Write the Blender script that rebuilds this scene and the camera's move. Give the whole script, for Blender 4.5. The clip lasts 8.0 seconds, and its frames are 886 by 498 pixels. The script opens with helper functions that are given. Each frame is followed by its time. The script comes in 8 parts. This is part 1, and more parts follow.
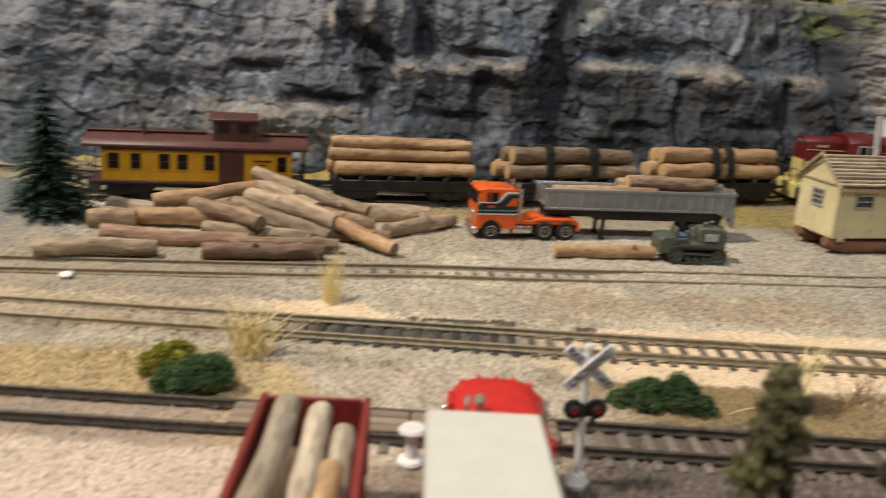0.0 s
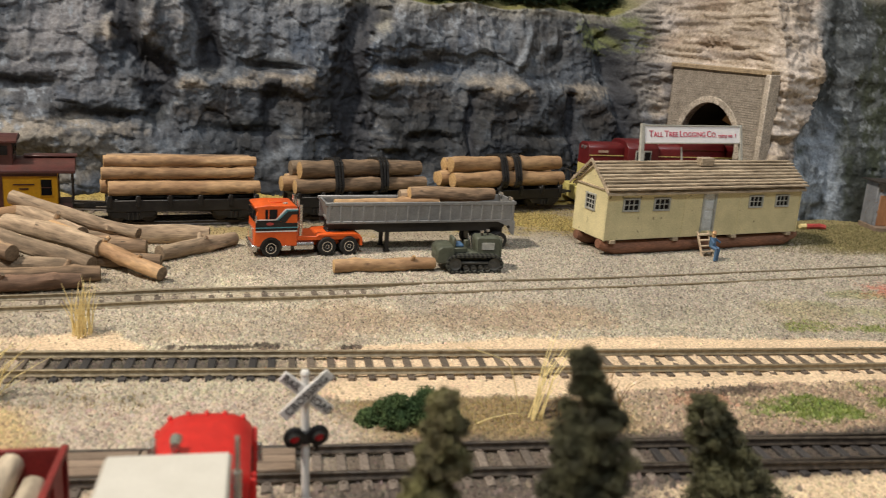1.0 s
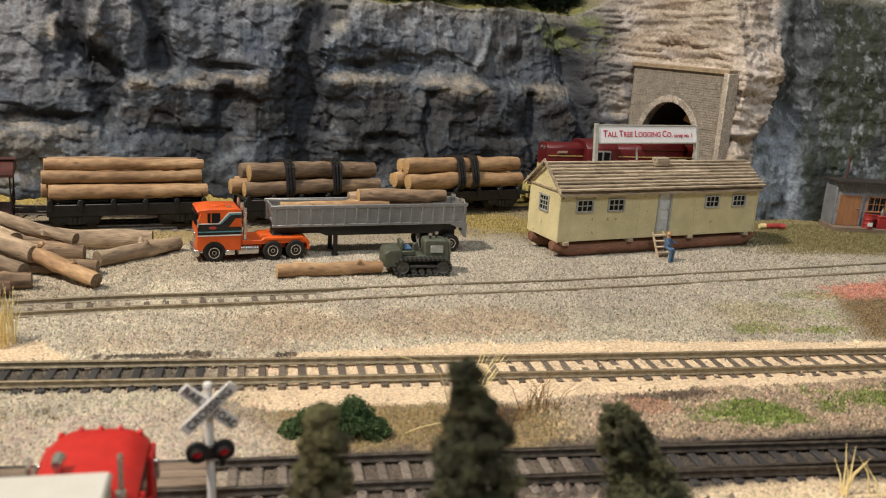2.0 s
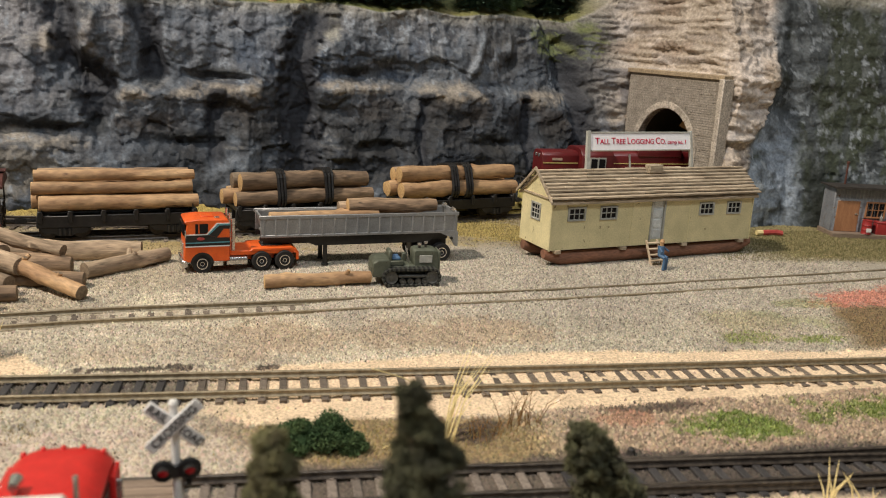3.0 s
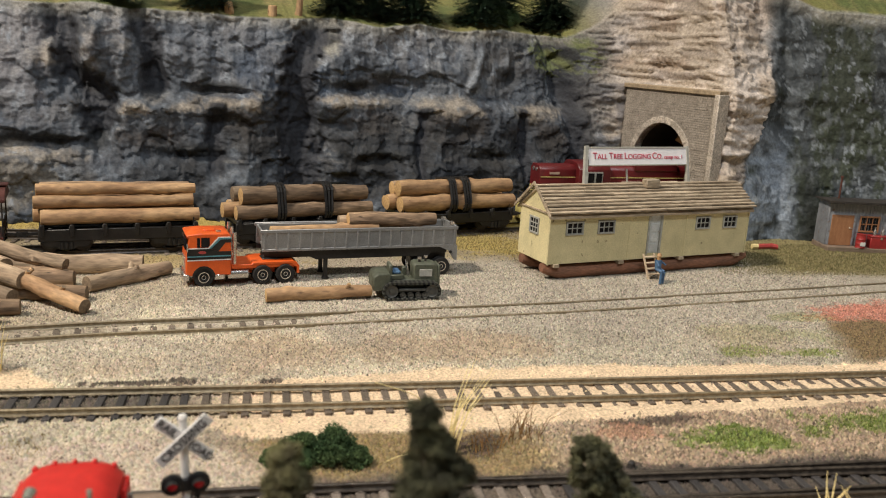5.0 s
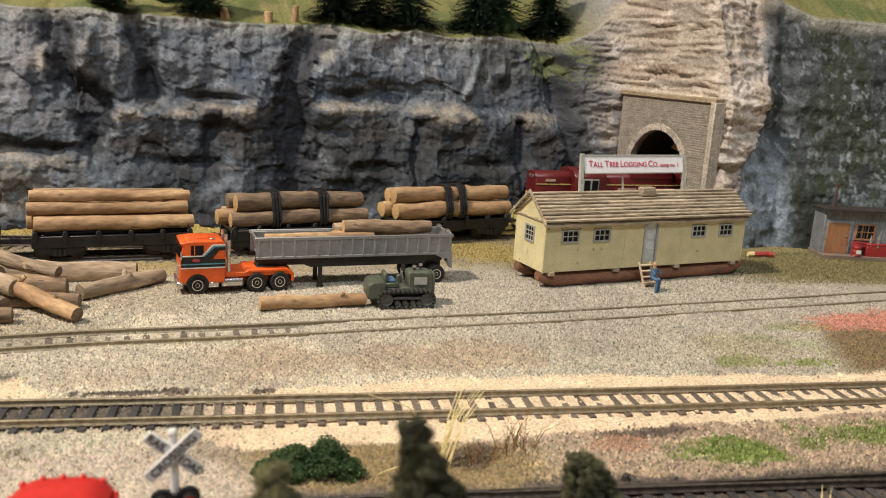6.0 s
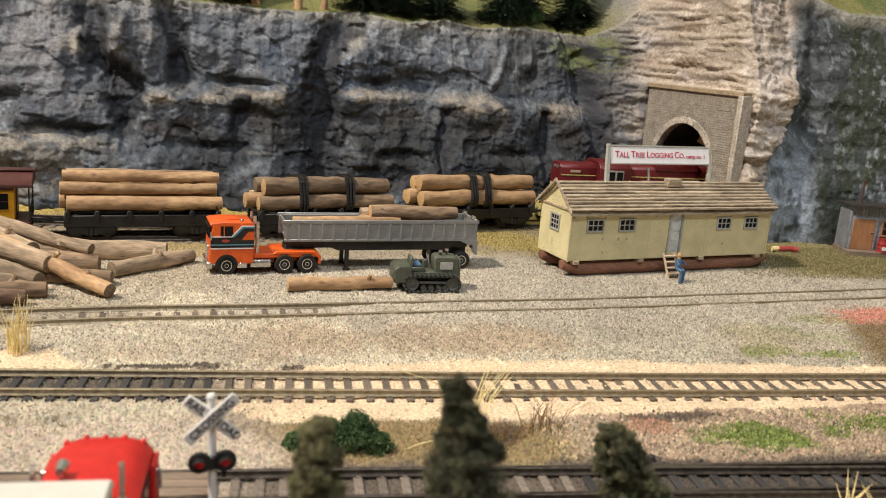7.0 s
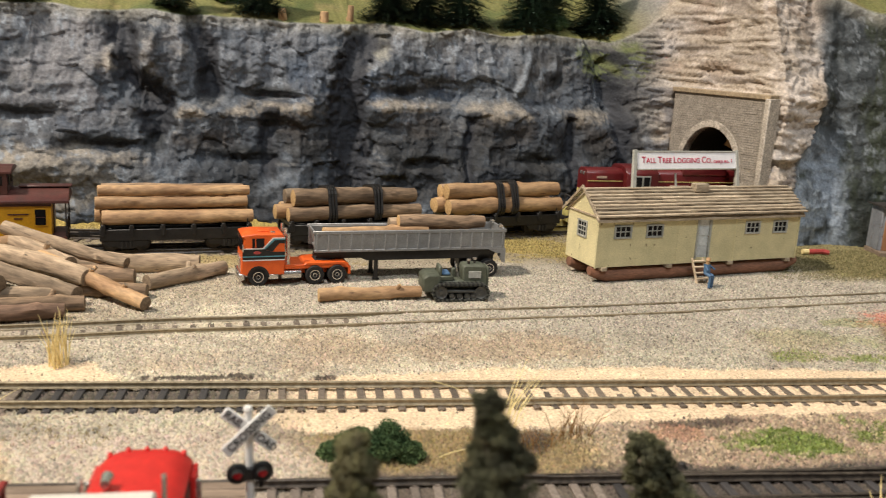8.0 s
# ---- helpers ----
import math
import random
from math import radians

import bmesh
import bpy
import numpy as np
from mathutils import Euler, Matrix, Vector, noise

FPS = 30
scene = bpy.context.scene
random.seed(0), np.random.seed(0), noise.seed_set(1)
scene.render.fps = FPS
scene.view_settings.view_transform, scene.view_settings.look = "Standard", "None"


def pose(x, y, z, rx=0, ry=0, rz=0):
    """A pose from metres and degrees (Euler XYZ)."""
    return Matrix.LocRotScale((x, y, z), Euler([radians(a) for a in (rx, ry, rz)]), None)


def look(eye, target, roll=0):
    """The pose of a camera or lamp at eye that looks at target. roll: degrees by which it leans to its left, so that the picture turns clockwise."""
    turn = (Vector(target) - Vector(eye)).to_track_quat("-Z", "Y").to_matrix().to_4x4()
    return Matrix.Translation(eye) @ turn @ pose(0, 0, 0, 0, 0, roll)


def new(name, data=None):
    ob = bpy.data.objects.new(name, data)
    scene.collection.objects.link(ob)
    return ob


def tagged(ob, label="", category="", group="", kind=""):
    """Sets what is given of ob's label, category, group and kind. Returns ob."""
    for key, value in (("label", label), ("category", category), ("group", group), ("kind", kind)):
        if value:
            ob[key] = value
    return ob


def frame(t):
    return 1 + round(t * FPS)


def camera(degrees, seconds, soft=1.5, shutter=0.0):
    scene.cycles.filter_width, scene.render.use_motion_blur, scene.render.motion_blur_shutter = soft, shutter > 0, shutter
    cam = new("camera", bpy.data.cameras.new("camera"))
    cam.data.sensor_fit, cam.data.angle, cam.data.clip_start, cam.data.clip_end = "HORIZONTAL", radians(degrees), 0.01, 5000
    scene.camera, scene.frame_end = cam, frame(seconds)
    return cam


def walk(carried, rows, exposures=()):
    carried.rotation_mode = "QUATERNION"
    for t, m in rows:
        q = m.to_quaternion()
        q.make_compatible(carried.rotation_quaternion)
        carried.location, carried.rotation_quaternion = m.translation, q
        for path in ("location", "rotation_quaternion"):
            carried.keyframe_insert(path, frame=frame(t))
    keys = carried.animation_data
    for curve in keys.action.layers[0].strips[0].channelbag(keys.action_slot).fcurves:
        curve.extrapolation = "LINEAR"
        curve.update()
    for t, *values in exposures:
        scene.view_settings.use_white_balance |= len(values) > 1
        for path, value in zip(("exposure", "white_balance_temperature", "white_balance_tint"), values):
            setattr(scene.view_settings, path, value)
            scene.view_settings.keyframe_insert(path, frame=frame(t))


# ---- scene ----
cam = camera(55.06, 8.0, soft=1.0, shutter=0.4)
cam.data.dof.use_dof, cam.data.dof.focus_distance, cam.data.dof.aperture_fstop = True, 0.47, 22.0
PATH = [
    (0, (0.05878, 0.06902, 0.11818), (0.0710, 1.9949, -0.4210), 3.76),
    (0.5, (0.07933, 0.07550, 0.12438), (0.3430, 1.9912, -0.3860), 4.07),
    (1, (0.09447, 0.07076, 0.12439), (0.4580, 1.9719, -0.3791), 3.82),
    (1.5, (0.10437, 0.06915, 0.12498), (0.4985, 1.9645, -0.3774), 3.68),
    (2, (0.11434, 0.07586, 0.12429), (0.5160, 1.9707, -0.3739), 3.67),
    (3.5, (0.12575, 0.07739, 0.12789), (0.5005, 1.9808, -0.3585), 3.07),
    (4, (0.12566, 0.07353, 0.12838), (0.5088, 1.9743, -0.3616), 3.16),
    (4.5, (0.12077, 0.07360, 0.12841), (0.5099, 1.9768, -0.3474), 3.25),
    (6, (0.12250, 0.07619, 0.13077), (0.5238, 1.9825, -0.3221), 3.56),
    (6.5, (0.11952, 0.07504, 0.13198), (0.4996, 1.9854, -0.3220), 3.97),
    (7, (0.11740, 0.07232, 0.12581), (0.4789, 1.9837, -0.3389), 4.42),
    (7.5, (0.12001, 0.06711, 0.12875), (0.4713, 1.9818, -0.3301), 3.90),
    (8, (0.11617, 0.06911, 0.12868), (0.4143, 1.9932, -0.3286), 3.17),
]
EXPOSURES = [(0.0, -0.57), (1.6, -0.55), (3.4, -0.53), (4.7, -0.53), (5.9, -0.35), (8.0, -0.27)]
walk(cam, [(t, look(eye, target, roll)) for t, eye, target, roll in PATH], EXPOSURES)

# ---------------------------------------------------------------- light
world = bpy.data.worlds.new("room_air")
scene.world = world
world.use_nodes = True
world.node_tree.nodes["Background"].inputs["Color"].default_value = (0.8, 0.85, 1.0, 1)
world.node_tree.nodes["Background"].inputs["Strength"].default_value = 0.05


def area_lamp(x, y, z, size, watts, colour, target):
    data = bpy.data.lights.new("area_lamp", "AREA")
    data.shape, data.size, data.energy, data.color = "DISK", size, watts, colour
    ob = new("area_lamp", data)
    ob.matrix_world = look((x, y, z), target)
    return ob


# warm key lamp at the left; cooler fill lamps added in front and right
LAMPS = ((-1.2, 0.05, 2.0), (0.9, 0.2, 2.2), (0.15, -0.95, 2.1))
area_lamp(*LAMPS[0], 0.20, 92, (1.0, 0.885, 0.755), (0.2, 0.52, 0))
area_lamp(*LAMPS[1], 0.5, 5, (0.98, 0.93, 0.86), (0.2, 0.5, 0))
area_lamp(*LAMPS[2], 0.5, 34, (0.91, 0.955, 1.0), (0.2, 0.6, 0))


# ---------------------------------------------------------------- noise
def vnoise(p, seed=0):
    """Smooth value noise in -1..1 at points p (n, 3)."""
    p = np.asarray(p, dtype=np.float64)
    base = np.floor(p)
    f = p - base
    f = f * f * (3 - 2 * f)
    i = base.astype(np.int64)
    out = np.zeros(p.shape[:-1])
    for dx in (0, 1):
        for dy in (0, 1):
            for dz in (0, 1):
                h = ((i[..., 0] + dx) * 374761393 + (i[..., 1] + dy) * 668265263 + (i[..., 2] + dz) * 1274126177 + seed * 974634533) & 0xFFFFFFFF
                h = ((h ^ (h >> 13)) * 1274126177) & 0xFFFFFFFF
                h = (h ^ (h >> 16)) & 0xFFFF
                w = (f[..., 0] if dx else 1 - f[..., 0]) * (f[..., 1] if dy else 1 - f[..., 1]) * (f[..., 2] if dz else 1 - f[..., 2])
                out += w * (h / 32767.5 - 1)
    return out


def fbm(p, octaves=4, seed=0, ridged=False):
    p = np.asarray(p, dtype=np.float64)
    total, amp, norm = 0, 1.0, 0
    for k in range(octaves):
        v = vnoise(p, seed + k * 17)
        if ridged:
            v = 1 - 2 * np.abs(v)
        total, norm = total + amp * v, norm + amp
        amp, p = amp * 0.5, p * 2.03 + 11.3
    return total / norm


def xyz(x, y, z=0.0):
    x, y, z = np.broadcast_arrays(x, y, z)
    return np.stack((x, y, z), -1)


def smooth(a, b, v):
    t = np.clip((v - a) / (b - a), 0, 1)
    return t * t * (3 - 2 * t)


# ---------------------------------------------------------------- materials
def material(name, colour, colour2=None, rough=0.6, metal=0.0, scale=250, bump=0.15, bump_scale=1200, stretch=(1, 1, 1), spots=0.0, spot_colour=(0.05, 0.04, 0.03), attribute="", vary=0.12, bump_size=0.0004, rough_vary=0.15):
    """Painted or natural surface: two colours in patches, fine grain, wear spots, small relief."""
    m = bpy.data.materials.new(name)
    m.use_nodes = True
    nodes, links = m.node_tree.nodes, m.node_tree.links
    bsdf = nodes["Principled BSDF"]
    coord = nodes.new("ShaderNodeTexCoord")
    mapping = nodes.new("ShaderNodeMapping")
    mapping.inputs["Scale"].default_value = stretch
    links.new(coord.outputs["Object"], mapping.inputs["Vector"])

    def noise_node(sc, detail):
        n = nodes.new("ShaderNodeTexNoise")
        n.inputs["Scale"].default_value, n.inputs["Detail"].default_value = sc, detail
        links.new(mapping.outputs["Vector"], n.inputs["Vector"])
        return n

    def mix(kind, fac, a, b):
        n = nodes.new("ShaderNodeMix")
        n.data_type, n.blend_type = "RGBA", kind
        for sock, v in ((n.inputs["Factor"], fac), (n.inputs["A"], a), (n.inputs["B"], b)):
            if hasattr(v, "links"):
                links.new(v, sock)
            elif isinstance(v, (int, float)):
                sock.default_value = v
            else:
                sock.default_value = (*v, 1)
        return n.outputs["Result"]

    def ramp(sock, lo, hi):
        n = nodes.new("ShaderNodeMapRange")
        n.inputs["From Min"].default_value, n.inputs["From Max"].default_value = lo, hi
        links.new(sock, n.inputs["Value"])
        return n.outputs["Result"]

    large, fine = noise_node(scale, 4), noise_node(bump_scale, 6)
    if attribute:
        a = nodes.new("ShaderNodeVertexColor")
        a.layer_name = attribute
        col = a.outputs["Color"]
    else:
        col = mix("MIX", ramp(large.outputs["Fac"], 0.35, 0.65), colour, colour2 or tuple(c * 0.75 for c in colour))
    info = nodes.new("ShaderNodeObjectInfo")
    grain = nodes.new("ShaderNodeMapRange")
    grain.inputs["From Min"].default_value, grain.inputs["From Max"].default_value = 0.25, 0.75
    grain.inputs["To Min"].default_value, grain.inputs["To Max"].default_value = 1 - 1.6 * vary, 1 + 1.6 * vary
    links.new(fine.outputs["Fac"], grain.inputs["Value"])
    col = mix("MULTIPLY", 1.0, col, grain.outputs["Result"])
    rnd = nodes.new("ShaderNodeMapRange")
    rnd.inputs["To Min"].default_value, rnd.inputs["To Max"].default_value = 1 - vary, 1 + vary
    links.new(info.outputs["Random"], rnd.inputs["Value"])
    col = mix("MULTIPLY", 1.0, col, rnd.outputs["Result"])
    if spots:
        sp = noise_node(scale * 2.7, 5)
        col = mix("MIX", ramp(sp.outputs["Fac"], 0.66 - spots * 0.3, 0.72 - spots * 0.2), col, spot_colour)
    links.new(col, bsdf.inputs["Base Color"])
    rr = nodes.new("ShaderNodeMapRange")
    rr.inputs["To Min"].default_value, rr.inputs["To Max"].default_value = max(0.03, rough - rough_vary), min(1, rough + rough_vary)
    links.new(large.outputs["Fac"], rr.inputs["Value"])
    links.new(rr.outputs["Result"], bsdf.inputs["Roughness"])
    bsdf.inputs["Metallic"].default_value = metal
    if bump:
        b = nodes.new("ShaderNodeBump")
        b.inputs["Strength"].default_value, b.inputs["Distance"].default_value = bump, bump_size
        links.new(fine.outputs["Fac"], b.inputs["Height"])
        links.new(b.outputs["Normal"], bsdf.inputs["Normal"])
    return m


def glowing(name, colour, strength):
    m = material(name, colour, rough=0.3, bump=0)
    b = m.node_tree.nodes["Principled BSDF"]
    b.inputs["Emission Color"].default_value, b.inputs["Emission Strength"].default_value = (*colour, 1), strength
    return m


def glass_material():
    m = material("window_glass", (0.012, 0.012, 0.014), rough=0.12, bump=0, vary=0.02)
    m.node_tree.nodes["Principled BSDF"].inputs["Specular IOR Level"].default_value = 0.2
    return m


GROUND = material("ground_cover", (0.3, 0.3, 0.3), attribute="paint", rough=0.95, bump=0.7, bump_scale=900, vary=0.3, scale=160, bump_size=0.0008, rough_vary=0.04)
GRAIN = material("loose_gravel", (0.3, 0.3, 0.3), attribute="paint", rough=0.92, bump=0, vary=0.12, rough_vary=0.05)
ROCK = material("painted_plaster_rock", (0.2, 0.2, 0.2), attribute="paint", rough=0.75, bump=0.6, bump_scale=480, vary=0.24, scale=90, bump_size=0.0012, rough_vary=0.2)
RAIL = material("weathered_rail", (0.23, 0.185, 0.115), (0.35, 0.29, 0.195), rough=0.42, metal=0.35, scale=500, vary=0.1)
DARK_RAIL = material("dark_rail", (0.05, 0.04, 0.034), (0.11, 0.09, 0.07), rough=0.4, metal=0.35, scale=500)
TIE = material("dark_tie", (0.030, 0.028, 0.030), (0.065, 0.060, 0.058), rough=0.7, scale=500, vary=0.3, stretch=(6, 1, 6))
TIE_DUSTY = material("dusty_tie", (0.095, 0.076, 0.059), (0.175, 0.140, 0.107), rough=0.85, scale=420, vary=0.3)
TIE_ASH = material("ash_grey_tie", (0.120, 0.098, 0.080), (0.20, 0.165, 0.135), rough=0.9, scale=420, vary=0.3)
BARK = material("brown_bark", (0.37, 0.25, 0.15), (0.185, 0.125, 0.08), rough=0.85, scale=120, bump=0.8, bump_scale=600, stretch=(0.22, 1.2, 1.2), vary=0.36, spots=0.10)
BARK_GREY = material("weathered_bark", (0.42, 0.315, 0.21), (0.225, 0.165, 0.11), rough=0.85, scale=120, bump=0.9, bump_scale=500, stretch=(0.22, 1.2, 1.2), vary=0.38, spots=0.08)
BARK_PALE = material("peeled_log", (0.55, 0.36, 0.19), (0.31, 0.185, 0.095), rough=0.7, scale=80, bump=0.5, bump_scale=500, stretch=(0.4, 1.3, 1.3), vary=0.22, spots=0.05, spot_colour=(0.16, 0.09, 0.05))
# paler bark: the strong light on the wagon logs is put into the colour
BARK_ASH = material("pale_bark", (0.47, 0.40, 0.30), (0.34, 0.28, 0.20), rough=0.8, scale=110, bump=0.7, bump_scale=500, stretch=(0.3, 1.3, 1.3), vary=0.26)
BARK_DARK = material("dark_bark", (0.115, 0.098, 0.07), (0.06, 0.05, 0.038), rough=0.85, scale=160, bump=0.9, bump_scale=600, stretch=(0.6, 1.2, 1.2), vary=0.28)
BARK_RED = material("reddish_bark", (0.36, 0.215, 0.14), (0.19, 0.115, 0.075), rough=0.8, scale=110, bump=0.7, bump_scale=600, stretch=(0.25, 1.2, 1.2), vary=0.3, spots=0.05)
CUT = material("cut_wood", (0.62, 0.42, 0.20), (0.46, 0.28, 0.12), rough=0.8, scale=700, stretch=(0.2, 1, 1), bump=0.3)
DOOR_STEP = material("pale_step_wood", (0.62, 0.50, 0.36), (0.50, 0.39, 0.27), rough=0.8, scale=300, vary=0.12, bump=0.2)
CUT_OLD = material("old_cut_wood", (0.26, 0.19, 0.12), (0.15, 0.11, 0.075), rough=0.85, scale=700, stretch=(0.2, 1, 1), bump=0.3)
ORANGE = material("orange_paint", (0.78, 0.125, 0.018), (0.70, 0.10, 0.015), rough=0.35, scale=200, vary=0.05, bump=0.05)
BADGE_RED = material("dull_red_paint", (0.50, 0.07, 0.06), (0.36, 0.05, 0.045), rough=0.55, scale=300, vary=0.1)
BLACK = material("black_plastic", (0.009, 0.009, 0.010), (0.018, 0.017, 0.016), rough=0.45, scale=300, vary=0.15)
SOOT = material("dusty_black_iron", (0.022, 0.019, 0.017), (0.05, 0.042, 0.036), rough=0.7, scale=260, vary=0.2)
TYRE = material("rubber_tyre", (0.007, 0.007, 0.0075), (0.016, 0.015, 0.014), rough=0.75, scale=400)
CHROME = material("chrome", (0.72, 0.71, 0.69), (0.6, 0.58, 0.55), rough=0.25, metal=0.9, scale=500, vary=0.05)
SILVER = material("grey_aluminium_paint", (0.31, 0.315, 0.315), (0.25, 0.252, 0.252), rough=0.4, metal=0.25, scale=180, vary=0.1, spots=0.08, spot_colour=(0.2, 0.19, 0.18))
OLIVE = material("olive_drab_paint", (0.095, 0.105, 0.075), (0.07, 0.078, 0.055), rough=0.55, scale=300, vary=0.12, spots=0.1)
MAROON = material("maroon_paint", (0.125, 0.012, 0.014), (0.095, 0.010, 0.011), rough=0.38, scale=180, vary=0.07, bump=0.05)
CREAM = material("cream_yellow_paint", (0.62, 0.55, 0.20), (0.54, 0.47, 0.16), rough=0.45, scale=180, vary=0.07, bump=0.05)
YELLOW = material("caboose_yellow_paint", (0.68, 0.35, 0.012), (0.60, 0.29, 0.01), rough=0.45, scale=160, vary=0.07, bump=0.06)
ROOF_RED = material("brown_red_roof_paint", (0.095, 0.032, 0.027), (0.065, 0.024, 0.02), rough=0.4, scale=160, vary=0.1)
HOUSE_WALL = material("pale_yellow_paint", (0.72, 0.64, 0.375), (0.60, 0.54, 0.31), rough=0.6, scale=90, vary=0.10, spots=0.04, spot_colour=(0.22, 0.17, 0.09))
SHINGLE = material("weathered_roof_board", (0.50, 0.41, 0.295), (0.31, 0.245, 0.17), rough=0.85, scale=180, stretch=(0.3, 1.4, 1.4), vary=0.24, bump=0.7, bump_scale=700)
TRIM_GREY = material("grey_trim_paint", (0.43, 0.43, 0.39), (0.33, 0.335, 0.30), rough=0.7, scale=300, vary=0.12)
DOOR_GREY = material("pale_grey_door_paint", (0.64, 0.67, 0.66), (0.54, 0.57, 0.56), rough=0.6, scale=200, vary=0.1)
TRIM_DARK = material("dark_grey_steel", (0.11, 0.11, 0.10), (0.07, 0.07, 0.065), rough=0.5, metal=0.3, scale=300)
OLIVE_DARK = material("dark_olive_rubber", (0.055, 0.058, 0.045), (0.035, 0.037, 0.03), rough=0.6, scale=300)
GLASS = glass_material()
WHITE = material("white_paint", (0.78, 0.77, 0.74), (0.70, 0.69, 0.65), rough=0.5, scale=200, vary=0.05)
WHITE_BOARD = material("white_sign_board", (0.88, 0.88, 0.90), (0.84, 0.84, 0.87), rough=0.5, scale=200, vary=0.03, bump=0.05)
SIGN_RED = material("crimson_lettering", (0.55, 0.02, 0.07), rough=0.6, vary=0.03, bump=0)
INK = material("black_lettering", (0.02, 0.02, 0.02), rough=0.6, vary=0.03, bump=0)
LETTER_PALE = material("pale_lettering", (0.50, 0.36, 0.28), rough=0.6, vary=0.03, bump=0)
CHEST_RED = material("dark_red_enamel", (0.36, 0.030, 0.030), (0.27, 0.024, 0.024), rough=0.45, scale=200, vary=0.1, bump=0.05)
TRUCK_RED = material("red_paint", (0.62, 0.022, 0.018), (0.52, 0.018, 0.015), rough=0.38, scale=200, vary=0.06, bump=0.05)
WAGON_RED = material("dull_red_paint", (0.27, 0.03, 0.025), (0.19, 0.022, 0.02), rough=0.5, scale=200, vary=0.12)
TRAILER_ROOF = material("off_white_roof_paint", (0.62, 0.60, 0.54), (0.58, 0.56, 0.50), rough=0.5, scale=120, vary=0.03, bump=0.04)
TEAL = material("teal_stripe", (0.10, 0.30, 0.36), rough=0.4, vary=0.03, bump=0)
STONE = material("grey_portal_stone", (0.44, 0.388, 0.325), (0.32, 0.282, 0.235), rough=0.9, scale=160, vary=0.32, bump=0.7, bump_scale=800)
COPING = material("tan_coping_stone", (0.33, 0.255, 0.165), (0.24, 0.185, 0.12), rough=0.9, scale=220, vary=0.22, bump=0.7, bump_scale=800)
PLYWOOD = material("bare_plywood", (0.52, 0.31, 0.12), (0.42, 0.24, 0.09), rough=0.7, scale=80, stretch=(0.3, 2, 2), vary=0.14)
SHED_METAL = material("blue_grey_sheet_metal", (0.33, 0.35, 0.385), (0.24, 0.255, 0.28), rough=0.5, metal=0.2, scale=160, vary=0.14, spots=0.14, spot_colour=(0.2, 0.12, 0.08))
SHED_DOOR = material("orange_brown_door", (0.36, 0.175, 0.085), (0.28, 0.13, 0.06), rough=0.6, scale=220, stretch=(2, 2, 0.4), vary=0.12)
RUST = material("rust_red_paint", (0.12, 0.045, 0.03), (0.08, 0.03, 0.022), rough=0.6, scale=260, vary=0.15)
SKID = material("reddish_skid_wood", (0.24, 0.11, 0.065), (0.15, 0.075, 0.047), rough=0.8, scale=160, stretch=(0.3, 1.5, 1.5), vary=0.22, bump=0.6)
PLANK = material("crossing_plank", (0.30, 0.225, 0.165), (0.21, 0.155, 0.112), rough=0.85, scale=170, stretch=(0.25, 2, 2), vary=0.16, bump=0.5)
STRAW = material("dry_straw", (0.82, 0.68, 0.34), (0.74, 0.60, 0.27), rough=0.8, vary=0.12, bump=0)
NEEDLE = material("dull_foam_foliage", (0.058, 0.058, 0.033), (0.135, 0.135, 0.066), rough=0.95, scale=170, vary=0.3, bump=0.3)
NEEDLE_TAN = material("olive_foam_foliage", (0.085, 0.072, 0.040), (0.190, 0.182, 0.078), rough=0.95, scale=170, vary=0.3, bump=0.3)
FIR = material("fir_needles", (0.040, 0.085, 0.064), (0.10, 0.15, 0.105), rough=0.9, scale=120, vary=0.3, bump=0.2)
BUSH = material("dark_green_clump_foliage", (0.040, 0.090, 0.028), (0.105, 0.165, 0.055), rough=0.95, scale=150, vary=0.3, bump=0.3)
BUSH_YELLOW = material("yellow_green_clump_foliage", (0.30, 0.28, 0.03), (0.22, 0.20, 0.025), rough=0.95, scale=150, vary=0.25, bump=0.3)
DRY_WEED = material("dry_brown_weed", (0.30, 0.16, 0.05), (0.22, 0.115, 0.035), rough=0.95, vary=0.25, bump=0)
GRASS = material("green_static_grass", (0.15, 0.23, 0.035), (0.22, 0.26, 0.05), rough=0.95, vary=0.25, bump=0)
GRASS_OLIVE = material("olive_static_grass", (0.20, 0.175, 0.075), (0.13, 0.125, 0.05), rough=0.95, vary=0.3, bump=0)
GRASS_DRY = material("mustard_static_grass", (0.34, 0.265, 0.10), (0.26, 0.20, 0.075), rough=0.95, vary=0.25, bump=0)
RED_LENS = glowing("lit_red_lens", (0.55, 0.01, 0.02), 0.12)
LAMP_WARM = glowing("lit_headlight", (1.0, 0.5, 0.12), 2.5)
BLUE = material("blue_figure_paint", (0.08, 0.17, 0.30), (0.06, 0.12, 0.22), rough=0.6, vary=0.08)
SKIN_TAN = material("tan_figure_paint", (0.55, 0.33, 0.16), rough=0.6, vary=0.05)
ROOM_WALL = material("room_wall_paint", (0.22, 0.215, 0.21), rough=0.8, scale=2, bump_scale=40, vary=0.03)
ROOM_FLOOR = material("room_floor", (0.16, 0.14, 0.12), rough=0.6, scale=3, bump_scale=60, vary=0.1)
BACKDROP = material("painted_backdrop", (0.20, 0.27, 0.16), (0.30, 0.38, 0.34), rough=0.9, scale=6, bump_scale=40, vary=0.1)


# ---------------------------------------------------------------- mesh helpers
def finish(me, angle=38):
    for p in me.polygons:
        p.use_smooth = True
    me.set_sharp_from_angle(angle=radians(angle))


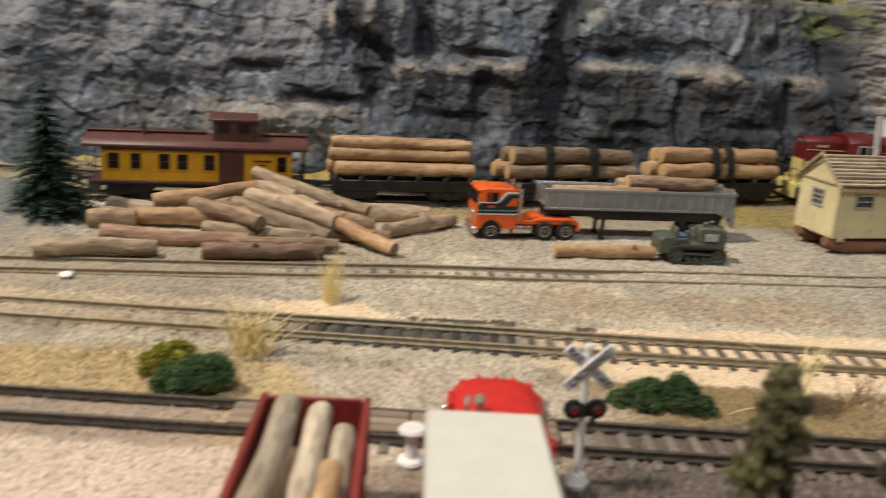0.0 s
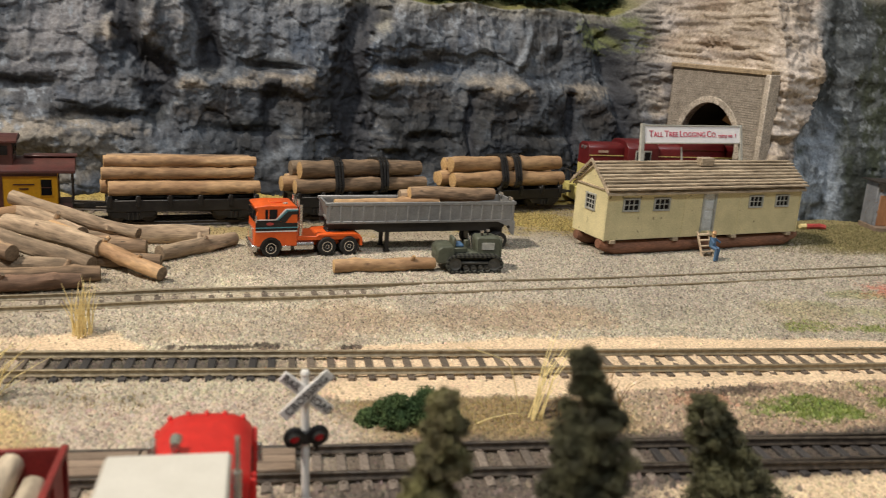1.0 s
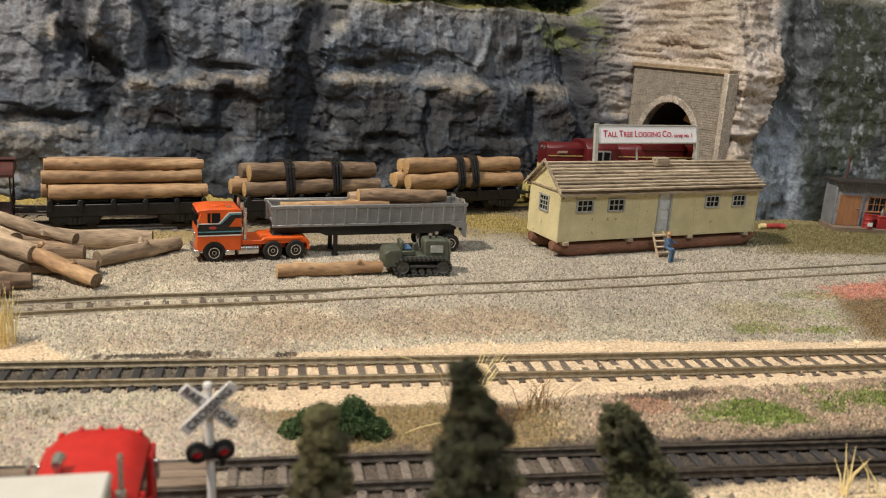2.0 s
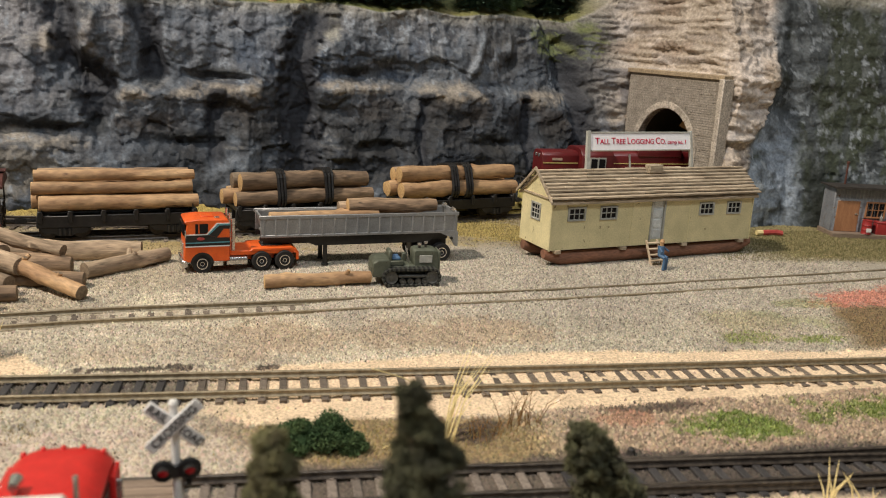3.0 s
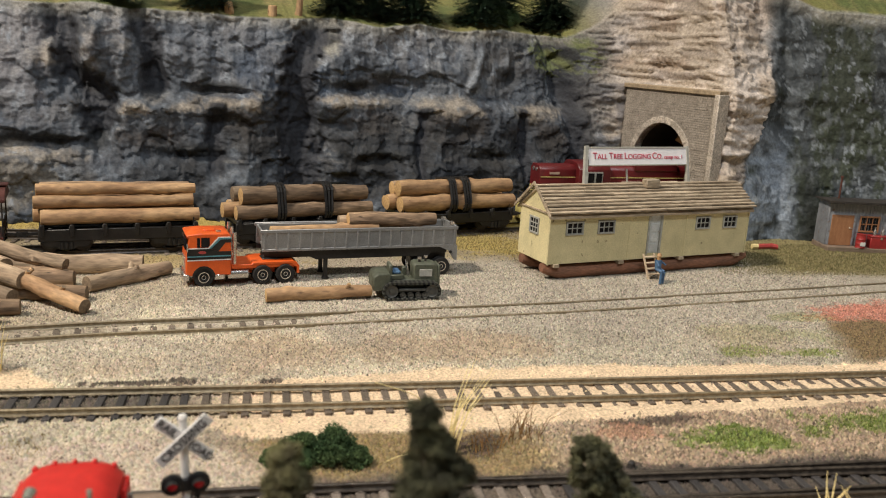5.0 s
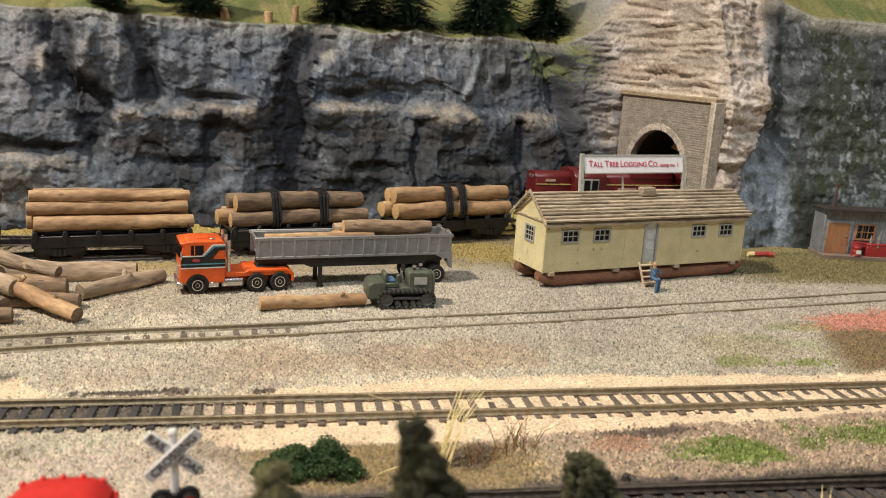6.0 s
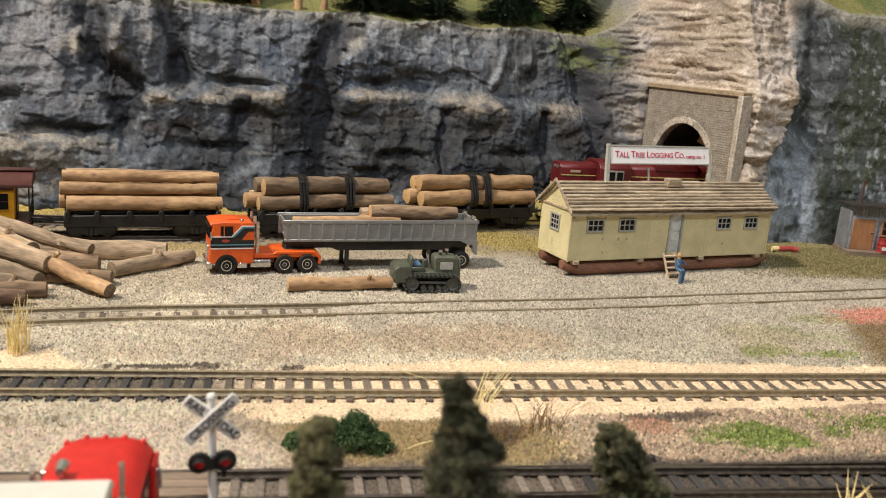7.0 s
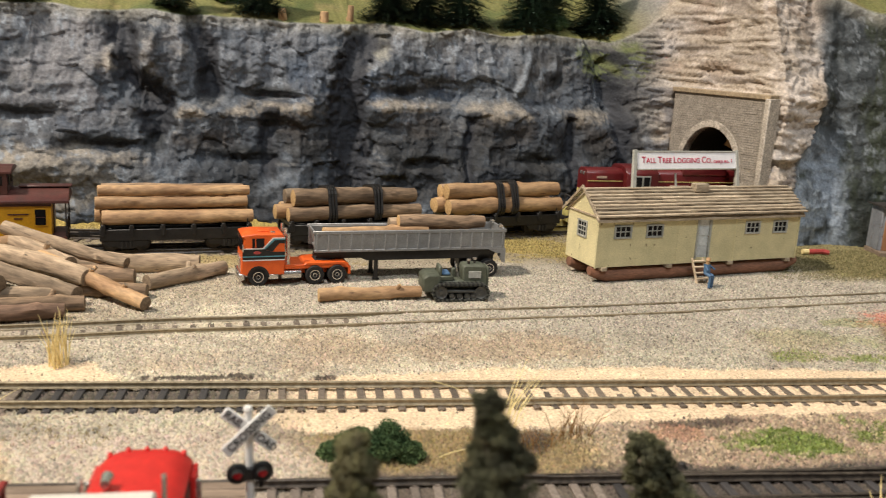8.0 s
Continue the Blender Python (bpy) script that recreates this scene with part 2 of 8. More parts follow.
def mesh_of(name, bm, *mats):
    me = bpy.data.meshes.new(name)
    bm.normal_update()
    bm.to_mesh(me)
    bm.free()
    for m in mats:
        me.materials.append(m)
    finish(me)
    return me


def part(name, bm, mat, parent, label=""):
    ob = new(name, mesh_of(name, bm, *(mat if isinstance(mat, tuple) else (mat,))))
    ob.parent = parent
    if label:
        ob["label"] = label
    return ob


def thing(name, label, category, m=None, group="", kind=""):
    ob = new(name)
    ob.empty_display_size = 0.01
    if m is not None:
        ob.matrix_basis = m
    return tagged(ob, label, category, group, kind)


def solid(name, bm, mat, label, category, m=None, group="", kind=""):
    """A thing that is one mesh."""
    ob = new(name, mesh_of(name, bm, *(mat if isinstance(mat, tuple) else (mat,))))
    if m is not None:
        ob.matrix_basis = m
    return tagged(ob, label, category, group, kind)


def box(bm, x0, x1, y0, y1, z0, z1, bevel=0.0, mi=0):
    vs = [bm.verts.new((x, y, z)) for z in (z0, z1) for y in (y0, y1) for x in (x0, x1)]
    fs = [bm.faces.new([vs[i] for i in q]) for q in ((0, 2, 3, 1), (4, 5, 7, 6), (0, 1, 5, 4), (2, 6, 7, 3), (0, 4, 6, 2), (1, 3, 7, 5))]
    for f in fs:
        f.material_index = mi
    if bevel:
        es = list({e for f in fs for e in f.edges})
        bmesh.ops.bevel(bm, geom=es, offset=bevel, segments=1, affect="EDGES")
    return bm


def cube(*a, **k):
    return box(bmesh.new(), *a, **k)


def tube(bm, p0, p1, r0, r1=None, n=12, caps=True, cap_mi=0):
    p0, p1 = Vector(p0), Vector(p1)
    r1 = r0 if r1 is None else r1
    q = (p1 - p0).to_track_quat("Z", "Y")
    rings = []
    for p, r in ((p0, r0), (p1, r1)):
        rings.append([bm.verts.new(p + q @ Vector((r * math.cos(2 * math.pi * k / n), r * math.sin(2 * math.pi * k / n), 0))) for k in range(n)])
    for k in range(n):
        bm.faces.new((rings[0][k], rings[0][(k + 1) % n], rings[1][(k + 1) % n], rings[1][k]))
    if caps:
        f = bm.faces.new(rings[0][::-1])
        g = bm.faces.new(rings[1])
        f.material_index = g.material_index = cap_mi
    return bm


def rod(*a, **k):
    return tube(bmesh.new(), *a, **k)


def lathe(bm, profile, centre, axis="y", n=20):
    """Turn a profile of (radius, along) round an axis through centre."""
    rings = []
    for r, d in profile:
        ring = []
        for k in range(n):
            c, s = r * math.cos(2 * math.pi * k / n), r * math.sin(2 * math.pi * k / n)
            v = {"y": (c, d, s), "x": (d, c, s), "z": (c, s, d)}[axis]
            ring.append(bm.verts.new(Vector(centre) + Vector(v)))
        rings.append(ring)
    for a, b in zip(rings, rings[1:]):
        for k in range(n):
            bm.faces.new((a[k], a[(k + 1) % n], b[(k + 1) % n], b[k]))
    bm.faces.new(rings[0])
    bm.faces.new(rings[-1])
    bmesh.ops.recalc_face_normals(bm, faces=bm.faces)
    return bm


def extrude(bm, outline, a, b, axis="y", bevel=0.0):
    """A flat outline of (u, v) drawn out along an axis from a to b."""
    def at(u, v, w):
        return {"y": (u, w, v), "x": (w, u, v), "z": (u, v, w)}[axis]
    lo = [bm.verts.new(at(u, v, a)) for u, v in outline]
    hi = [bm.verts.new(at(u, v, b)) for u, v in outline]
    fs = [bm.faces.new(lo[::-1]), bm.faces.new(hi)]
    n = len(outline)
    for k in range(n):
        fs.append(bm.faces.new((lo[k], lo[(k + 1) % n], hi[(k + 1) % n], hi[k])))
    bmesh.ops.recalc_face_normals(bm, faces=fs)
    if bevel:
        bmesh.ops.bevel(bm, geom=list({e for f in fs for e in f.edges}), offset=bevel, segments=1, affect="EDGES")
    return bm


def raw_mesh(name, verts, faces, mat, colours=None, smooth_angle=None):
    me = bpy.data.meshes.new(name)
    verts = np.asarray(verts, dtype=np.float32)
    faces = np.asarray(faces, dtype=np.int32)
    k = faces.shape[1]
    me.vertices.add(len(verts))
    me.vertices.foreach_set("co", verts.ravel())
    me.loops.add(faces.size)
    me.loops.foreach_set("vertex_index", faces.ravel())
    me.polygons.add(len(faces))
    me.polygons.foreach_set("loop_start", np.arange(0, faces.size, k, dtype=np.int32))
    me.update(calc_edges=True)
    me.validate()
    if colours is not None:
        layer = me.color_attributes.new("paint", "FLOAT_COLOR", "POINT")
        layer.data.foreach_set("color", np.concatenate((colours, np.ones((len(colours), 1))), 1).astype(np.float32).ravel())
    me.materials.append(mat)
    if smooth_angle:
        me.polygons.foreach_set("use_smooth", np.ones(len(faces), dtype=bool))
    return me


def lettering(text, size, mat, parent, m, thick=0.00015, align="CENTER", name="lettering", label=""):
    cu = bpy.data.curves.new(name, "FONT")
    cu.body, cu.size, cu.extrude, cu.align_x, cu.align_y = text, size, thick, align, "CENTER"
    tmp = new("tmp_text", cu)
    bpy.context.view_layer.update()
    me = bpy.data.meshes.new_from_object(tmp.evaluated_get(bpy.context.evaluated_depsgraph_get()))
    bpy.data.objects.remove(tmp)
    me.materials.clear()
    me.materials.append(mat)
    ob = new(name, me)
    ob.parent = parent
    ob.matrix_basis = m
    if label:
        ob["label"] = label
    return ob


def spline(points, step):
    """Even points along a smooth curve through the given ones: arrays of place and heading."""
    p = np.array(points, dtype=float)
    ext = np.vstack((2 * p[0] - p[1], p, 2 * p[-1] - p[-2]))
    out = []
    for i in range(1, len(ext) - 2):
        a, b, c, d = ext[i - 1:i + 3]
        for t in np.linspace(0, 1, 60, endpoint=False):
            out.append(0.5 * (2 * b + (c - a) * t + (2 * a - 5 * b + 4 * c - d) * t * t + (3 * b - a - 3 * c + d) * t ** 3))
    out = np.array(out + [p[-1]])
    s = np.concatenate(([0], np.cumsum(np.linalg.norm(np.diff(out, axis=0), axis=1))))
    n = max(2, int(s[-1] / step))
    at = np.linspace(0, s[-1], n)
    q = np.stack([np.interp(at, s, out[:, k]) for k in range(2)], 1)
    return q, np.gradient(q, axis=0)


# ---------------------------------------------------------------- ground
TRAIN_LINE = [(-0.62, 0.46), (-0.3, 0.524), (-0.13, 0.558), (-0.035, 0.578), (0.011, 0.5875), (0.061, 0.598), (0.15, 0.624), (0.253, 0.660), (0.294, 0.671), (0.35, 0.681), (0.413, 0.687), (0.56, 0.70)]
FAR_LINE = [(-0.62, 0.625), (-0.2, 0.6255), (0.06, 0.6255), (0.15, 0.633), (0.2, 0.643)]
SIDING = [(-0.62, 0.38), (-0.3, 0.405), (-0.136, 0.4235), (-0.013, 0.4395), (0.05, 0.450), (0.1, 0.4555), (0.152, 0.462), (0.21, 0.470), (0.273, 0.478), (0.344, 0.490), (0.486, 0.515), (0.8, 0.575)]
Y_MID, Y_NEAR = 0.377, 0.3


def ground_height(x, y):
    z = -0.0042 * (1 - smooth(0.395, 0.452, y))
    z = z + 0.009 * smooth(0.642, 0.668, y - 0.1 * np.clip(x, -0.2, 0.4)) + 0.0
    z = z + 0.024 * np.exp(-(((x + 0.215) / 0.055) ** 2 + ((y - 0.505) / 0.045) ** 2) ** 1.5)
    z = z - 0.0012 * (1 - smooth(0.27, 0.29, y))
    lump = fbm(xyz(x * 60, y * 60), 3, 3)
    z = z + 0.0007 * lump + 0.0004 * fbm(xyz(x * 300, y * 300), 2, 9)
    ys = np.interp(x, [p[0] for p in SIDING], [p[1] for p in SIDING])
    w = np.exp(-((y - ys) / 0.0098) ** 4) * smooth(-0.2, -0.15, x)
    z = z * (1 - w) + w * (-0.0003 - 0.0017 * smooth(0.165, 0.125, x) * smooth(-0.07, -0.03, x) - 0.0009 * smooth(-0.03, -0.07, x) + 0.0003 * lump)
    bed = np.exp(-((y - Y_MID) / 0.016) ** 4)
    z = z * (1 - bed) + bed * (-0.0044 - 0.0004 * smooth(0.165, 0.13, x) + 0.0013 * smooth(0.006, -0.02, x) + 0.0005 * smooth(0.16, 0.22, x) + (0.0004 + 0.0005 * smooth(0.16, 0.22, x)) * fbm(xyz(x * 230, y * 230), 2, 5))
    bed = np.exp(-((y - Y_NEAR) / 0.015) ** 4)
    z = z * (1 - bed) + bed * (-0.0046 + 0.0005 * fbm(xyz(x * 250, y * 250), 2, 5))
    return z


def lattice(ix, iy, seed):
    h = (ix * 374761393 + iy * 668265263 + seed * 974634533) & 0xFFFFFFFF
    h = ((h ^ (h >> 13)) * 1274126177) & 0xFFFFFFFF
    h = ((h ^ (h >> 15)) * 2246822519) & 0xFFFFFFFF
    return ((h ^ (h >> 16)) & 0xFFFF) / 65535.0


def facets(u, v, su, sv, seed, tilt=1.0):
    """Broken rock: every cell is a flat facet with its own offset and slope, about -1..1."""
    gx, gy = u / su, v / sv
    ix, iy = np.floor(gx).astype(np.int64), np.floor(gy).astype(np.int64)
    best, val = np.full(gx.shape, 1e9), np.zeros(gx.shape)
    for dx in (-1, 0, 1):
        for dy in (-1, 0, 1):
            cx, cy = ix + dx, iy + dy
            px, py = cx + 0.15 + 0.7 * lattice(cx, cy, seed), cy + 0.15 + 0.7 * lattice(cx, cy, seed + 1)
            d = (gx - px) ** 2 + (gy - py) ** 2
            here = d < best
            w = 2 * lattice(cx, cy, seed + 2) - 1 + tilt * ((2 * lattice(cx, cy, seed + 3) - 1) * (gx - px) + (2 * lattice(cx, cy, seed + 4) - 1.25) * (gy - py))
            best, val = np.where(here, d, best), np.where(here, w, val)
    return val


def mixc(c, colour, w):
    return c * (1 - w[:, None]) + np.array(colour)[None, :] * w[:, None]


def patch(x, y, cx, cy, rx, ry, seed, edge=0.5):
    """Soft, ragged spot of weight 0..1."""
    d = np.sqrt(((x - cx) / rx) ** 2 + ((y - cy) / ry) ** 2) + 0.55 * fbm(xyz(x * 90, y * 90), 3, seed) + 0.7 * fbm(xyz(x * 35, y * 35), 2, seed + 5) + 0.35 * vnoise(xyz(x * 600, y * 600, 0.0), seed)
    return smooth(1 + edge * 0.6, 1 - edge * 0.6, d)


def sand_weight(x, y):
    """Fine tan sand along the middle track."""
    n = 0.0035 * fbm(xyz(x * 60, y * 60), 3, 24) + 0.0016 * fbm(xyz(x * 300, y * 300), 2, 25)
    far = np.interp(x, [-0.2, 0.0, 0.028, 0.044, 0.10, 0.138, 0.19, 0.25, 0.30, 0.364, 0.5], [0.40, 0.409, 0.411, 0.394, 0.394, 0.398, 0.4055, 0.4065, 0.4045, 0.4035, 0.406])
    close = np.interp(x, [-0.2, 0.09, 0.115, 0.143, 0.18, 0.2275, 0.272, 0.328, 0.375, 0.5], [0.366, 0.364, 0.347, 0.3455, 0.350, 0.3505, 0.356, 0.358, 0.363, 0.372])
    return smooth(far + 0.0015, far - 0.0015, y + n) * smooth(close - 0.0015, close + 0.0015, y + n) * (0.3 + 0.7 * np.maximum(smooth(0.085, 0.125, x), smooth(0.048, 0.036, x) * smooth(-0.02, 0.0, x) * smooth(0.393, 0.396, y)))


def ground_colour(x, y):
    n1 = fbm(xyz(x * 25, y * 25), 4, 21)
    n2 = fbm(xyz(x * 140, y * 140), 3, 22)
    yy = y + 0.006 * n1 + 0.003 * n2
    c = np.tile(np.array([0.45, 0.395, 0.295]), (len(x), 1))
    c = mixc(c, (0.315, 0.285, 0.222), 0.8 * smooth(0.17, 0.27, x + 0.03 * n1) * smooth(0.39, 0.41, yy))
    c = mixc(c, (0.31, 0.24, 0.165), 0.85 * patch(x, y, 0.165, 0.426, 0.075, 0.018, 31))
    c = mixc(c, (0.33, 0.265, 0.19), 0.7 * patch(x, y, 0.07, 0.413, 0.05, 0.010, 55))
    c = mixc(c, (0.30, 0.235, 0.15), 0.7 * patch(x, y, 0.0, 0.462, 0.05, 0.02, 56))
    c = mixc(c, (0.34, 0.30, 0.235), 0.6 * patch(x, y, 0.03, 0.425, 0.09, 0.02, 32))
    c = mixc(c, (0.27, 0.235, 0.185), 0.7 * smooth(0.05, 0.5, n1))
    c = mixc(c, (0.26, 0.215, 0.155), 0.7 * patch(x, y, 0.03, 0.525, 0.09, 0.03, 46))
    c = mixc(c, (0.325, 0.288, 0.235), 0.6 * smooth(0.06, 0.10, x + 0.03 * n1) * smooth(0.435, 0.455, yy))
    # yard's back edge: brown dirt and mustard grass
    c = mixc(c, (0.23, 0.19, 0.12), smooth(0.545, 0.575, yy - 0.1 * np.clip(x, 0, 0.2)))
    c = mixc(c, (0.33, 0.255, 0.075), 0.85 * patch(x, y, 0.255, 0.615, 0.07, 0.035, 33))
    c = mixc(c, (0.30, 0.22, 0.08), 0.7 * patch(x, y, 0.07, 0.566, 0.05, 0.012, 34))
    c = mixc(c, (0.34, 0.255, 0.075), smooth(0.635, 0.645, yy - 0.08 * np.clip(x, 0, 0.4)))
    # right end: olive turf, red patch, green
    turf = smooth(0.40, 0.47, x + 0.03 * n1) * smooth(0.535, 0.56, yy)
    c = mixc(c, (0.205, 0.17, 0.075), turf)
    c = mixc(c, (0.145, 0.095, 0.038), 0.9 * smooth(0.384, 0.402, x + 0.012 * n1 + 0.006 * n2 - 0.5 * (y - 0.415)) * smooth(0.398, 0.41, yy) * smooth(0.466, 0.452, yy))
    c = mixc(c, (0.42, 0.155, 0.105), 0.85 * patch(x, y, 0.450, 0.472, 0.034, 0.019, 36))
    for px, py, rx, ry, wt in ((0.341, 0.4185, 0.014, 0.0050, 0.75), (0.372, 0.4145, 0.012, 0.0050, 0.75), (0.362, 0.438, 0.026, 0.011, 0.4), (0.39, 0.4595, 0.014, 0.007, 0.45)):
        c = mixc(c, (0.17, 0.195, 0.05), wt * patch(x, y, px, py, rx, ry, 37))
    c = mixc(c, (0.33, 0.27, 0.19), 0.5 * patch(x, y, 0.352, 0.43, 0.028, 0.018, 48))
    c = mixc(c, (0.235, 0.190, 0.140), 0.75 * smooth(0.005, -0.03, x + 0.02 * n1) * smooth(0.355, 0.37, yy) * smooth(0.50, 0.47, yy))
    # sand beside the middle track
    sand = sand_weight(x, y)
    c = mixc(c, (0.06, 0.048, 0.036), np.clip(1.5 * np.maximum(patch(x, y, 0.066, 0.3975, 0.022, 0.0035, 49), patch(x, y, 0.128, 0.3945, 0.014, 0.0035, 50)), 0, 0.95))
    # between the tracks
    mid = smooth(0.352, 0.344, yy)
    c = mixc(c, (0.435, 0.365, 0.285), mid)
    c = mixc(c, (0.24, 0.19, 0.135), 0.7 * patch(x, y, 0.108, 0.350, 0.013, 0.014, 51))
    c = mixc(c, (0.43, 0.315, 0.15), mid * smooth(0.022, 0.005, x + 0.5 * (y - 0.34)) * 0.85)
    c = mixc(c, (0.245, 0.180, 0.088), mid * smooth(0.105, 0.13, x + 0.02 * n1) * smooth(0.23, 0.2, x + 0.02 * n1))
    c = mixc(c, (0.315, 0.235, 0.160), smooth(0.366, 0.36, yy) * smooth(0.2, 0.23, x + 0.02 * n1))
    c = mixc(c, (0.09, 0.062, 0.045), 0.9 * np.maximum(patch(x, y, 0.262, 0.351, 0.016, 0.0045, 52), patch(x, y, 0.19, 0.336, 0.008, 0.008, 53)))
    c = mixc(c, (0.30, 0.15, 0.09), 0.6 * patch(x, y, 0.25, 0.341, 0.011, 0.006, 54))
    c = mixc(c, (0.62, 0.475, 0.32), sand)
    c = mixc(c, (0.05, 0.042, 0.035), 0.9 * np.exp(-((y - Y_MID) / 0.0115) ** 6) * smooth(0.125, 0.07, x + 0.03 * n1) * smooth(-0.005, 0.012, x))
    c = mixc(c, (0.15, 0.20, 0.045), 0.9 * patch(x, y, 0.291, 0.3335, 0.021, 0.0115, 40))
    c = mixc(c, (0.16, 0.20, 0.05), 0.85 * patch(x, y, 0.350, 0.343, 0.024, 0.010, 41))
    # near track bed and the dirt before it
    bed = smooth(0.318, 0.311, yy) * smooth(0.28, 0.286, yy)
    c = mixc(c, (0.110, 0.088, 0.068), bed * smooth(0.09, 0.12, x))
    c = mixc(c, (0.075, 0.060, 0.048), 0.9 * bed * smooth(0.195, 0.22, x + 0.02 * n1))
    c = mixc(c, (0.30, 0.235, 0.175), bed * smooth(0.02, -0.02, x))
    front = smooth(0.287, 0.281, yy)
    c = mixc(c, (0.225, 0.178, 0.130), front)
    c = mixc(c, (0.092, 0.073, 0.060), 0.9 * patch(x, y, 0.160, 0.276, 0.065, 0.014, 47))
    c = mixc(c, (0.58, 0.46, 0.31), front * smooth(0.19, 0.22, x + 0.02 * n1))
    c = mixc(c, (0.56, 0.45, 0.355), front * smooth(0.06, 0.0, x) * 0.9)
    # rocky mound at the left end
    c = mixc(c, (0.17, 0.175, 0.18), patch(x, y, -0.215, 0.505, 0.08, 0.07, 42))
    return np.clip(c * (1 + 0.16 * n2[:, None]), 0.01, 0.9)


def grid_faces(nu, nv):
    i = np.arange((nu - 1) * (nv - 1))
    a = (i // (nv - 1)) * nv + i % (nv - 1)
    return np.stack((a, a + nv, a + nv + 1, a + 1), 1)


def build_ground():
    xs = np.concatenate((np.linspace(-0.9, -0.22, 60, endpoint=False), np.linspace(-0.22, 0.56, 520, endpoint=False), np.linspace(0.56, 1.3, 60)))
    ys = np.concatenate((np.linspace(-0.03, 0.22, 50, endpoint=False), np.linspace(0.22, 0.56, 240, endpoint=False), np.linspace(0.56, 0.80, 80)))
    gx, gy = [a.ravel() for a in np.meshgrid(xs, ys, indexing="ij")]
    v = xyz(gx, gy, ground_height(gx, gy))
    me = raw_mesh("ground", v, grid_faces(len(xs), len(ys)), GROUND, ground_colour(gx, gy), 60)
    tagged(new("ground", me), "gravel and sand covered layout ground with grass patches", "ground", kind="structure")


def scatter(name, count, sample, size, label, category, seed, mat=GRAIN, flat=0.95, tint=0.3, colour=None):
    """Many small stones in one mesh, each a squashed octahedron."""
    rng = np.random.default_rng(seed)
    x, y = sample(rng, count)
    ys = np.interp(x, [p[0] for p in SIDING], [p[1] for p in SIDING])
    ties = 0.75 * smooth(0.014, 0.011, np.abs(y - ys)) * smooth(0.16, 0.13, x)
    keep = rng.random(len(x)) > np.maximum(0.96 * np.maximum(sand_weight(x, y) - 0.3, 0) / 0.7, ties)
    x, y = x[keep], y[keep]
    z = ground_height(x, y)
    r = size[0] + (size[1] - size[0]) * rng.random(len(x)) ** 2
    base = np.array([(1, 0, -0.6), (0, 1, -0.6), (-1, 0, -0.6), (0, -1, -0.6), (0, 0, 0.9)], dtype=float)
    v = base[None] * (0.65 + 0.7 * rng.random((len(x), 5, 1)))
    v[:, :, 2] *= flat
    a = rng.random(len(x)) * 6.283
    ca, sa = np.cos(a)[:, None], np.sin(a)[:, None]
    v = np.stack((v[..., 0] * ca - v[..., 1] * sa, v[..., 0] * sa + v[..., 1] * ca, v[..., 2]), -1) * r[:, None, None]
    v += np.stack((x, y, z + 0.32 * r), 1)[:, None]
    f = np.array([(0, 1, 4), (1, 2, 4), (2, 3, 4), (3, 0, 4)])
    faces = (f[None] + 5 * np.arange(len(x))[:, None, None]).reshape(-1, 3)
    c = ground_colour(x, y) if colour is None else np.tile(np.array(colour), (len(x), 1))
    c = np.clip(c * (1 + tint * (rng.random((len(x), 1)) * 2 - 1)) * (1 + 0.08 * (rng.random((len(x), 3)) * 2 - 1)), 0.01, 0.85)
    me = raw_mesh(name, v.reshape(-1, 3), faces, mat, np.repeat(c, 5, 0))
    tagged(new(name, me), label, category, kind="stuff")


def yard_sample(rng, n):
    y = 0.392 + 0.17 * rng.random(n) ** 1.15
    x = -0.14 + 0.62 * rng.random(n)
    return x, y


def middle_sample(rng, n):
    return -0.11 + 0.5 * rng.random(n), 0.31 + 0.085 * rng.random(n)


def front_sample(rng, n):
    return -0.08 + 0.42 * rng.random(n), 0.235 + 0.075 * rng.random(n)


# ---------------------------------------------------------------- cliff
CLIFF_LINE = [(-0.85, 0.56), (-0.5, 0.615), (-0.2, 0.640), (-0.07, 0.651), (0.02, 0.660), (0.065, 0.668), (0.2, 0.682), (0.3, 0.692), (0.36, 0.704), (0.390, 0.722), (0.4, 0.720), (0.4165, 0.681), (0.433, 0.642), (0.444, 0.634), (0.475, 0.642), (0.5, 0.653), (0.53, 0.648), (0.62, 0.632), (0.8, 0.59), (1.2, 0.5)]
PORTAL_A, PORTAL_B = Vector((0.398, 0.724, 0)), Vector((0.431, 0.639, 0))


def cliff_line():
    p = np.array(CLIFF_LINE)
    s = np.concatenate(([0], np.cumsum(np.linalg.norm(np.diff(p, axis=0), axis=1))))
    fine = np.arange(0, s[-1], 0.0010)
    keep = []
    for v in fine:
        x = np.interp(v, s, p[:, 0])
        if -0.24 < x < 0.6 or int(v / 0.0010) % 5 == 0:
            keep.append(v)
    at = np.array(keep)
    q = np.stack([np.interp(at, s, p[:, k]) for k in range(2)], 1)
    d = np.stack([np.interp(at + 0.02, s, p[:, k]) - np.interp(at - 0.02, s, p[:, k]) for k in range(2)], 1)
    d /= np.linalg.norm(d, axis=1)[:, None] + 1e-9
    return at, q, np.stack((d[:, 1], -d[:, 0]), 1)


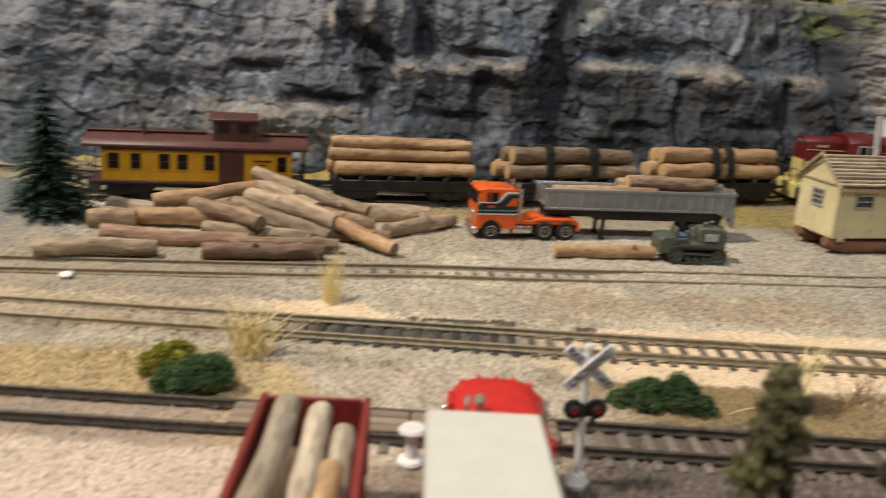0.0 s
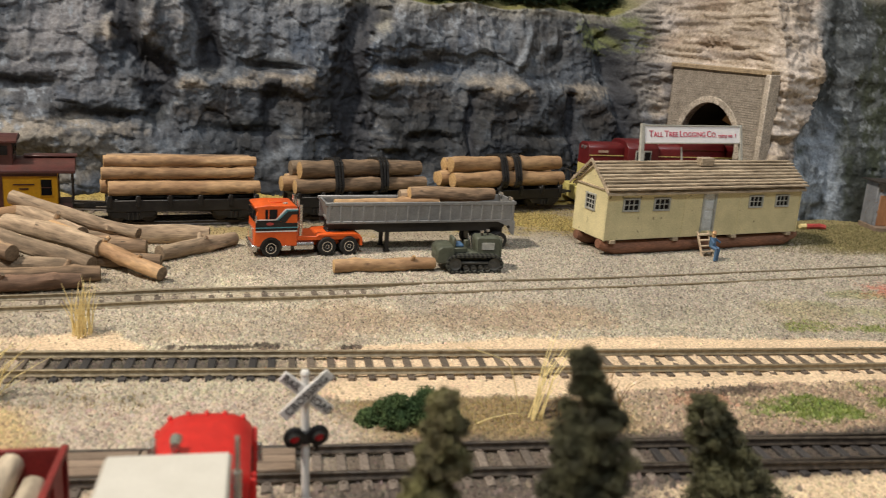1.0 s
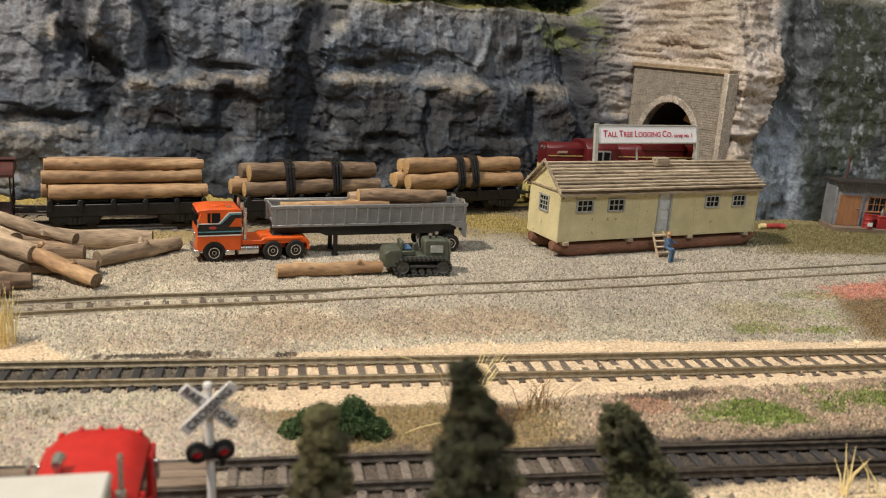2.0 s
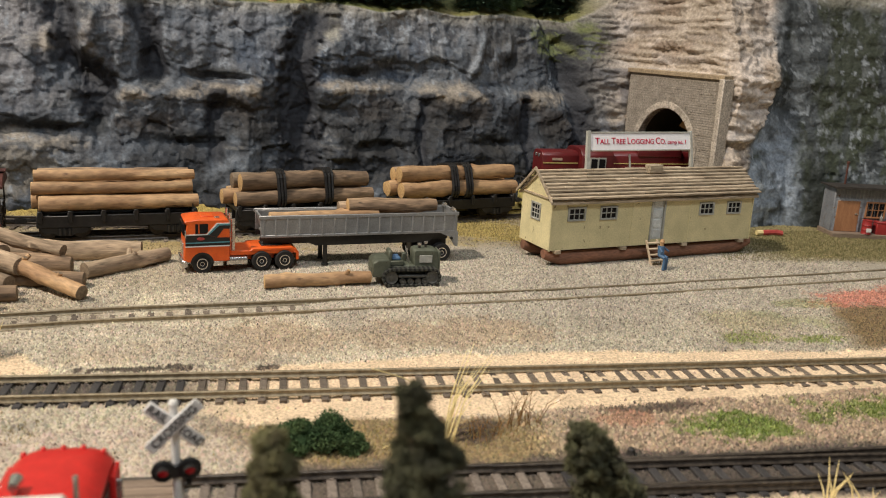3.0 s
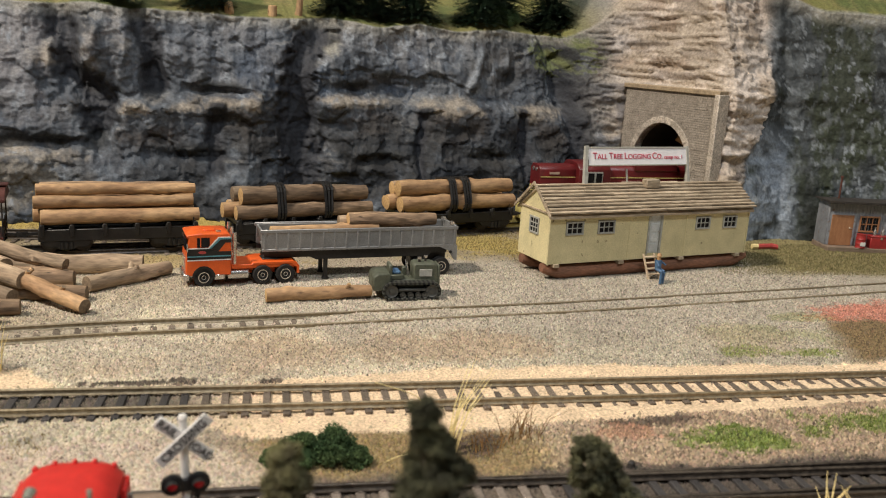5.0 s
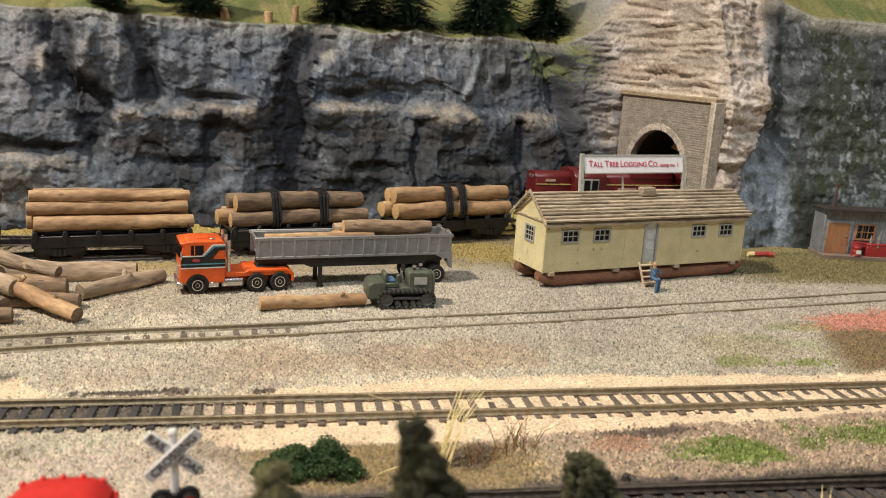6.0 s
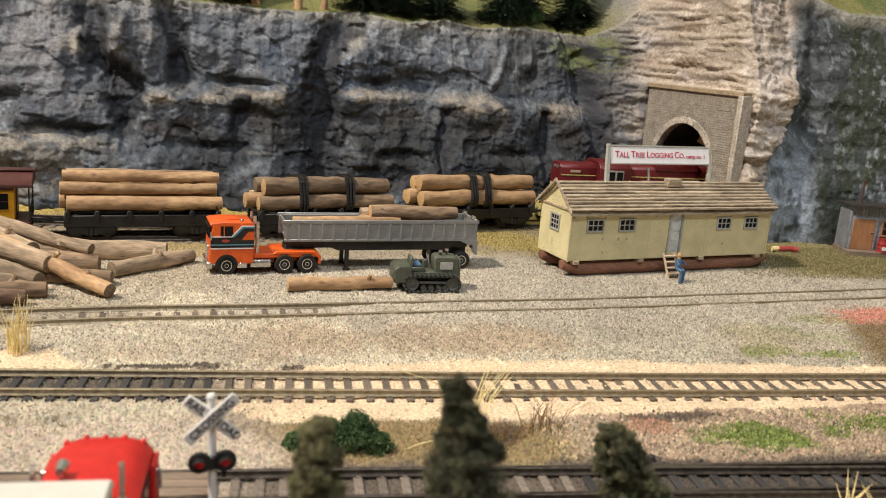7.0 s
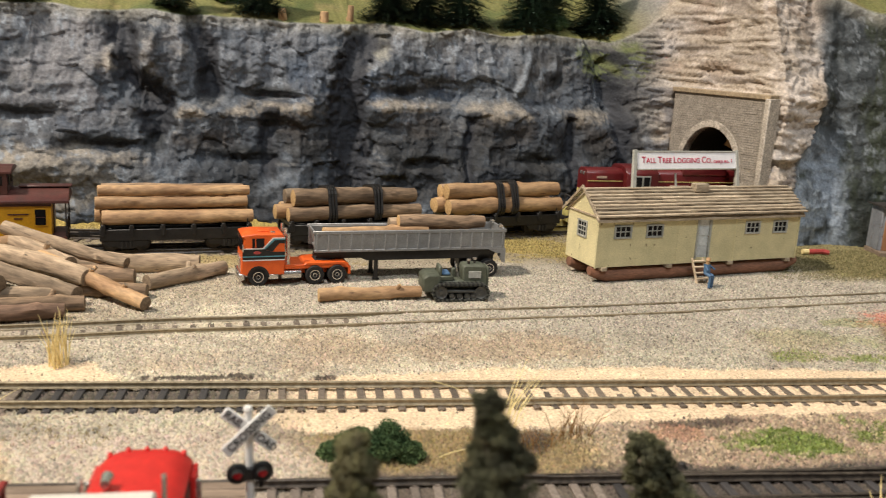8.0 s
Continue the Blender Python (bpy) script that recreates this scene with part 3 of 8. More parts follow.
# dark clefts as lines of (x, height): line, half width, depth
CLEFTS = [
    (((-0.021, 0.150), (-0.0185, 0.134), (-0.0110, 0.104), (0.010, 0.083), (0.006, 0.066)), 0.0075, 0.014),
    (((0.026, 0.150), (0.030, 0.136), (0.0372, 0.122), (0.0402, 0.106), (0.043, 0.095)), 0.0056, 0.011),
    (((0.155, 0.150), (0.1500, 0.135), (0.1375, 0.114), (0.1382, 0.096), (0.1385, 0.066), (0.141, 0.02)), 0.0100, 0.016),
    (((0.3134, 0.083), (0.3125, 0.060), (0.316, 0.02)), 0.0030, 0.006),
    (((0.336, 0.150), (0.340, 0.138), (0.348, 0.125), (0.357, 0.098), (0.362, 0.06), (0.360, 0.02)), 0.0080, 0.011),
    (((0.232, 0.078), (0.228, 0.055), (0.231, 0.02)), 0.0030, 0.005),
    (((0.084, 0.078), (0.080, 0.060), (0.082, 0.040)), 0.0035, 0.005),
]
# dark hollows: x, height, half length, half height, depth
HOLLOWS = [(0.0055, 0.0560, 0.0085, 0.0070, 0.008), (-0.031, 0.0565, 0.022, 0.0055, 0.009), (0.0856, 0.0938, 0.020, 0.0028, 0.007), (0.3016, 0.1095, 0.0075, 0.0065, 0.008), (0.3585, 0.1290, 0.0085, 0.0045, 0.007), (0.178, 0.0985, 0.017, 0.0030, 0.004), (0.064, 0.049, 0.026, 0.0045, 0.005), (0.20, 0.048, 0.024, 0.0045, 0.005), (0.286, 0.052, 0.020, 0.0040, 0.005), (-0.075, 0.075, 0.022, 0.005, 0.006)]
# ledges: middle x, half length, height, reach
LEDGES = [(0.038, 0.024, 0.0765, 0.008), (0.099, 0.027, 0.0865, 0.010), (0.180, 0.026, 0.0865, 0.008), (0.255, 0.031, 0.0850, 0.009), (0.331, 0.021, 0.0825, 0.008), (-0.06, 0.03, 0.045, 0.010), (-0.14, 0.05, 0.075, 0.009), (0.02, 0.03, 0.115, 0.004), (0.10, 0.05, 0.118, 0.003), (0.24, 0.06, 0.116, 0.003), (-0.01, 0.03, 0.030, 0.008), (0.17, 0.05, 0.05, 0.004), (0.29, 0.04, 0.045, 0.004)]


def line_weight(x, z, points, half):
    """1 on a broken line in the rock face, falling to 0 about one ragged half width away."""
    best = np.full(x.shape, 1e9)
    for (xa, za), (xb, zb) in zip(points, points[1:]):
        f = np.clip(((x - xa) * (xb - xa) + (z - za) * (zb - za)) / ((xb - xa) ** 2 + (zb - za) ** 2), 0, 1)
        best = np.minimum(best, np.hypot(x - xa - f * (xb - xa), z - za - f * (zb - za)))
    n = fbm(xyz(x * 70, z * 70), 3, 64) + 0.5 * fbm(xyz(x * 260, z * 260), 2, 65)
    return np.exp(-(best / (half * np.clip(1.0 + 0.6 * n, 0.6, 1.6))) ** 2.4)


def build_cliff():
    at, q, n = cliff_line()
    nu, nface, nback = len(at), 152, 40
    x0 = q[:, 0]
    top = 0.146 + 0.05 * smooth(0.365, 0.42, x0) - 0.022 * smooth(0.47, 0.53, x0) + 0.004 * fbm(xyz(x0 * 30, 0), 3, 51)
    v = np.linspace(0, 1, nface)
    z = top[:, None] * v[None, :]
    X, Z = x0[:, None] - 0.32 * z * n[:, 0][:, None] * (1 - smooth(0.34, 0.38, x0))[:, None], z
    p = xyz(X, Z, 0.0)
    main = 1 - smooth(0.36, 0.40, X)
    bound = np.interp(Z, [0, 0.05, 0.075, 0.09, 0.12, 0.2], [0.452, 0.458, 0.468, 0.482, 0.487, 0.490]) + 0.006 * fbm(p * 60, 3, 70)
    right = smooth(bound - 0.004, bound + 0.006, X)
    sandy = smooth(0.365, 0.40, X) * (1 - right)
    lean = sandy * 0.5 * np.clip(Z - 0.112, 0, 1)
    out = -(0.30 * Z * main + sandy * 0.06 * Z + right * 0.12 * Z)
    # blocky relief in bands
    warp = 0.012 * fbm(p * np.array([9, 9, 1]), 3, 52)
    out = out + 0.010 * fbm(p * np.array([15, 13, 1]) + 3, 2, 53, True) * (main + 0.6 * right + 0.3 * sandy)
    wu, wv = X + 0.006 * fbm(p * 60, 2, 81), Z + 0.005 * fbm(p * 50, 2, 82)
    rough = main + 0.3 * right + 0.22 * sandy
    out = out + rough * (0.0010 * facets(wu, wv, 0.046, 0.036, 91) + 0.0012 * facets(wu, wv, 0.019, 0.016, 92, 1.2) + 0.0006 * facets(wu, wv, 0.0070, 0.0054, 93, 1.4))
    out = out + sandy * (0.0012 * facets(wu, wv, 0.020, 0.0048, 94, 0.5) + 0.0016 * facets(wu, wv, 0.010, 0.0024, 95, 0.5))
    out = out + (0.0017 * (1 - right) + 0.0016 * right) * fbm(p * np.array([46, 34, 1]) + warp[..., None] * 60, 4, 54, True)
    upper = smooth(0.088, 0.102, Z) * main
    out = out + main * 0.0045 * fbm(p * np.array([26, 16, 1]) + 7, 3, 58) + upper * 0.0032 * fbm(xyz(X * 75, Z * 16), 3, 59, True)
    strata = vnoise(xyz(X * 12, (Z + warp) * 190, 0.0), 55)
    out = out + (0.0004 * main + 0.0013 * sandy * smooth(0.13, 0.11, Z) + 0.0004 * sandy + 0.0003 * right) * np.clip(strata * 2.2, -1, 1)
    out = out + 0.0009 * fbm(p * 140, 3, 56, True) + 0.0004 * fbm(p * 520, 2, 57)
    for cx, half, h, reach in LEDGES:
        w = np.exp(-(np.abs((X - cx) / half + 0.3 * fbm(xyz(Z * 60, X * 30), 2, 61)) ** 4))
        dz = (Z + 0.35 * warp) - h
        lip = np.where(dz > 0, np.exp(-(dz / 0.016) ** 1.3 * 1.0), np.exp(-(dz / 0.012) ** 2))
        under = np.exp(-((dz + 0.016) / 0.010) ** 2)
        out = out + w * (0.44 * reach * lip - 0.0012 * under)
    out = out - 0.007 * smooth(0.086, 0.096, Z + 0.4 * warp) * main * smooth(0.145, 0.16, X)
    for points, half, depth in CLEFTS:
        out = out - depth * line_weight(X, Z, points, half * 1.25)
    for cx, cz, hx, hz, depth in HOLLOWS:
        out = out - depth * np.exp(-(np.hypot((X - cx) / hx, (Z - cz) / hz) * (1 + 0.35 * fbm(p * 110, 2, 66))) ** 2.5)
    out = out + 0.006 * np.exp(-(np.hypot((X - 0.010) / 0.020, (Z - 0.120) / 0.022)) ** 4)
    out = out + 0.004 * line_weight(X, Z, ((0.278, 0.128), (0.274, 0.114), (0.266, 0.101)), 0.0035)
    out = out * (0.35 + 0.65 * smooth(0.0, 0.02, Z + 0.01))
    # keep the rock behind the tunnel portal's face
    s_portal = (at - np.interp(0.4165, x0[(x0 > 0.39) & (x0 < 0.44)], at[(x0 > 0.39) & (x0 < 0.44)]))
    near_portal = (1 - smooth(0.044, 0.052, np.abs(s_portal)))[:, None] * (1 - smooth(0.106, 0.114, Z))
    out = out * (1 - near_portal) - 0.008 * near_portal
    lean = lean * (1 - near_portal)
    px = q[:, 0][:, None] + n[:, 0][:, None] * out
    py = q[:, 1][:, None] + n[:, 1][:, None] * out + lean
    # the hillside behind the upper edge
    w = np.linspace(0, 1, nback + 1)[1:] ** 1.3
    hx = px[:, -1][:, None] + 0.25 * w[None, :] * np.clip(x0 - 0.3, -0.6, 0.9)[:, None]
    hy = py[:, -1][:, None] + 0.50 * w[None, :]
    rise = 0.30 + 0.35 * smooth(0.36, 0.42, x0)
    hz = z[:, -1][:, None] + rise[:, None] * 0.50 * w[None, :] + 0.006 * fbm(xyz(hx * 25, hy * 25), 3, 63) * smooth(0, 0.1, w)[None, :]
    P = np.stack((np.concatenate((px, hx), 1), np.concatenate((py, hy), 1), np.concatenate((z - 0.004, hz - 0.004), 1)), -1)
    nv = nface + nback
    du, dv = np.gradient(P, axis=0), np.gradient(P, axis=1)
    nor = np.cross(du, dv)
    nor /= np.linalg.norm(nor, axis=2)[..., None] + 1e-12
    up = np.abs(nor[..., 2])
    x, y, zz = [P[..., k].ravel() for k in range(3)]
    pts = xyz(x, y, zz)
    a, b = fbm(pts * np.array([20, 20, 30]), 4, 71), fbm(pts * np.array([60, 60, 90]), 4, 72)
    d1, d2, d3 = fbm(pts * np.array([95, 95, 60]), 4, 74), fbm(pts * np.array([210, 210, 130]), 3, 89), fbm(pts * np.array([38, 38, 70]), 4, 85)
    c = np.tile(np.array([0.124, 0.130, 0.143]), (len(x), 1))
    c = mixc(c, (0.108, 0.126, 0.160), smooth(0.0, 0.35, a))
    c = mixc(c, (0.108, 0.090, 0.078), 0.65 * smooth(0.05, 0.4, fbm(pts * np.array([14, 14, 25]), 3, 73)))
    c = mixc(c, (0.036, 0.037, 0.041), 0.60 * smooth(0.06, 0.36, b))
    c = mixc(c, (0.26, 0.265, 0.275), 0.55 * smooth(0.10, 0.42, d1))
    c = mixc(c, (0.175, 0.145, 0.118), 0.4 * smooth(0.08, 0.35, d3))
    c = mixc(c, (0.05, 0.046, 0.050), 0.5 * smooth(0.08, 0.3, fbm(pts * np.array([150, 150, 70]), 3, 86)))
    isface = np.zeros((nu, nv))
    isface[:, :nface] = 1
    isface = isface.ravel()
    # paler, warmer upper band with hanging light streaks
    drip = fbm(pts * np.array([120, 120, 14]), 3, 90)
    c = mixc(c, (0.33, 0.285, 0.255), 0.7 * smooth(0.112, 0.138, zz + 0.012 * drip) * smooth(0.36, 0.3, x) * smooth(-0.35, 0.25, a + 0.6 * d1))
    flute = smooth(0.088, 0.105, zz + 0.01 * a) * smooth(0.37, 0.34, x) * isface
    c = mixc(c, (0.30, 0.285, 0.28), 0.55 * flute * smooth(0.05, 0.40, drip))
    c = mixc(c, (0.045, 0.045, 0.052), 0.60 * flute * smooth(0.08, 0.42, -drip))
    c = mixc(c, (0.36, 0.315, 0.300), 0.65 * smooth(0.0, -0.03, x) * smooth(0.05, 0.10, zz) * smooth(-0.35, 0.25, d3 + d1))
    c = mixc(c, (0.33, 0.275, 0.240), 0.60 * patch(x, zz, 0.008, 0.121, 0.015, 0.018, 99, 0.9) * smooth(-0.4, 0.2, d1 + b))
    c = mixc(c, (0.33, 0.26, 0.19), 0.7 * patch(x, zz, -0.07, 0.03, 0.05, 0.018, 75))
    # tan on faces that point up puts the top light into the colour
    top_light = smooth(0.52, 0.82, up.ravel()) * isface * np.where(nor[..., 2].ravel() * np.sign(np.median(nor[:, nface + 5, 2])) > 0, 1.0, 0.0)
    c = mixc(c, (0.36, 0.305, 0.25), 0.55 * top_light * smooth(-0.15, 0.3, fbm(pts * 45, 3, 76)))
    # brown below the ledges, their shade included in the colour
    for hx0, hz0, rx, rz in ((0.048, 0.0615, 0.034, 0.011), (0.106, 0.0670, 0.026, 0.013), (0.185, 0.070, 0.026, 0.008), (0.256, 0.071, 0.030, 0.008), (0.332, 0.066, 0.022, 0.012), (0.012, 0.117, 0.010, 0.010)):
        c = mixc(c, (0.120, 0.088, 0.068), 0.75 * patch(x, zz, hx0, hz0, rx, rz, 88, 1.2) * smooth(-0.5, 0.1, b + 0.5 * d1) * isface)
    # lower rock behind the trains darkened: dark wash and shading in one tone
    low_shading = smooth(0.100, 0.058, zz + 0.014 * b + 0.012 * a) * smooth(-0.02, 0.07, x + 0.02 * a) * smooth(0.37, 0.33, x) * isface
    c = c * (1 - 0.78 * low_shading * smooth(-0.6, 0.1, a + 0.5 * b - 0.5 * d1))[:, None]
    # tan paint brushed on ledge tops, with their highlights put into the colour
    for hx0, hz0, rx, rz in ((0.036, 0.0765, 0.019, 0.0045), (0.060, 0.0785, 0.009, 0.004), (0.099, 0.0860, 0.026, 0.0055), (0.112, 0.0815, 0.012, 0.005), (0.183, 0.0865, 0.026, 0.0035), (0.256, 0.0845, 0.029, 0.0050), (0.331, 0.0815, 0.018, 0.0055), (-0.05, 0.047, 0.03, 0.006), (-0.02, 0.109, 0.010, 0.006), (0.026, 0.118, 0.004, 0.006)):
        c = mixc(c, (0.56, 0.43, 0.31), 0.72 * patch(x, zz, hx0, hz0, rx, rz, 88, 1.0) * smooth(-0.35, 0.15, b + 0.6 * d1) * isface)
    c = mixc(c, (0.47, 0.40, 0.30), 0.8 * patch(x, zz, 0.1625, 0.133, 0.0050, 0.0120, 97, 0.8) * isface)
    # pale strokes, the first a highlight painted along a ridge
    for points, half, w0 in ((((0.279, 0.129), (0.274, 0.114), (0.266, 0.101)), 0.0022, 0.75), (((0.2535, 0.106), (0.2530, 0.0965)), 0.0028, 0.75), (((0.213, 0.0985), (0.226, 0.0975)), 0.0016, 0.7), (((0.262, 0.128), (0.259, 0.112)), 0.0020, 0.45), (((0.345, 0.142), (0.350, 0.134)), 0.0030, 0.5)):
        c = mixc(c, (0.47, 0.46, 0.46), w0 * line_weight(x, zz, points, half) * isface)
    c = mixc(c, (0.42, 0.415, 0.42), 0.7 * smooth(0.20, 0.44, d2) * isface * smooth(-0.3, 0.2, a + d1) * (1 - 0.8 * low_shading))
    c = mixc(c, (0.30, 0.295, 0.31), 0.40 * smooth(0.090, 0.104, zz + 0.006 * b) * smooth(-0.01, 0.01, x) * smooth(0.15, 0.12, x) * smooth(-0.45, 0.15, d1 + 0.5 * b) * isface)
    c = mixc(c, (0.40, 0.335, 0.285), 0.6 * patch(x, zz, 0.010, 0.124, 0.013, 0.017, 100, 0.6) * smooth(-0.5, 0.1, d1 + b) * isface)
    c = c * (1 - 0.24 * smooth(0.23, 0.28, x) * smooth(0.092, 0.104, zz + 0.006 * b) * isface)[:, None]
    # clefts and hollows coloured near black: black wash and their shade together
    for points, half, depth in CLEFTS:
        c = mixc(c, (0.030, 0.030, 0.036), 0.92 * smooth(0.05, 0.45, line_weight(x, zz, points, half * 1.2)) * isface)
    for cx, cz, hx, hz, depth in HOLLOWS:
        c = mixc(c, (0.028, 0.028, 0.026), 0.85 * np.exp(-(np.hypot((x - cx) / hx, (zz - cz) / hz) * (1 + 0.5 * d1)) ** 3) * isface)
    for points, half in ((((0.338, 0.129), (0.346, 0.1235), (0.3545, 0.118)), 0.0030), (((0.355, 0.138), (0.368, 0.136)), 0.0035)):
        c = mixc(c, (0.17, 0.165, 0.045), 0.85 * line_weight(x, zz, points, half) * isface)
    sd = np.concatenate((sandy, np.broadcast_to(sandy[:, -1][:, None], (nu, nback))), 1).ravel()
    flake = fbm(pts * np.array([40, 40, 170]), 3, 77)
    cs = np.tile(np.array([0.50, 0.42, 0.335]), (len(x), 1))
    cs = mixc(cs, (0.70, 0.60, 0.51), smooth(0.0, 0.35, b))
    cs = mixc(cs, (0.36, 0.27, 0.20), 0.7 * smooth(0.1, 0.4, d3) * smooth(0.10, 0.125, zz))
    cs = mixc(cs, (0.21, 0.17, 0.145), (0.45 + 0.4 * smooth(0.125, 0.105, zz)) * smooth(0.08, 0.32, flake))
    cs = mixc(cs, (0.28, 0.275, 0.285), 0.8 * smooth(-0.35, 0.3, a + 0.4 * b) * smooth(0.425, 0.395, x))
    cs = mixc(cs, (0.74, 0.665, 0.605), 0.7 * smooth(0.437, 0.452, x) * smooth(-0.3, 0.25, d1 + 0.5 * a))
    cs = mixc(cs, (0.33, 0.33, 0.345), 0.65 * smooth(0.085, 0.06, zz + 0.01 * b) * smooth(0.0, 0.25, d1 + b))
    cs = cs * (1 - 0.16 * smooth(0.11, 0.135, zz))[:, None]
    c = c * (1 - sd[:, None]) + cs * sd[:, None]
    rt = np.concatenate((right, np.broadcast_to(right[:, -1][:, None], (nu, nback))), 1).ravel()
    run = fbm(pts * np.array([90, 90, 24]), 4, 78)
    cr = np.tile(np.array([0.074, 0.077, 0.075]), (len(x), 1))
    cr = mixc(cr, (0.034, 0.036, 0.033), 0.75 * smooth(-0.05, 0.3, fbm(pts * np.array([110, 110, 55]), 4, 83)))
    cr = mixc(cr, (0.048, 0.054, 0.022), 0.75 * smooth(-0.05, 0.25, run + 0.25 * smooth(0.50, 0.54, x) - 0.1))
    cr = mixc(cr, (0.17, 0.168, 0.158), 0.7 * smooth(0.10, 0.32, d2))
    cr = mixc(cr, (0.42, 0.41, 0.40), 0.7 * smooth(0.16, 0.36, fbm(pts * np.array([330, 330, 260]), 3, 84)) * smooth(-0.3, 0.2, d1))
    cr = mixc(cr, (0.36, 0.355, 0.34), 0.5 * patch(x, zz, 0.506, 0.098, 0.007, 0.010, 98) )
    wash = smooth(0.104, 0.058, zz + 0.012 * b + 0.4 * (x - 0.47)) * smooth(0.518, 0.500, x + 0.006 * a)
    cr = mixc(cr, (0.42, 0.43, 0.455), 0.9 * wash * smooth(-0.45, 0.15, d1 + 0.5 * b))
    cr = mixc(cr, (0.58, 0.56, 0.54), 0.6 * wash * smooth(0.1, 0.4, d2) * smooth(0.495, 0.475, x))
    # rock left of the shed painted near black for the shadow there
    cr = mixc(cr, (0.024, 0.027, 0.022), 0.85 * smooth(0.512, 0.520, x + 0.004 * d1) * smooth(0.535, 0.527, x) * smooth(0.075, 0.04, zz))
    cr = cr * (1 - 0.28 * smooth(0.085, 0.11, zz))[:, None]
    c = c * (1 - rt[:, None]) + cr * rt[:, None]
    moss = (1 - isface) * (1 - sd)
    edge = smooth(0.93, 1.0, np.concatenate((np.broadcast_to(v, (nu, nface)), np.ones((nu, nback))), 1).ravel())
    c = mixc(c, (0.50, 0.42, 0.32), 0.6 * edge * isface)
    g = np.tile(np.array([0.185, 0.18, 0.055]), (len(x), 1))
    g = mixc(g, (0.10, 0.125, 0.035), smooth(0.0, 0.4, fbm(pts * 40, 3, 79)))
    g = mixc(g, (0.29, 0.235, 0.10), 0.7 * smooth(0.1, 0.5, b))
    c = c * (1 - moss[:, None]) + g * moss[:, None]
    c = mixc(c, (0.17, 0.18, 0.05), 0.8 * patch(x, zz, 0.35, 0.125, 0.03, 0.012, 80) * smooth(0.2, 0.5, up.ravel()))
    faces = grid_faces(nu, nv)
    u_i, v_i = faces[:, 0] // nv, faces[:, 0] % nv
    hole = (np.abs(s_portal[u_i]) < 0.034) & (P[..., 2].ravel()[faces[:, 0]] < 0.088)
    c = c * np.where((isface > 0)[:, None], 1 + (1 - sd[:, None]) * np.array([-0.13, 0.0, 0.13])[None], 1.0)
    c = c * (1 - 0.20 * isface * (1 - sd) * (1 - rt))[:, None]
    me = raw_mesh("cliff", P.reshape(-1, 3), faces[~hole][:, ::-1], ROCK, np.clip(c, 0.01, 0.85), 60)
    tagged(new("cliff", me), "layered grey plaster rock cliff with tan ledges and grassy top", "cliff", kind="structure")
    return x0, px[:, -1], py[:, -1], z[:, -1]


build_ground()
TOP_X0, TOP_X, TOP_Y, TOP_Z = build_cliff()


def hill_height(x, y):
    """Height of the grass behind the cliff's upper edge."""
    sel = TOP_X0 < 0.37
    ty, tz = np.interp(x, TOP_X0[sel], TOP_Y[sel]), np.interp(x, TOP_X0[sel], TOP_Z[sel])
    return float(tz + 0.30 * max(0, y - ty) - 0.004)


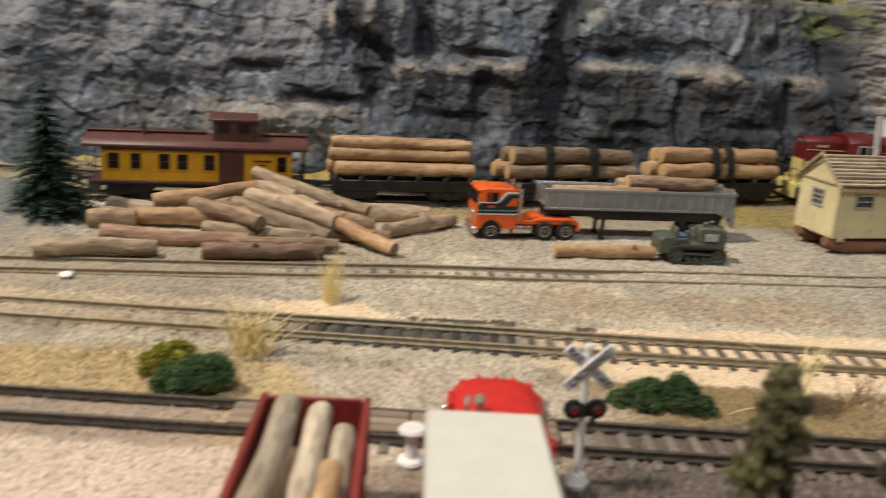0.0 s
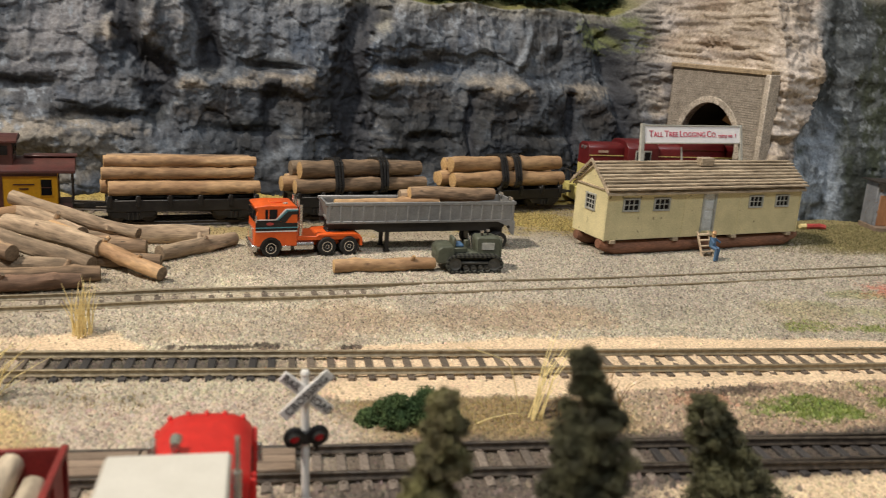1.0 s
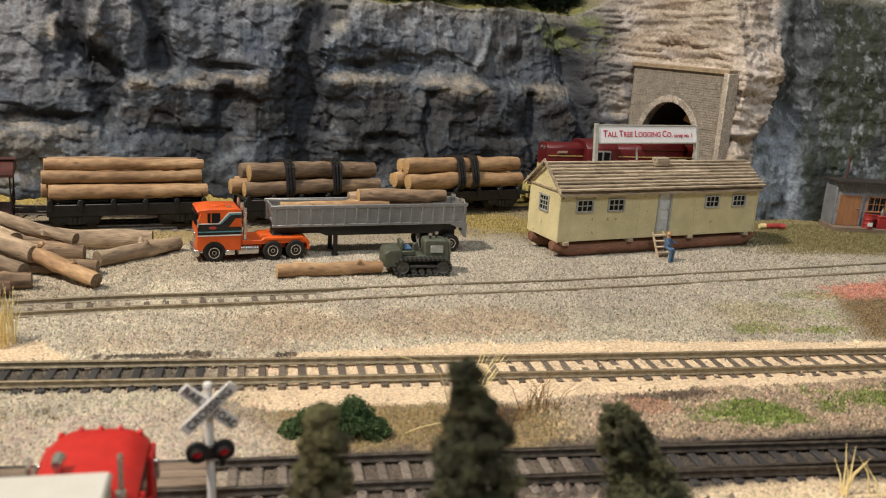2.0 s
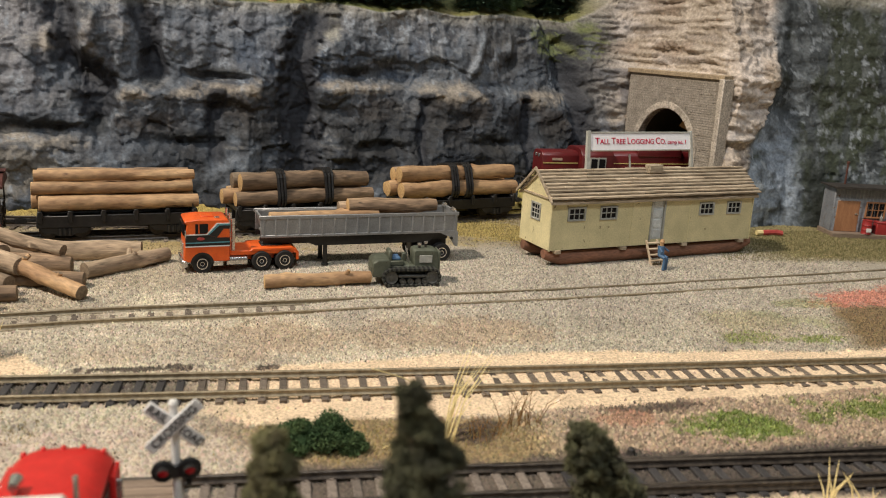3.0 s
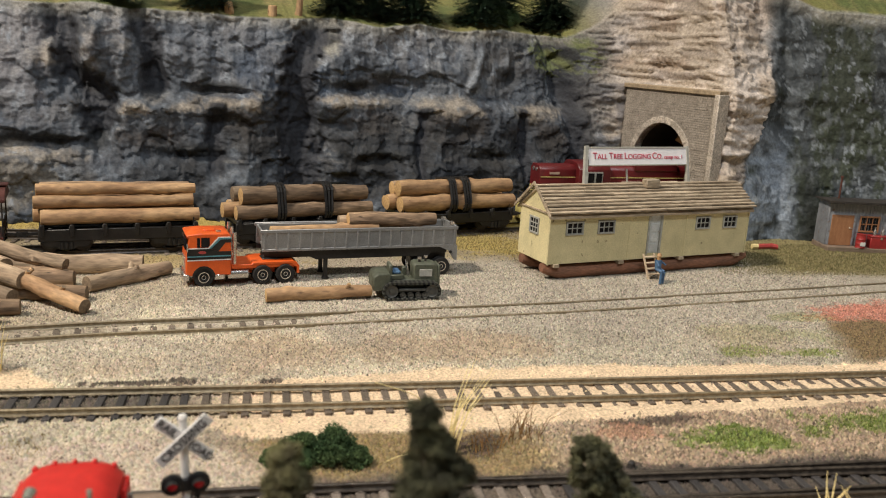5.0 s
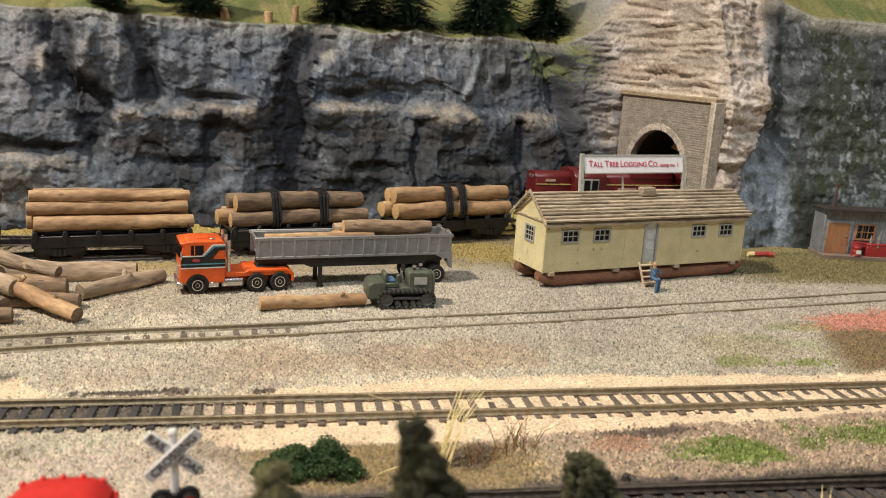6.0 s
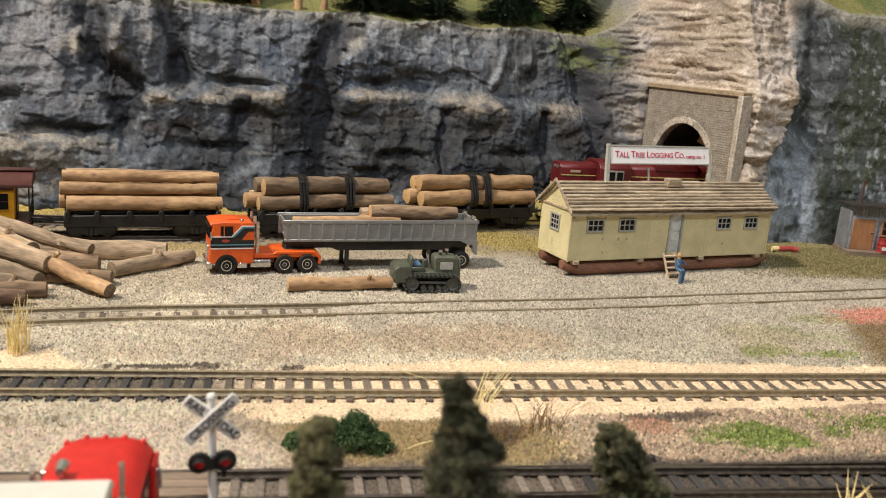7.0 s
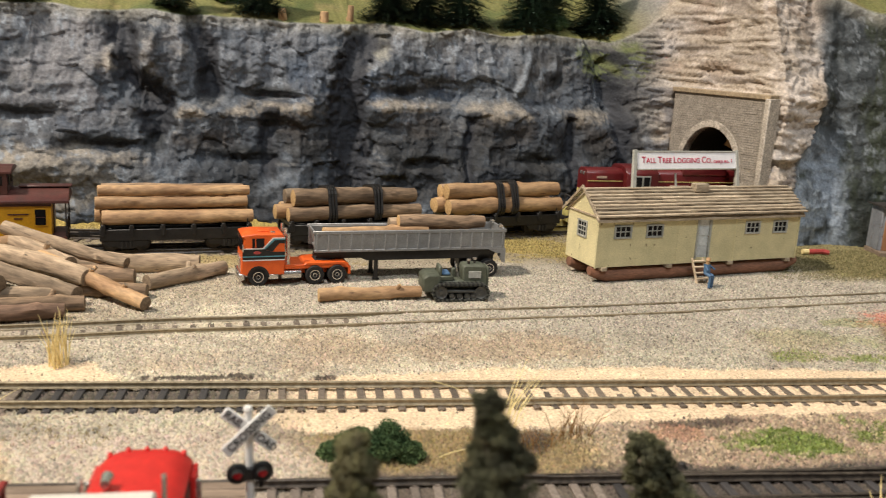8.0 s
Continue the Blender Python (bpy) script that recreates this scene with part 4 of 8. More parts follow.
# ---------------------------------------------------------------- tunnel portal
def build_portal():
    d = PORTAL_B - PORTAL_A
    width = d.length
    yaw = math.degrees(math.atan2(d.y, d.x))
    base = thing("tunnel_portal", "grey cut-stone tunnel portal with pointed arch and tan coping", "tunnel portal", pose(PORTAL_A.x, PORTAL_A.y, -0.002, 0, 0, yaw), kind="structure")
    # local x along the face, -y out of the rock
    mid, half, spring, crown, top = 0.46 * width, 0.0285, 0.050, 0.0840, 0.108

    def arch_half(z):
        if z < spring:
            return half
        if z > crown:
            return 0.0
        return half * math.sqrt(max(0, 1 - ((z - spring) / (crown - spring)) ** 2)) ** 1.15

    bm = bmesh.new()
    rng = random.Random(5)
    rows, z = [], 0.0
    while z < top - 0.001:
        h = rng.uniform(0.0014, 0.0019)
        hole = max(arch_half(z), arch_half(min(z + h, crown)))
        for a, b in (((0.0, mid - hole), (mid + hole, width)) if hole > 0 else ((0.0, width),)):
            x = a
            while x < b - 0.0004:
                w = min(rng.uniform(0.006, 0.018), b - x)
                if b - x - w < 0.002:
                    w = b - x
                dep = rng.uniform(-0.0003, 0.0001)
                box(bm, x + 0.00004, x + w - 0.00004, dep, 0.006, z + 0.00008, z + h - 0.00008)
                x += w
        z += h
    stones = part("stone_courses", bm, STONE, base, "thin grey stone courses with recessed joints")
    stones["kind"] = "stuff"
    bm = bmesh.new()
    box(bm, 0, mid - half - 0.0002, 0.0012, 0.0075, 0, top)
    box(bm, mid + half + 0.0002, width, 0.0012, 0.0075, 0, top)
    box(bm, mid - half - 0.0002, mid + half + 0.0002, 0.0012, 0.0075, crown + 0.0005, top)
    part("backing", bm, STONE, base)
    # arch ring
    for k in range(15):
        a0, a1 = math.pi * k / 15, math.pi * (k + 1) / 15
        pts = []
        for a, r in ((a0, 0), (a1, 0), (a1, 1), (a0, 1)):
            zz = spring + (crown - spring + 0.005 * r) * math.sin(a)
            xx = mid + (half + 0.005 * r) * math.cos(a) * (abs(math.cos(a)) ** 0.0)
            pts.append((xx, zz))
        part("arch_stone", extrude(bmesh.new(), pts, -0.0008, 0.004, "y", 0.0003), STONE, base)
    for s, name in ((-1, "left"), (1, "right")):
        for k in range(10):
            zc = k * spring / 10
            x0 = mid + s * half if s > 0 else mid - half - 0.005
            part("jamb_stone", cube(x0, x0 + 0.005, -0.0012, 0.004, zc + 0.0002, zc + spring / 10 - 0.0002, bevel=0.0003), STONE, base)
    part("coping", cube(-0.002, width + 0.003, -0.002, 0.008, top, top + 0.0035, bevel=0.0005), COPING, base, "tan coping stone")
    part("pilaster", cube(width - 0.001, width + 0.0035, -0.0025, 0.009, 0, top + 0.001, bevel=0.0006), STONE, base)
    # lining: vault going back into the hill, coloured dark for the shade inside
    bm = bmesh.new()
    ring = [(mid + half + 0.001, 0.0)] + [(mid + (half + 0.001) * math.cos(math.pi * k / 12), spring + (crown - spring + 0.001) * math.sin(math.pi * k / 12)) for k in range(13)] + [(mid - half - 0.001, 0.0)]
    front = [bm.verts.new((x, 0.0075, z)) for x, z in ring]
    back = [bm.verts.new((x - 0.03, 0.17, z)) for x, z in ring]
    for k in range(len(ring) - 1):
        bm.faces.new((front[k], front[k + 1], back[k + 1], back[k]))
    part("lining", bm, SOOT, base, "tunnel lining coloured dark for the shade inside")
    # tan plates added for the lit patches of the vault's inside
    part("plywood_brace", extrude(bmesh.new(), [(mid - 0.004, crown - 0.014), (mid + 0.019, crown - 0.021), (mid + 0.016, crown - 0.008), (mid + 0.004, crown - 0.003)], 0.020, 0.023, "y"), PLYWOOD, base, "bare plywood plate for the lit patch of the vault")
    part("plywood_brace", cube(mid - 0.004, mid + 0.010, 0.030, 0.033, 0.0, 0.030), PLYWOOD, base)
    # black sheet stands for the unlit depth of the tunnel
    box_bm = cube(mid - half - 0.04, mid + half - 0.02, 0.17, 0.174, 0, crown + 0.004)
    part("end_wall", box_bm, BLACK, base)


build_portal()


# ---------------------------------------------------------------- tracks
def rail_mesh(path, side, gauge, z0, mat, name, parent, height=0.0025, label=""):
    q, d = path
    nrm = np.stack((-d[:, 1], d[:, 0]), 1)
    nrm /= np.linalg.norm(nrm, axis=1)[:, None]
    prof = [(-0.0010, 0), (0.0010, 0), (0.0010, 0.0003), (0.00028, 0.0007), (0.00028, 0.0017), (0.00052, 0.0019), (0.00052, 0.0025), (-0.00052, 0.0025), (-0.00052, 0.0019), (-0.00028, 0.0017), (-0.00028, 0.0007), (-0.0010, 0.0003)]
    k = len(prof)
    verts = []
    for (x, y), (nx, ny) in zip(q, nrm):
        for u, h in prof:
            verts.append((x + nx * (side * gauge / 2 + u), y + ny * (side * gauge / 2 + u), z0 + h * height / 0.0025))
    faces = []
    for i in range(len(q) - 1):
        for j in range(k):
            faces.append((i * k + j, i * k + (j + 1) % k, (i + 1) * k + (j + 1) % k, (i + 1) * k + j))
    me = raw_mesh(name, verts, np.array(faces)[:, ::-1], mat)
    ob = new(name, me)
    ob.parent = parent
    if label:
        ob["label"] = label
    return ob


def tie_mesh(length, seed, mat):
    rng = random.Random(seed)
    bm = cube(-0.0014, 0.0014, -length / 2, length / 2, -0.0016, 0.0, bevel=0.00025)
    for s in (-1, 1):
        for t in (-1, 1):
            box(bm, -0.0006, 0.0006, s * 0.00825 + t * 0.0014 - 0.0004, s * 0.00825 + t * 0.0014 + 0.0004, -0.0001, 0.0004)
    for v in bm.verts:
        v.co.x += rng.uniform(-0.00012, 0.00012)
        v.co.y += rng.uniform(-0.0003, 0.0003) if abs(v.co.y) > length / 2 - 0.001 else 0
    return mesh_of("tie", bm, mat)


def build_track(name, label, line, z_tie, gauge=0.0165, pitch=0.0072, x_ties=(-9, 9), rail_mat=RAIL, tie_mats=((-9, TIE),), length=0.030, jitter=0.0003):
    base = thing(name, label, "railway track", kind="structure")
    path = spline(line, 0.004)
    for s in (-1, 1):
        rail_mesh(path, s, gauge, z_tie, rail_mat, "rail", base)
    meshes = [(x0, tie_mesh(length, 7 + k, m)) for k, (x0, m) in enumerate(tie_mats)]
    q, d = spline(line, pitch)
    rng = random.Random(len(name))
    for (x, y), (dx, dy) in zip(q, d):
        if not x_ties[0] < x < x_ties[1]:
            continue
        me = [m for x0, m in meshes if x0 <= x][-1]
        ob = new("tie", me)
        ob.parent = base
        ob.matrix_basis = pose(x + rng.uniform(-jitter, jitter), y, z_tie + rng.uniform(-0.00025, 0.0001), 0, 0, math.degrees(math.atan2(dy, dx)) + rng.uniform(-1.5, 1.5))
    return base


# ---------------------------------------------------------------- logs
def make_log(p0, p1, r, kind="brown", label="", group="", r1=None, name="log", seed=0, cut=None, bend=0.0, knots=1, stubs=0):
    """One sawn log from p0 to p1 as a mesh along its own x axis."""
    p0, p1 = Vector(p0), Vector(p1)
    length = (p1 - p0).length
    rng = random.Random(seed * 31 + int(length * 1e5))
    r1 = r * rng.uniform(0.78, 0.97) if r1 is None else r1
    n, rings = 14, max(8, int(length / 0.0035))
    bm = bmesh.new()
    off = rng.uniform(0, 50)
    rows = []
    kn = [(rng.uniform(0.15, 0.85), rng.uniform(0, 6.28), rng.uniform(0.14, 0.42)) for _ in range(knots)]
    for i in range(rings + 1):
        f = i / rings
        ring = []
        for k in range(n):
            a = 2 * math.pi * k / n
            rr = r + (r1 - r) * f
            rr *= 1 + 0.11 * noise.noise((off + f * length * 90, math.cos(a) * 1.3, math.sin(a) * 1.3)) + 0.03 * noise.noise((off + f * length * 400, math.cos(a) * 3, math.sin(a) * 3))
            for kf, ka, kh in kn:
                da = math.atan2(math.sin(a - ka), math.cos(a - ka))
                rr += r * kh * math.exp(-((f - kf) * length / (0.5 * r)) ** 2 - (da / 0.5) ** 2)
            if i in (0, rings):
                rr *= 0.96
            sag = bend * math.sin(math.pi * f) + 0.14 * r * noise.noise((off + f * length * 45, 3.3, 7.1))
            ring.append(bm.verts.new((f * length, rr * math.cos(a) + 0.2 * r * noise.noise((off + f * length * 45, 9.1, 2.2)), rr * math.sin(a) + sag)))
        rows.append(ring)
    for a, b in zip(rows, rows[1:]):
        for k in range(n):
            bm.faces.new((a[k], b[k], b[(k + 1) % n], a[(k + 1) % n]))
    for ring, flip in ((rows[0], False), (rows[-1], True)):
        inner = [bm.verts.new(Vector((v.co.x + (-0.0002 if not flip else 0.0002), v.co.y * 0.86, v.co.z * 0.86))) for v in ring]
        for k in range(n):
            q = (ring[k], ring[(k + 1) % n], inner[(k + 1) % n], inner[k])
            f = bm.faces.new(q if not flip else q[::-1])
            f.material_index = 1
        f = bm.faces.new(inner if not flip else inner[::-1])
        f.material_index = 1
    for k in range(stubs):
        f, a = rng.uniform(0.3, 0.92), rng.uniform(-0.6, 2.6)
        out = Vector((0.5, math.cos(a), math.sin(a))).normalized()
        tube(bm, Vector((f * length, 0, 0)), Vector((f * length, 0, 0)) + out * r * rng.uniform(1.35, 1.9), r * 0.42, r * 0.26, n=8, cap_mi=1)
    bmesh.ops.recalc_face_normals(bm, faces=bm.faces)
    bark = {"brown": BARK, "grey": BARK_GREY, "pale": BARK_PALE, "dark": BARK_DARK, "red": BARK_RED, "ash": BARK_ASH}[kind]
    cutm = cut or (CUT if kind in ("pale", "brown", "dark", "ash") else CUT_OLD)
    d = (p1 - p0).normalized()
    rot = Matrix((d, Vector((-d.y, d.x, 0)).normalized(), d.cross(Vector((-d.y, d.x, 0)).normalized()))).transposed().to_4x4()
    words = {"brown": "brown bark log with pale sawn ends", "grey": "weathered grey-brown log with bark", "pale": "peeled honey-coloured log with sawn ends", "dark": "dark bark log with bright sawn end", "red": "reddish-brown bark log with dull ends", "ash": "pale bark log with sawn ends"}
    ob = solid(name, bm, (bark, cutm), label or words[kind], "log", Matrix.Translation(p0) @ rot, group)
    return ob


# ---------------------------------------------------------------- rolling stock
TRAIN_Q, TRAIN_D = spline(TRAIN_LINE, 0.001)
RAIL_TOP = 0.0031


def on_line(x_rear, x_front):
    """The pose of a vehicle whose ends stand at these x on the train's track, +x ahead."""
    pts = [np.array([np.interp(x, TRAIN_Q[:, 0], TRAIN_Q[:, 0]), np.interp(x, TRAIN_Q[:, 0], TRAIN_Q[:, 1])]) for x in (x_rear, x_front)]
    mid, d = (pts[0] + pts[1]) / 2, pts[1] - pts[0]
    return pose(mid[0], mid[1], RAIL_TOP, 0, 0, math.degrees(math.atan2(d[1], d[0]))), float(np.linalg.norm(d))


def bogie(parent, x, wheelbase=0.017, r=0.0048, mat=BLACK, name="bogie"):
    bm = bmesh.new()
    for s in (-1, 1):
        y = s * 0.0122
        extrude(bm, [(x - wheelbase * 0.78, 0.0062), (x - wheelbase * 0.5, 0.0078), (x + wheelbase * 0.5, 0.0078), (x + wheelbase * 0.78, 0.0062), (x + wheelbase * 0.62, 0.0032), (x + wheelbase * 0.35, 0.0034), (x + wheelbase * 0.2, 0.0018), (x - wheelbase * 0.2, 0.0018), (x - wheelbase * 0.35, 0.0034), (x - wheelbase * 0.62, 0.0032)], y - 0.0009, y + 0.0009, "y", 0.0002)
        for k in (-0.0025, 0, 0.0025):
            tube(bm, (x + k, y + s * 0.0012, 0.0026), (x + k, y + s * 0.0012, 0.0062), 0.0009, n=8)
    box(bm, x - 0.0025, x + 0.0025, -0.012, 0.012, 0.004, 0.0085, 0.0004)
    truck = part(name, bm, mat, parent)
    for s in (-1, 1):
        for y in (-0.0085, 0.0085):
            sg = 1 if y > 0 else -1
            w = lathe(bmesh.new(), [(0.001, -0.0013), (r * 0.55, -0.0011), (r * 0.9, -0.0013), (r, -0.0011), (r, 0.0009), (r * 1.1, 0.001 * 1), (r * 1.1, 0.0014), (0.001, 0.0014)] if sg < 0 else [(0.001, 0.0013), (r * 0.55, 0.0011), (r * 0.9, 0.0013), (r, 0.0011), (r, -0.0009), (r * 1.1, -0.001), (r * 1.1, -0.0014), (0.001, -0.0014)], (x + s * wheelbase / 2, y, r), "y", 18)
            part("wheel", w, SOOT, truck)
        part("axle", rod((x + s * wheelbase / 2, -0.0122, r), (x + s * wheelbase / 2, 0.0122, r), 0.0008, n=8), SOOT, truck)
    return truck


def coupler(parent, x, s):
    bm = bmesh.new()
    box(bm, min(x, x + s * 0.006), max(x, x + s * 0.006), -0.0008, 0.0008, 0.0078, 0.0095, 0.0002)
    extrude(bm, [(x + s * 0.0055, -0.0016), (x + s * 0.0085, -0.0018), (x + s * 0.009, 0.0), (x + s * 0.0075, 0.0004), (x + s * 0.0072, 0.0016), (x + s * 0.0055, 0.0016)], 0.0072, 0.0101, "z", 0.0002)
    part("coupler", bm, SOOT, parent)


def log_car(m, length):
    """A skeleton log flat car."""
    car = thing("log_car", "black skeleton flat car on two bogies carrying logs", "railway car", m, group="log train")
    h = length / 2 - 0.006
    bm = bmesh.new()
    box(bm, -h, h, -0.0035, 0.0035, 0.0085, 0.0125, 0.0004)
    part("centre_sill", bm, BLACK, car)
    for s in (-1, 1):
        part("side_sill", cube(-h, h, s * 0.0125 - 0.0012, s * 0.0125 + 0.0012, 0.0068, 0.0136, bevel=0.0003), BLACK, car)
    for x in (-h + 0.002, -h * 0.6, -h * 0.2, h * 0.2, h * 0.6, h - 0.002):
        part("bunk", cube(x - 0.0015, x + 0.0015, -0.0142, 0.0142, 0.0125, 0.0152, bevel=0.0003), BLACK, car)
        for s in (-1, 1):
            part("stake_pocket", cube(x - 0.0011, x + 0.0011, s * 0.0146 - 0.0007, s * 0.0146 + 0.0007, 0.0100, 0.0165, bevel=0.0002), BLACK, car)
    for s in (-1, 1):
        bogie(car, s * (h - 0.0145))
        coupler(car, s * h, s)
        part("brake_wheel", rod((s * (h - 0.003), -0.012, 0.0152), (s * (h - 0.003), -0.012, 0.0205), 0.0004, n=6), BLACK, car)
    return car


def hull(points):
    """Convex outline of points in a plane, anticlockwise."""
    points = sorted(points)
    chains = []
    for seq in (points, points[::-1]):
        chain = []
        for q in seq:
            while len(chain) > 1 and (chain[-1][0] - chain[-2][0]) * (q[1] - chain[-2][1]) - (chain[-1][1] - chain[-2][1]) * (q[0] - chain[-2][0]) <= 0:
                chain.pop()
            chain.append(q)
        chains.append(chain[:-1])
    return chains[0] + chains[1]


def load_logs(m, rows, straps, seed):
    """Logs laid on a car: rows of (y, z, radius, start, end, kind), bound by chains at the given x."""
    for k, (y, z, r, a, b, kind) in enumerate(rows):
        make_log(m @ Vector((a, y, z)), m @ Vector((b, y + 0.0004, z)), r, kind, group="logs on the train", seed=seed + k, knots=4)
    rim = [(y + (r + 0.0012) * math.cos(t * math.pi / 8), z + (r + 0.0012) * math.sin(t * math.pi / 8)) for y, z, r, *_ in rows for t in range(16)]
    outline = hull(rim)
    for i, x in enumerate(straps):
        rng = random.Random(seed + 7 * i)
        bm = bmesh.new()
        for w in (0.0, 0.0019, 0.0040):
            lean = rng.uniform(-0.0012, 0.0012)
            for (y0, z0), (y1, z1) in zip(outline, outline[1:] + outline[:1]):
                tube(bm, (x + w + lean * (z0 - 0.025) * 60, y0, z0), (x + w + lean * (z1 - 0.025) * 60, y1, z1), 0.0010, n=6)
        solid("binding_chain", bm, BLACK, "black chain binding wrapped round the logs", "chain", m, "log bindings")


def caboose(m, length):
    c = thing("caboose", "yellow wooden caboose with brown-red roof and cupola", "caboose", m, group="log train")
    b0, b1, w, z0, z1 = -0.053, 0.053, 0.0145, 0.0095, 0.0300
    part("underframe", cube(-0.0605, 0.0605, -0.0135, 0.0135, 0.0072, 0.0095, bevel=0.0003), SOOT, c)
    part("sill", cube(-0.0605, 0.0605, -0.0149, 0.0149, 0.0088, 0.0104, bevel=0.0002), ROOF_RED, c, "brown-red side sill")
    body = part("body", cube(b0, b1, -w, w, z0 + 0.001, z1, bevel=0.0003), YELLOW, c, "yellow board-sided body")
    # windows: x, width, lower and upper height
    for s in (-1, 1):
        y = s * (w + 0.0002)
        for x, wd in ((-0.046, 0.0062), (-0.034, 0.0055), (-0.0185, 0.006), (-0.0085, 0.006), (0.0065, 0.006), (0.0475, 0.0055)):
            if s > 0 and x > 0.04:
                continue
            win = part("window", cube(x - wd / 2 - 0.0007, x + wd / 2 + 0.0007, min(y, y + s * 0.0005), max(y, y + s * 0.0005), 0.0168, 0.0272, bevel=0.0001), YELLOW, c)
            part("pane", cube(x - wd / 2, x + wd / 2, min(y, y + s * 0.0007), max(y, y + s * 0.0007), 0.0176, 0.0264), GLASS, win, "dark window glass")
            part("sash_bar", cube(x - wd / 2, x + wd / 2, min(y, y + s * 0.0009), max(y, y + s * 0.0009), 0.0217, 0.0222), ROOF_RED, win)
        part("side_door", cube(0.0115, 0.026, min(y, y + s * 0.0008), max(y, y + s * 0.0008), z0 + 0.0013, 0.0288, bevel=0.0002), ROOF_RED, c, "dark brown sliding side door")
        part("letter_board", cube(b0 - 0.0002, b1 + 0.0002, min(y, y + s * 0.0006), max(y, y + s * 0.0006), 0.0282, 0.0302, bevel=0.0001), ROOF_RED, c, "brown-red letter board")
        for zz, a, b in ((0.0236, 0.0310, 0.0415), (0.0212, 0.034, 0.0385)):
            part("lettering_bar", cube(a, b, min(y, y + s * 0.0004), max(y, y + s * 0.0004), zz - 0.00035, zz + 0.00035), ROOF_RED, c)
        part("truss_rod", rod((-0.045, s * 0.0125, 0.0068), (0.045, s * 0.0125, 0.0068), 0.0005, n=6), SOOT, c)
        part("step_box", cube(-0.0605, -0.054, min(s * 0.010, s * 0.0148), max(s * 0.010, s * 0.0148), 0.0035, 0.0088, bevel=0.0003), SOOT, c)
        part("step_box", cube(0.054, 0.0605, min(s * 0.010, s * 0.0148), max(s * 0.010, s * 0.0148), 0.0035, 0.0088, bevel=0.0003), SOOT, c)
    # roof: shallow arch
    prof = [(-0.0172, 0.0300), (-0.0172, 0.0316), (-0.011, 0.0348), (-0.005, 0.0364), (0, 0.0369), (0.005, 0.0364), (0.011, 0.0348), (0.0172, 0.0316), (0.0172, 0.0300)]
    part("roof", extrude(bmesh.new(), prof, -0.0625, 0.0625, "x", 0.0003), ROOF_RED, c, "brown-red arched roof")
    part("roof_walk", cube(-0.0635, 0.004, -0.0042, 0.0042, 0.0372, 0.0380, bevel=0.0002), ROOF_RED, c)
    part("roof_walk", cube(0.036, 0.0635, -0.0042, 0.0042, 0.0372, 0.0380, bevel=0.0002), ROOF_RED, c)
    cup = part("cupola", cube(0.0085, 0.0315, -0.0122, 0.0122, 0.033, 0.0462, bevel=0.0003), ROOF_RED, c, "brown-red cupola with small windows")
    part("cupola_roof", extrude(bmesh.new(), [(-0.0138, 0.0460), (-0.0138, 0.0472), (-0.006, 0.0490), (0, 0.0494), (0.006, 0.0490), (0.0138, 0.0472), (0.0138, 0.0460)], 0.0062, 0.0338, "x", 0.0002), ROOF_RED, cup)
    for s in (-1, 1):
        y = s * 0.0124
        for x in (0.0142, 0.0258):
            part("cupola_window", cube(x - 0.0033, x + 0.0033, min(y, y + s * 0.0004), max(y, y + s * 0.0004), 0.0395, 0.0445), GLASS, cup)
        for y in (-0.006, 0.006):
            x = 0.020 + s * 0.0117
            part("cupola_window", cube(min(x, x + s * 0.0004), max(x, x + s * 0.0004), y - 0.0025, y + 0.0025, 0.0395, 0.0445), GLASS, cup)
    for s in (-1, 1):
        xe = s * 0.0605
        bm = bmesh.new()
        for y in (-0.0138, -0.0045, 0.0045, 0.0138):
            tube(bm, (xe, y, 0.0095), (xe, y, 0.0185 if abs(y) < 0.01 else 0.0305), 0.0004, n=6)
        for z in (0.0185, 0.014):
            tube(bm, (xe, -0.0138, z), (xe, -0.0045, z), 0.0004, n=6)
            tube(bm, (xe, 0.0045, z), (xe, 0.0138, z), 0.0004, n=6)
        part("end_railing", bm, SOOT, c)
        part("end_door", cube(min(s * 0.0532, s * 0.0536), max(s * 0.0532, s * 0.0536), -0.004, 0.004, 0.0105, 0.027), ROOF_RED, c)
        bogie(c, s * 0.039, 0.016)
        coupler(c, s * 0.0605, s)
    part("smoke_jack", rod((-0.03, -0.006, 0.035), (-0.03, -0.006, 0.0435), 0.0011, n=10), SOOT, c)
    return c


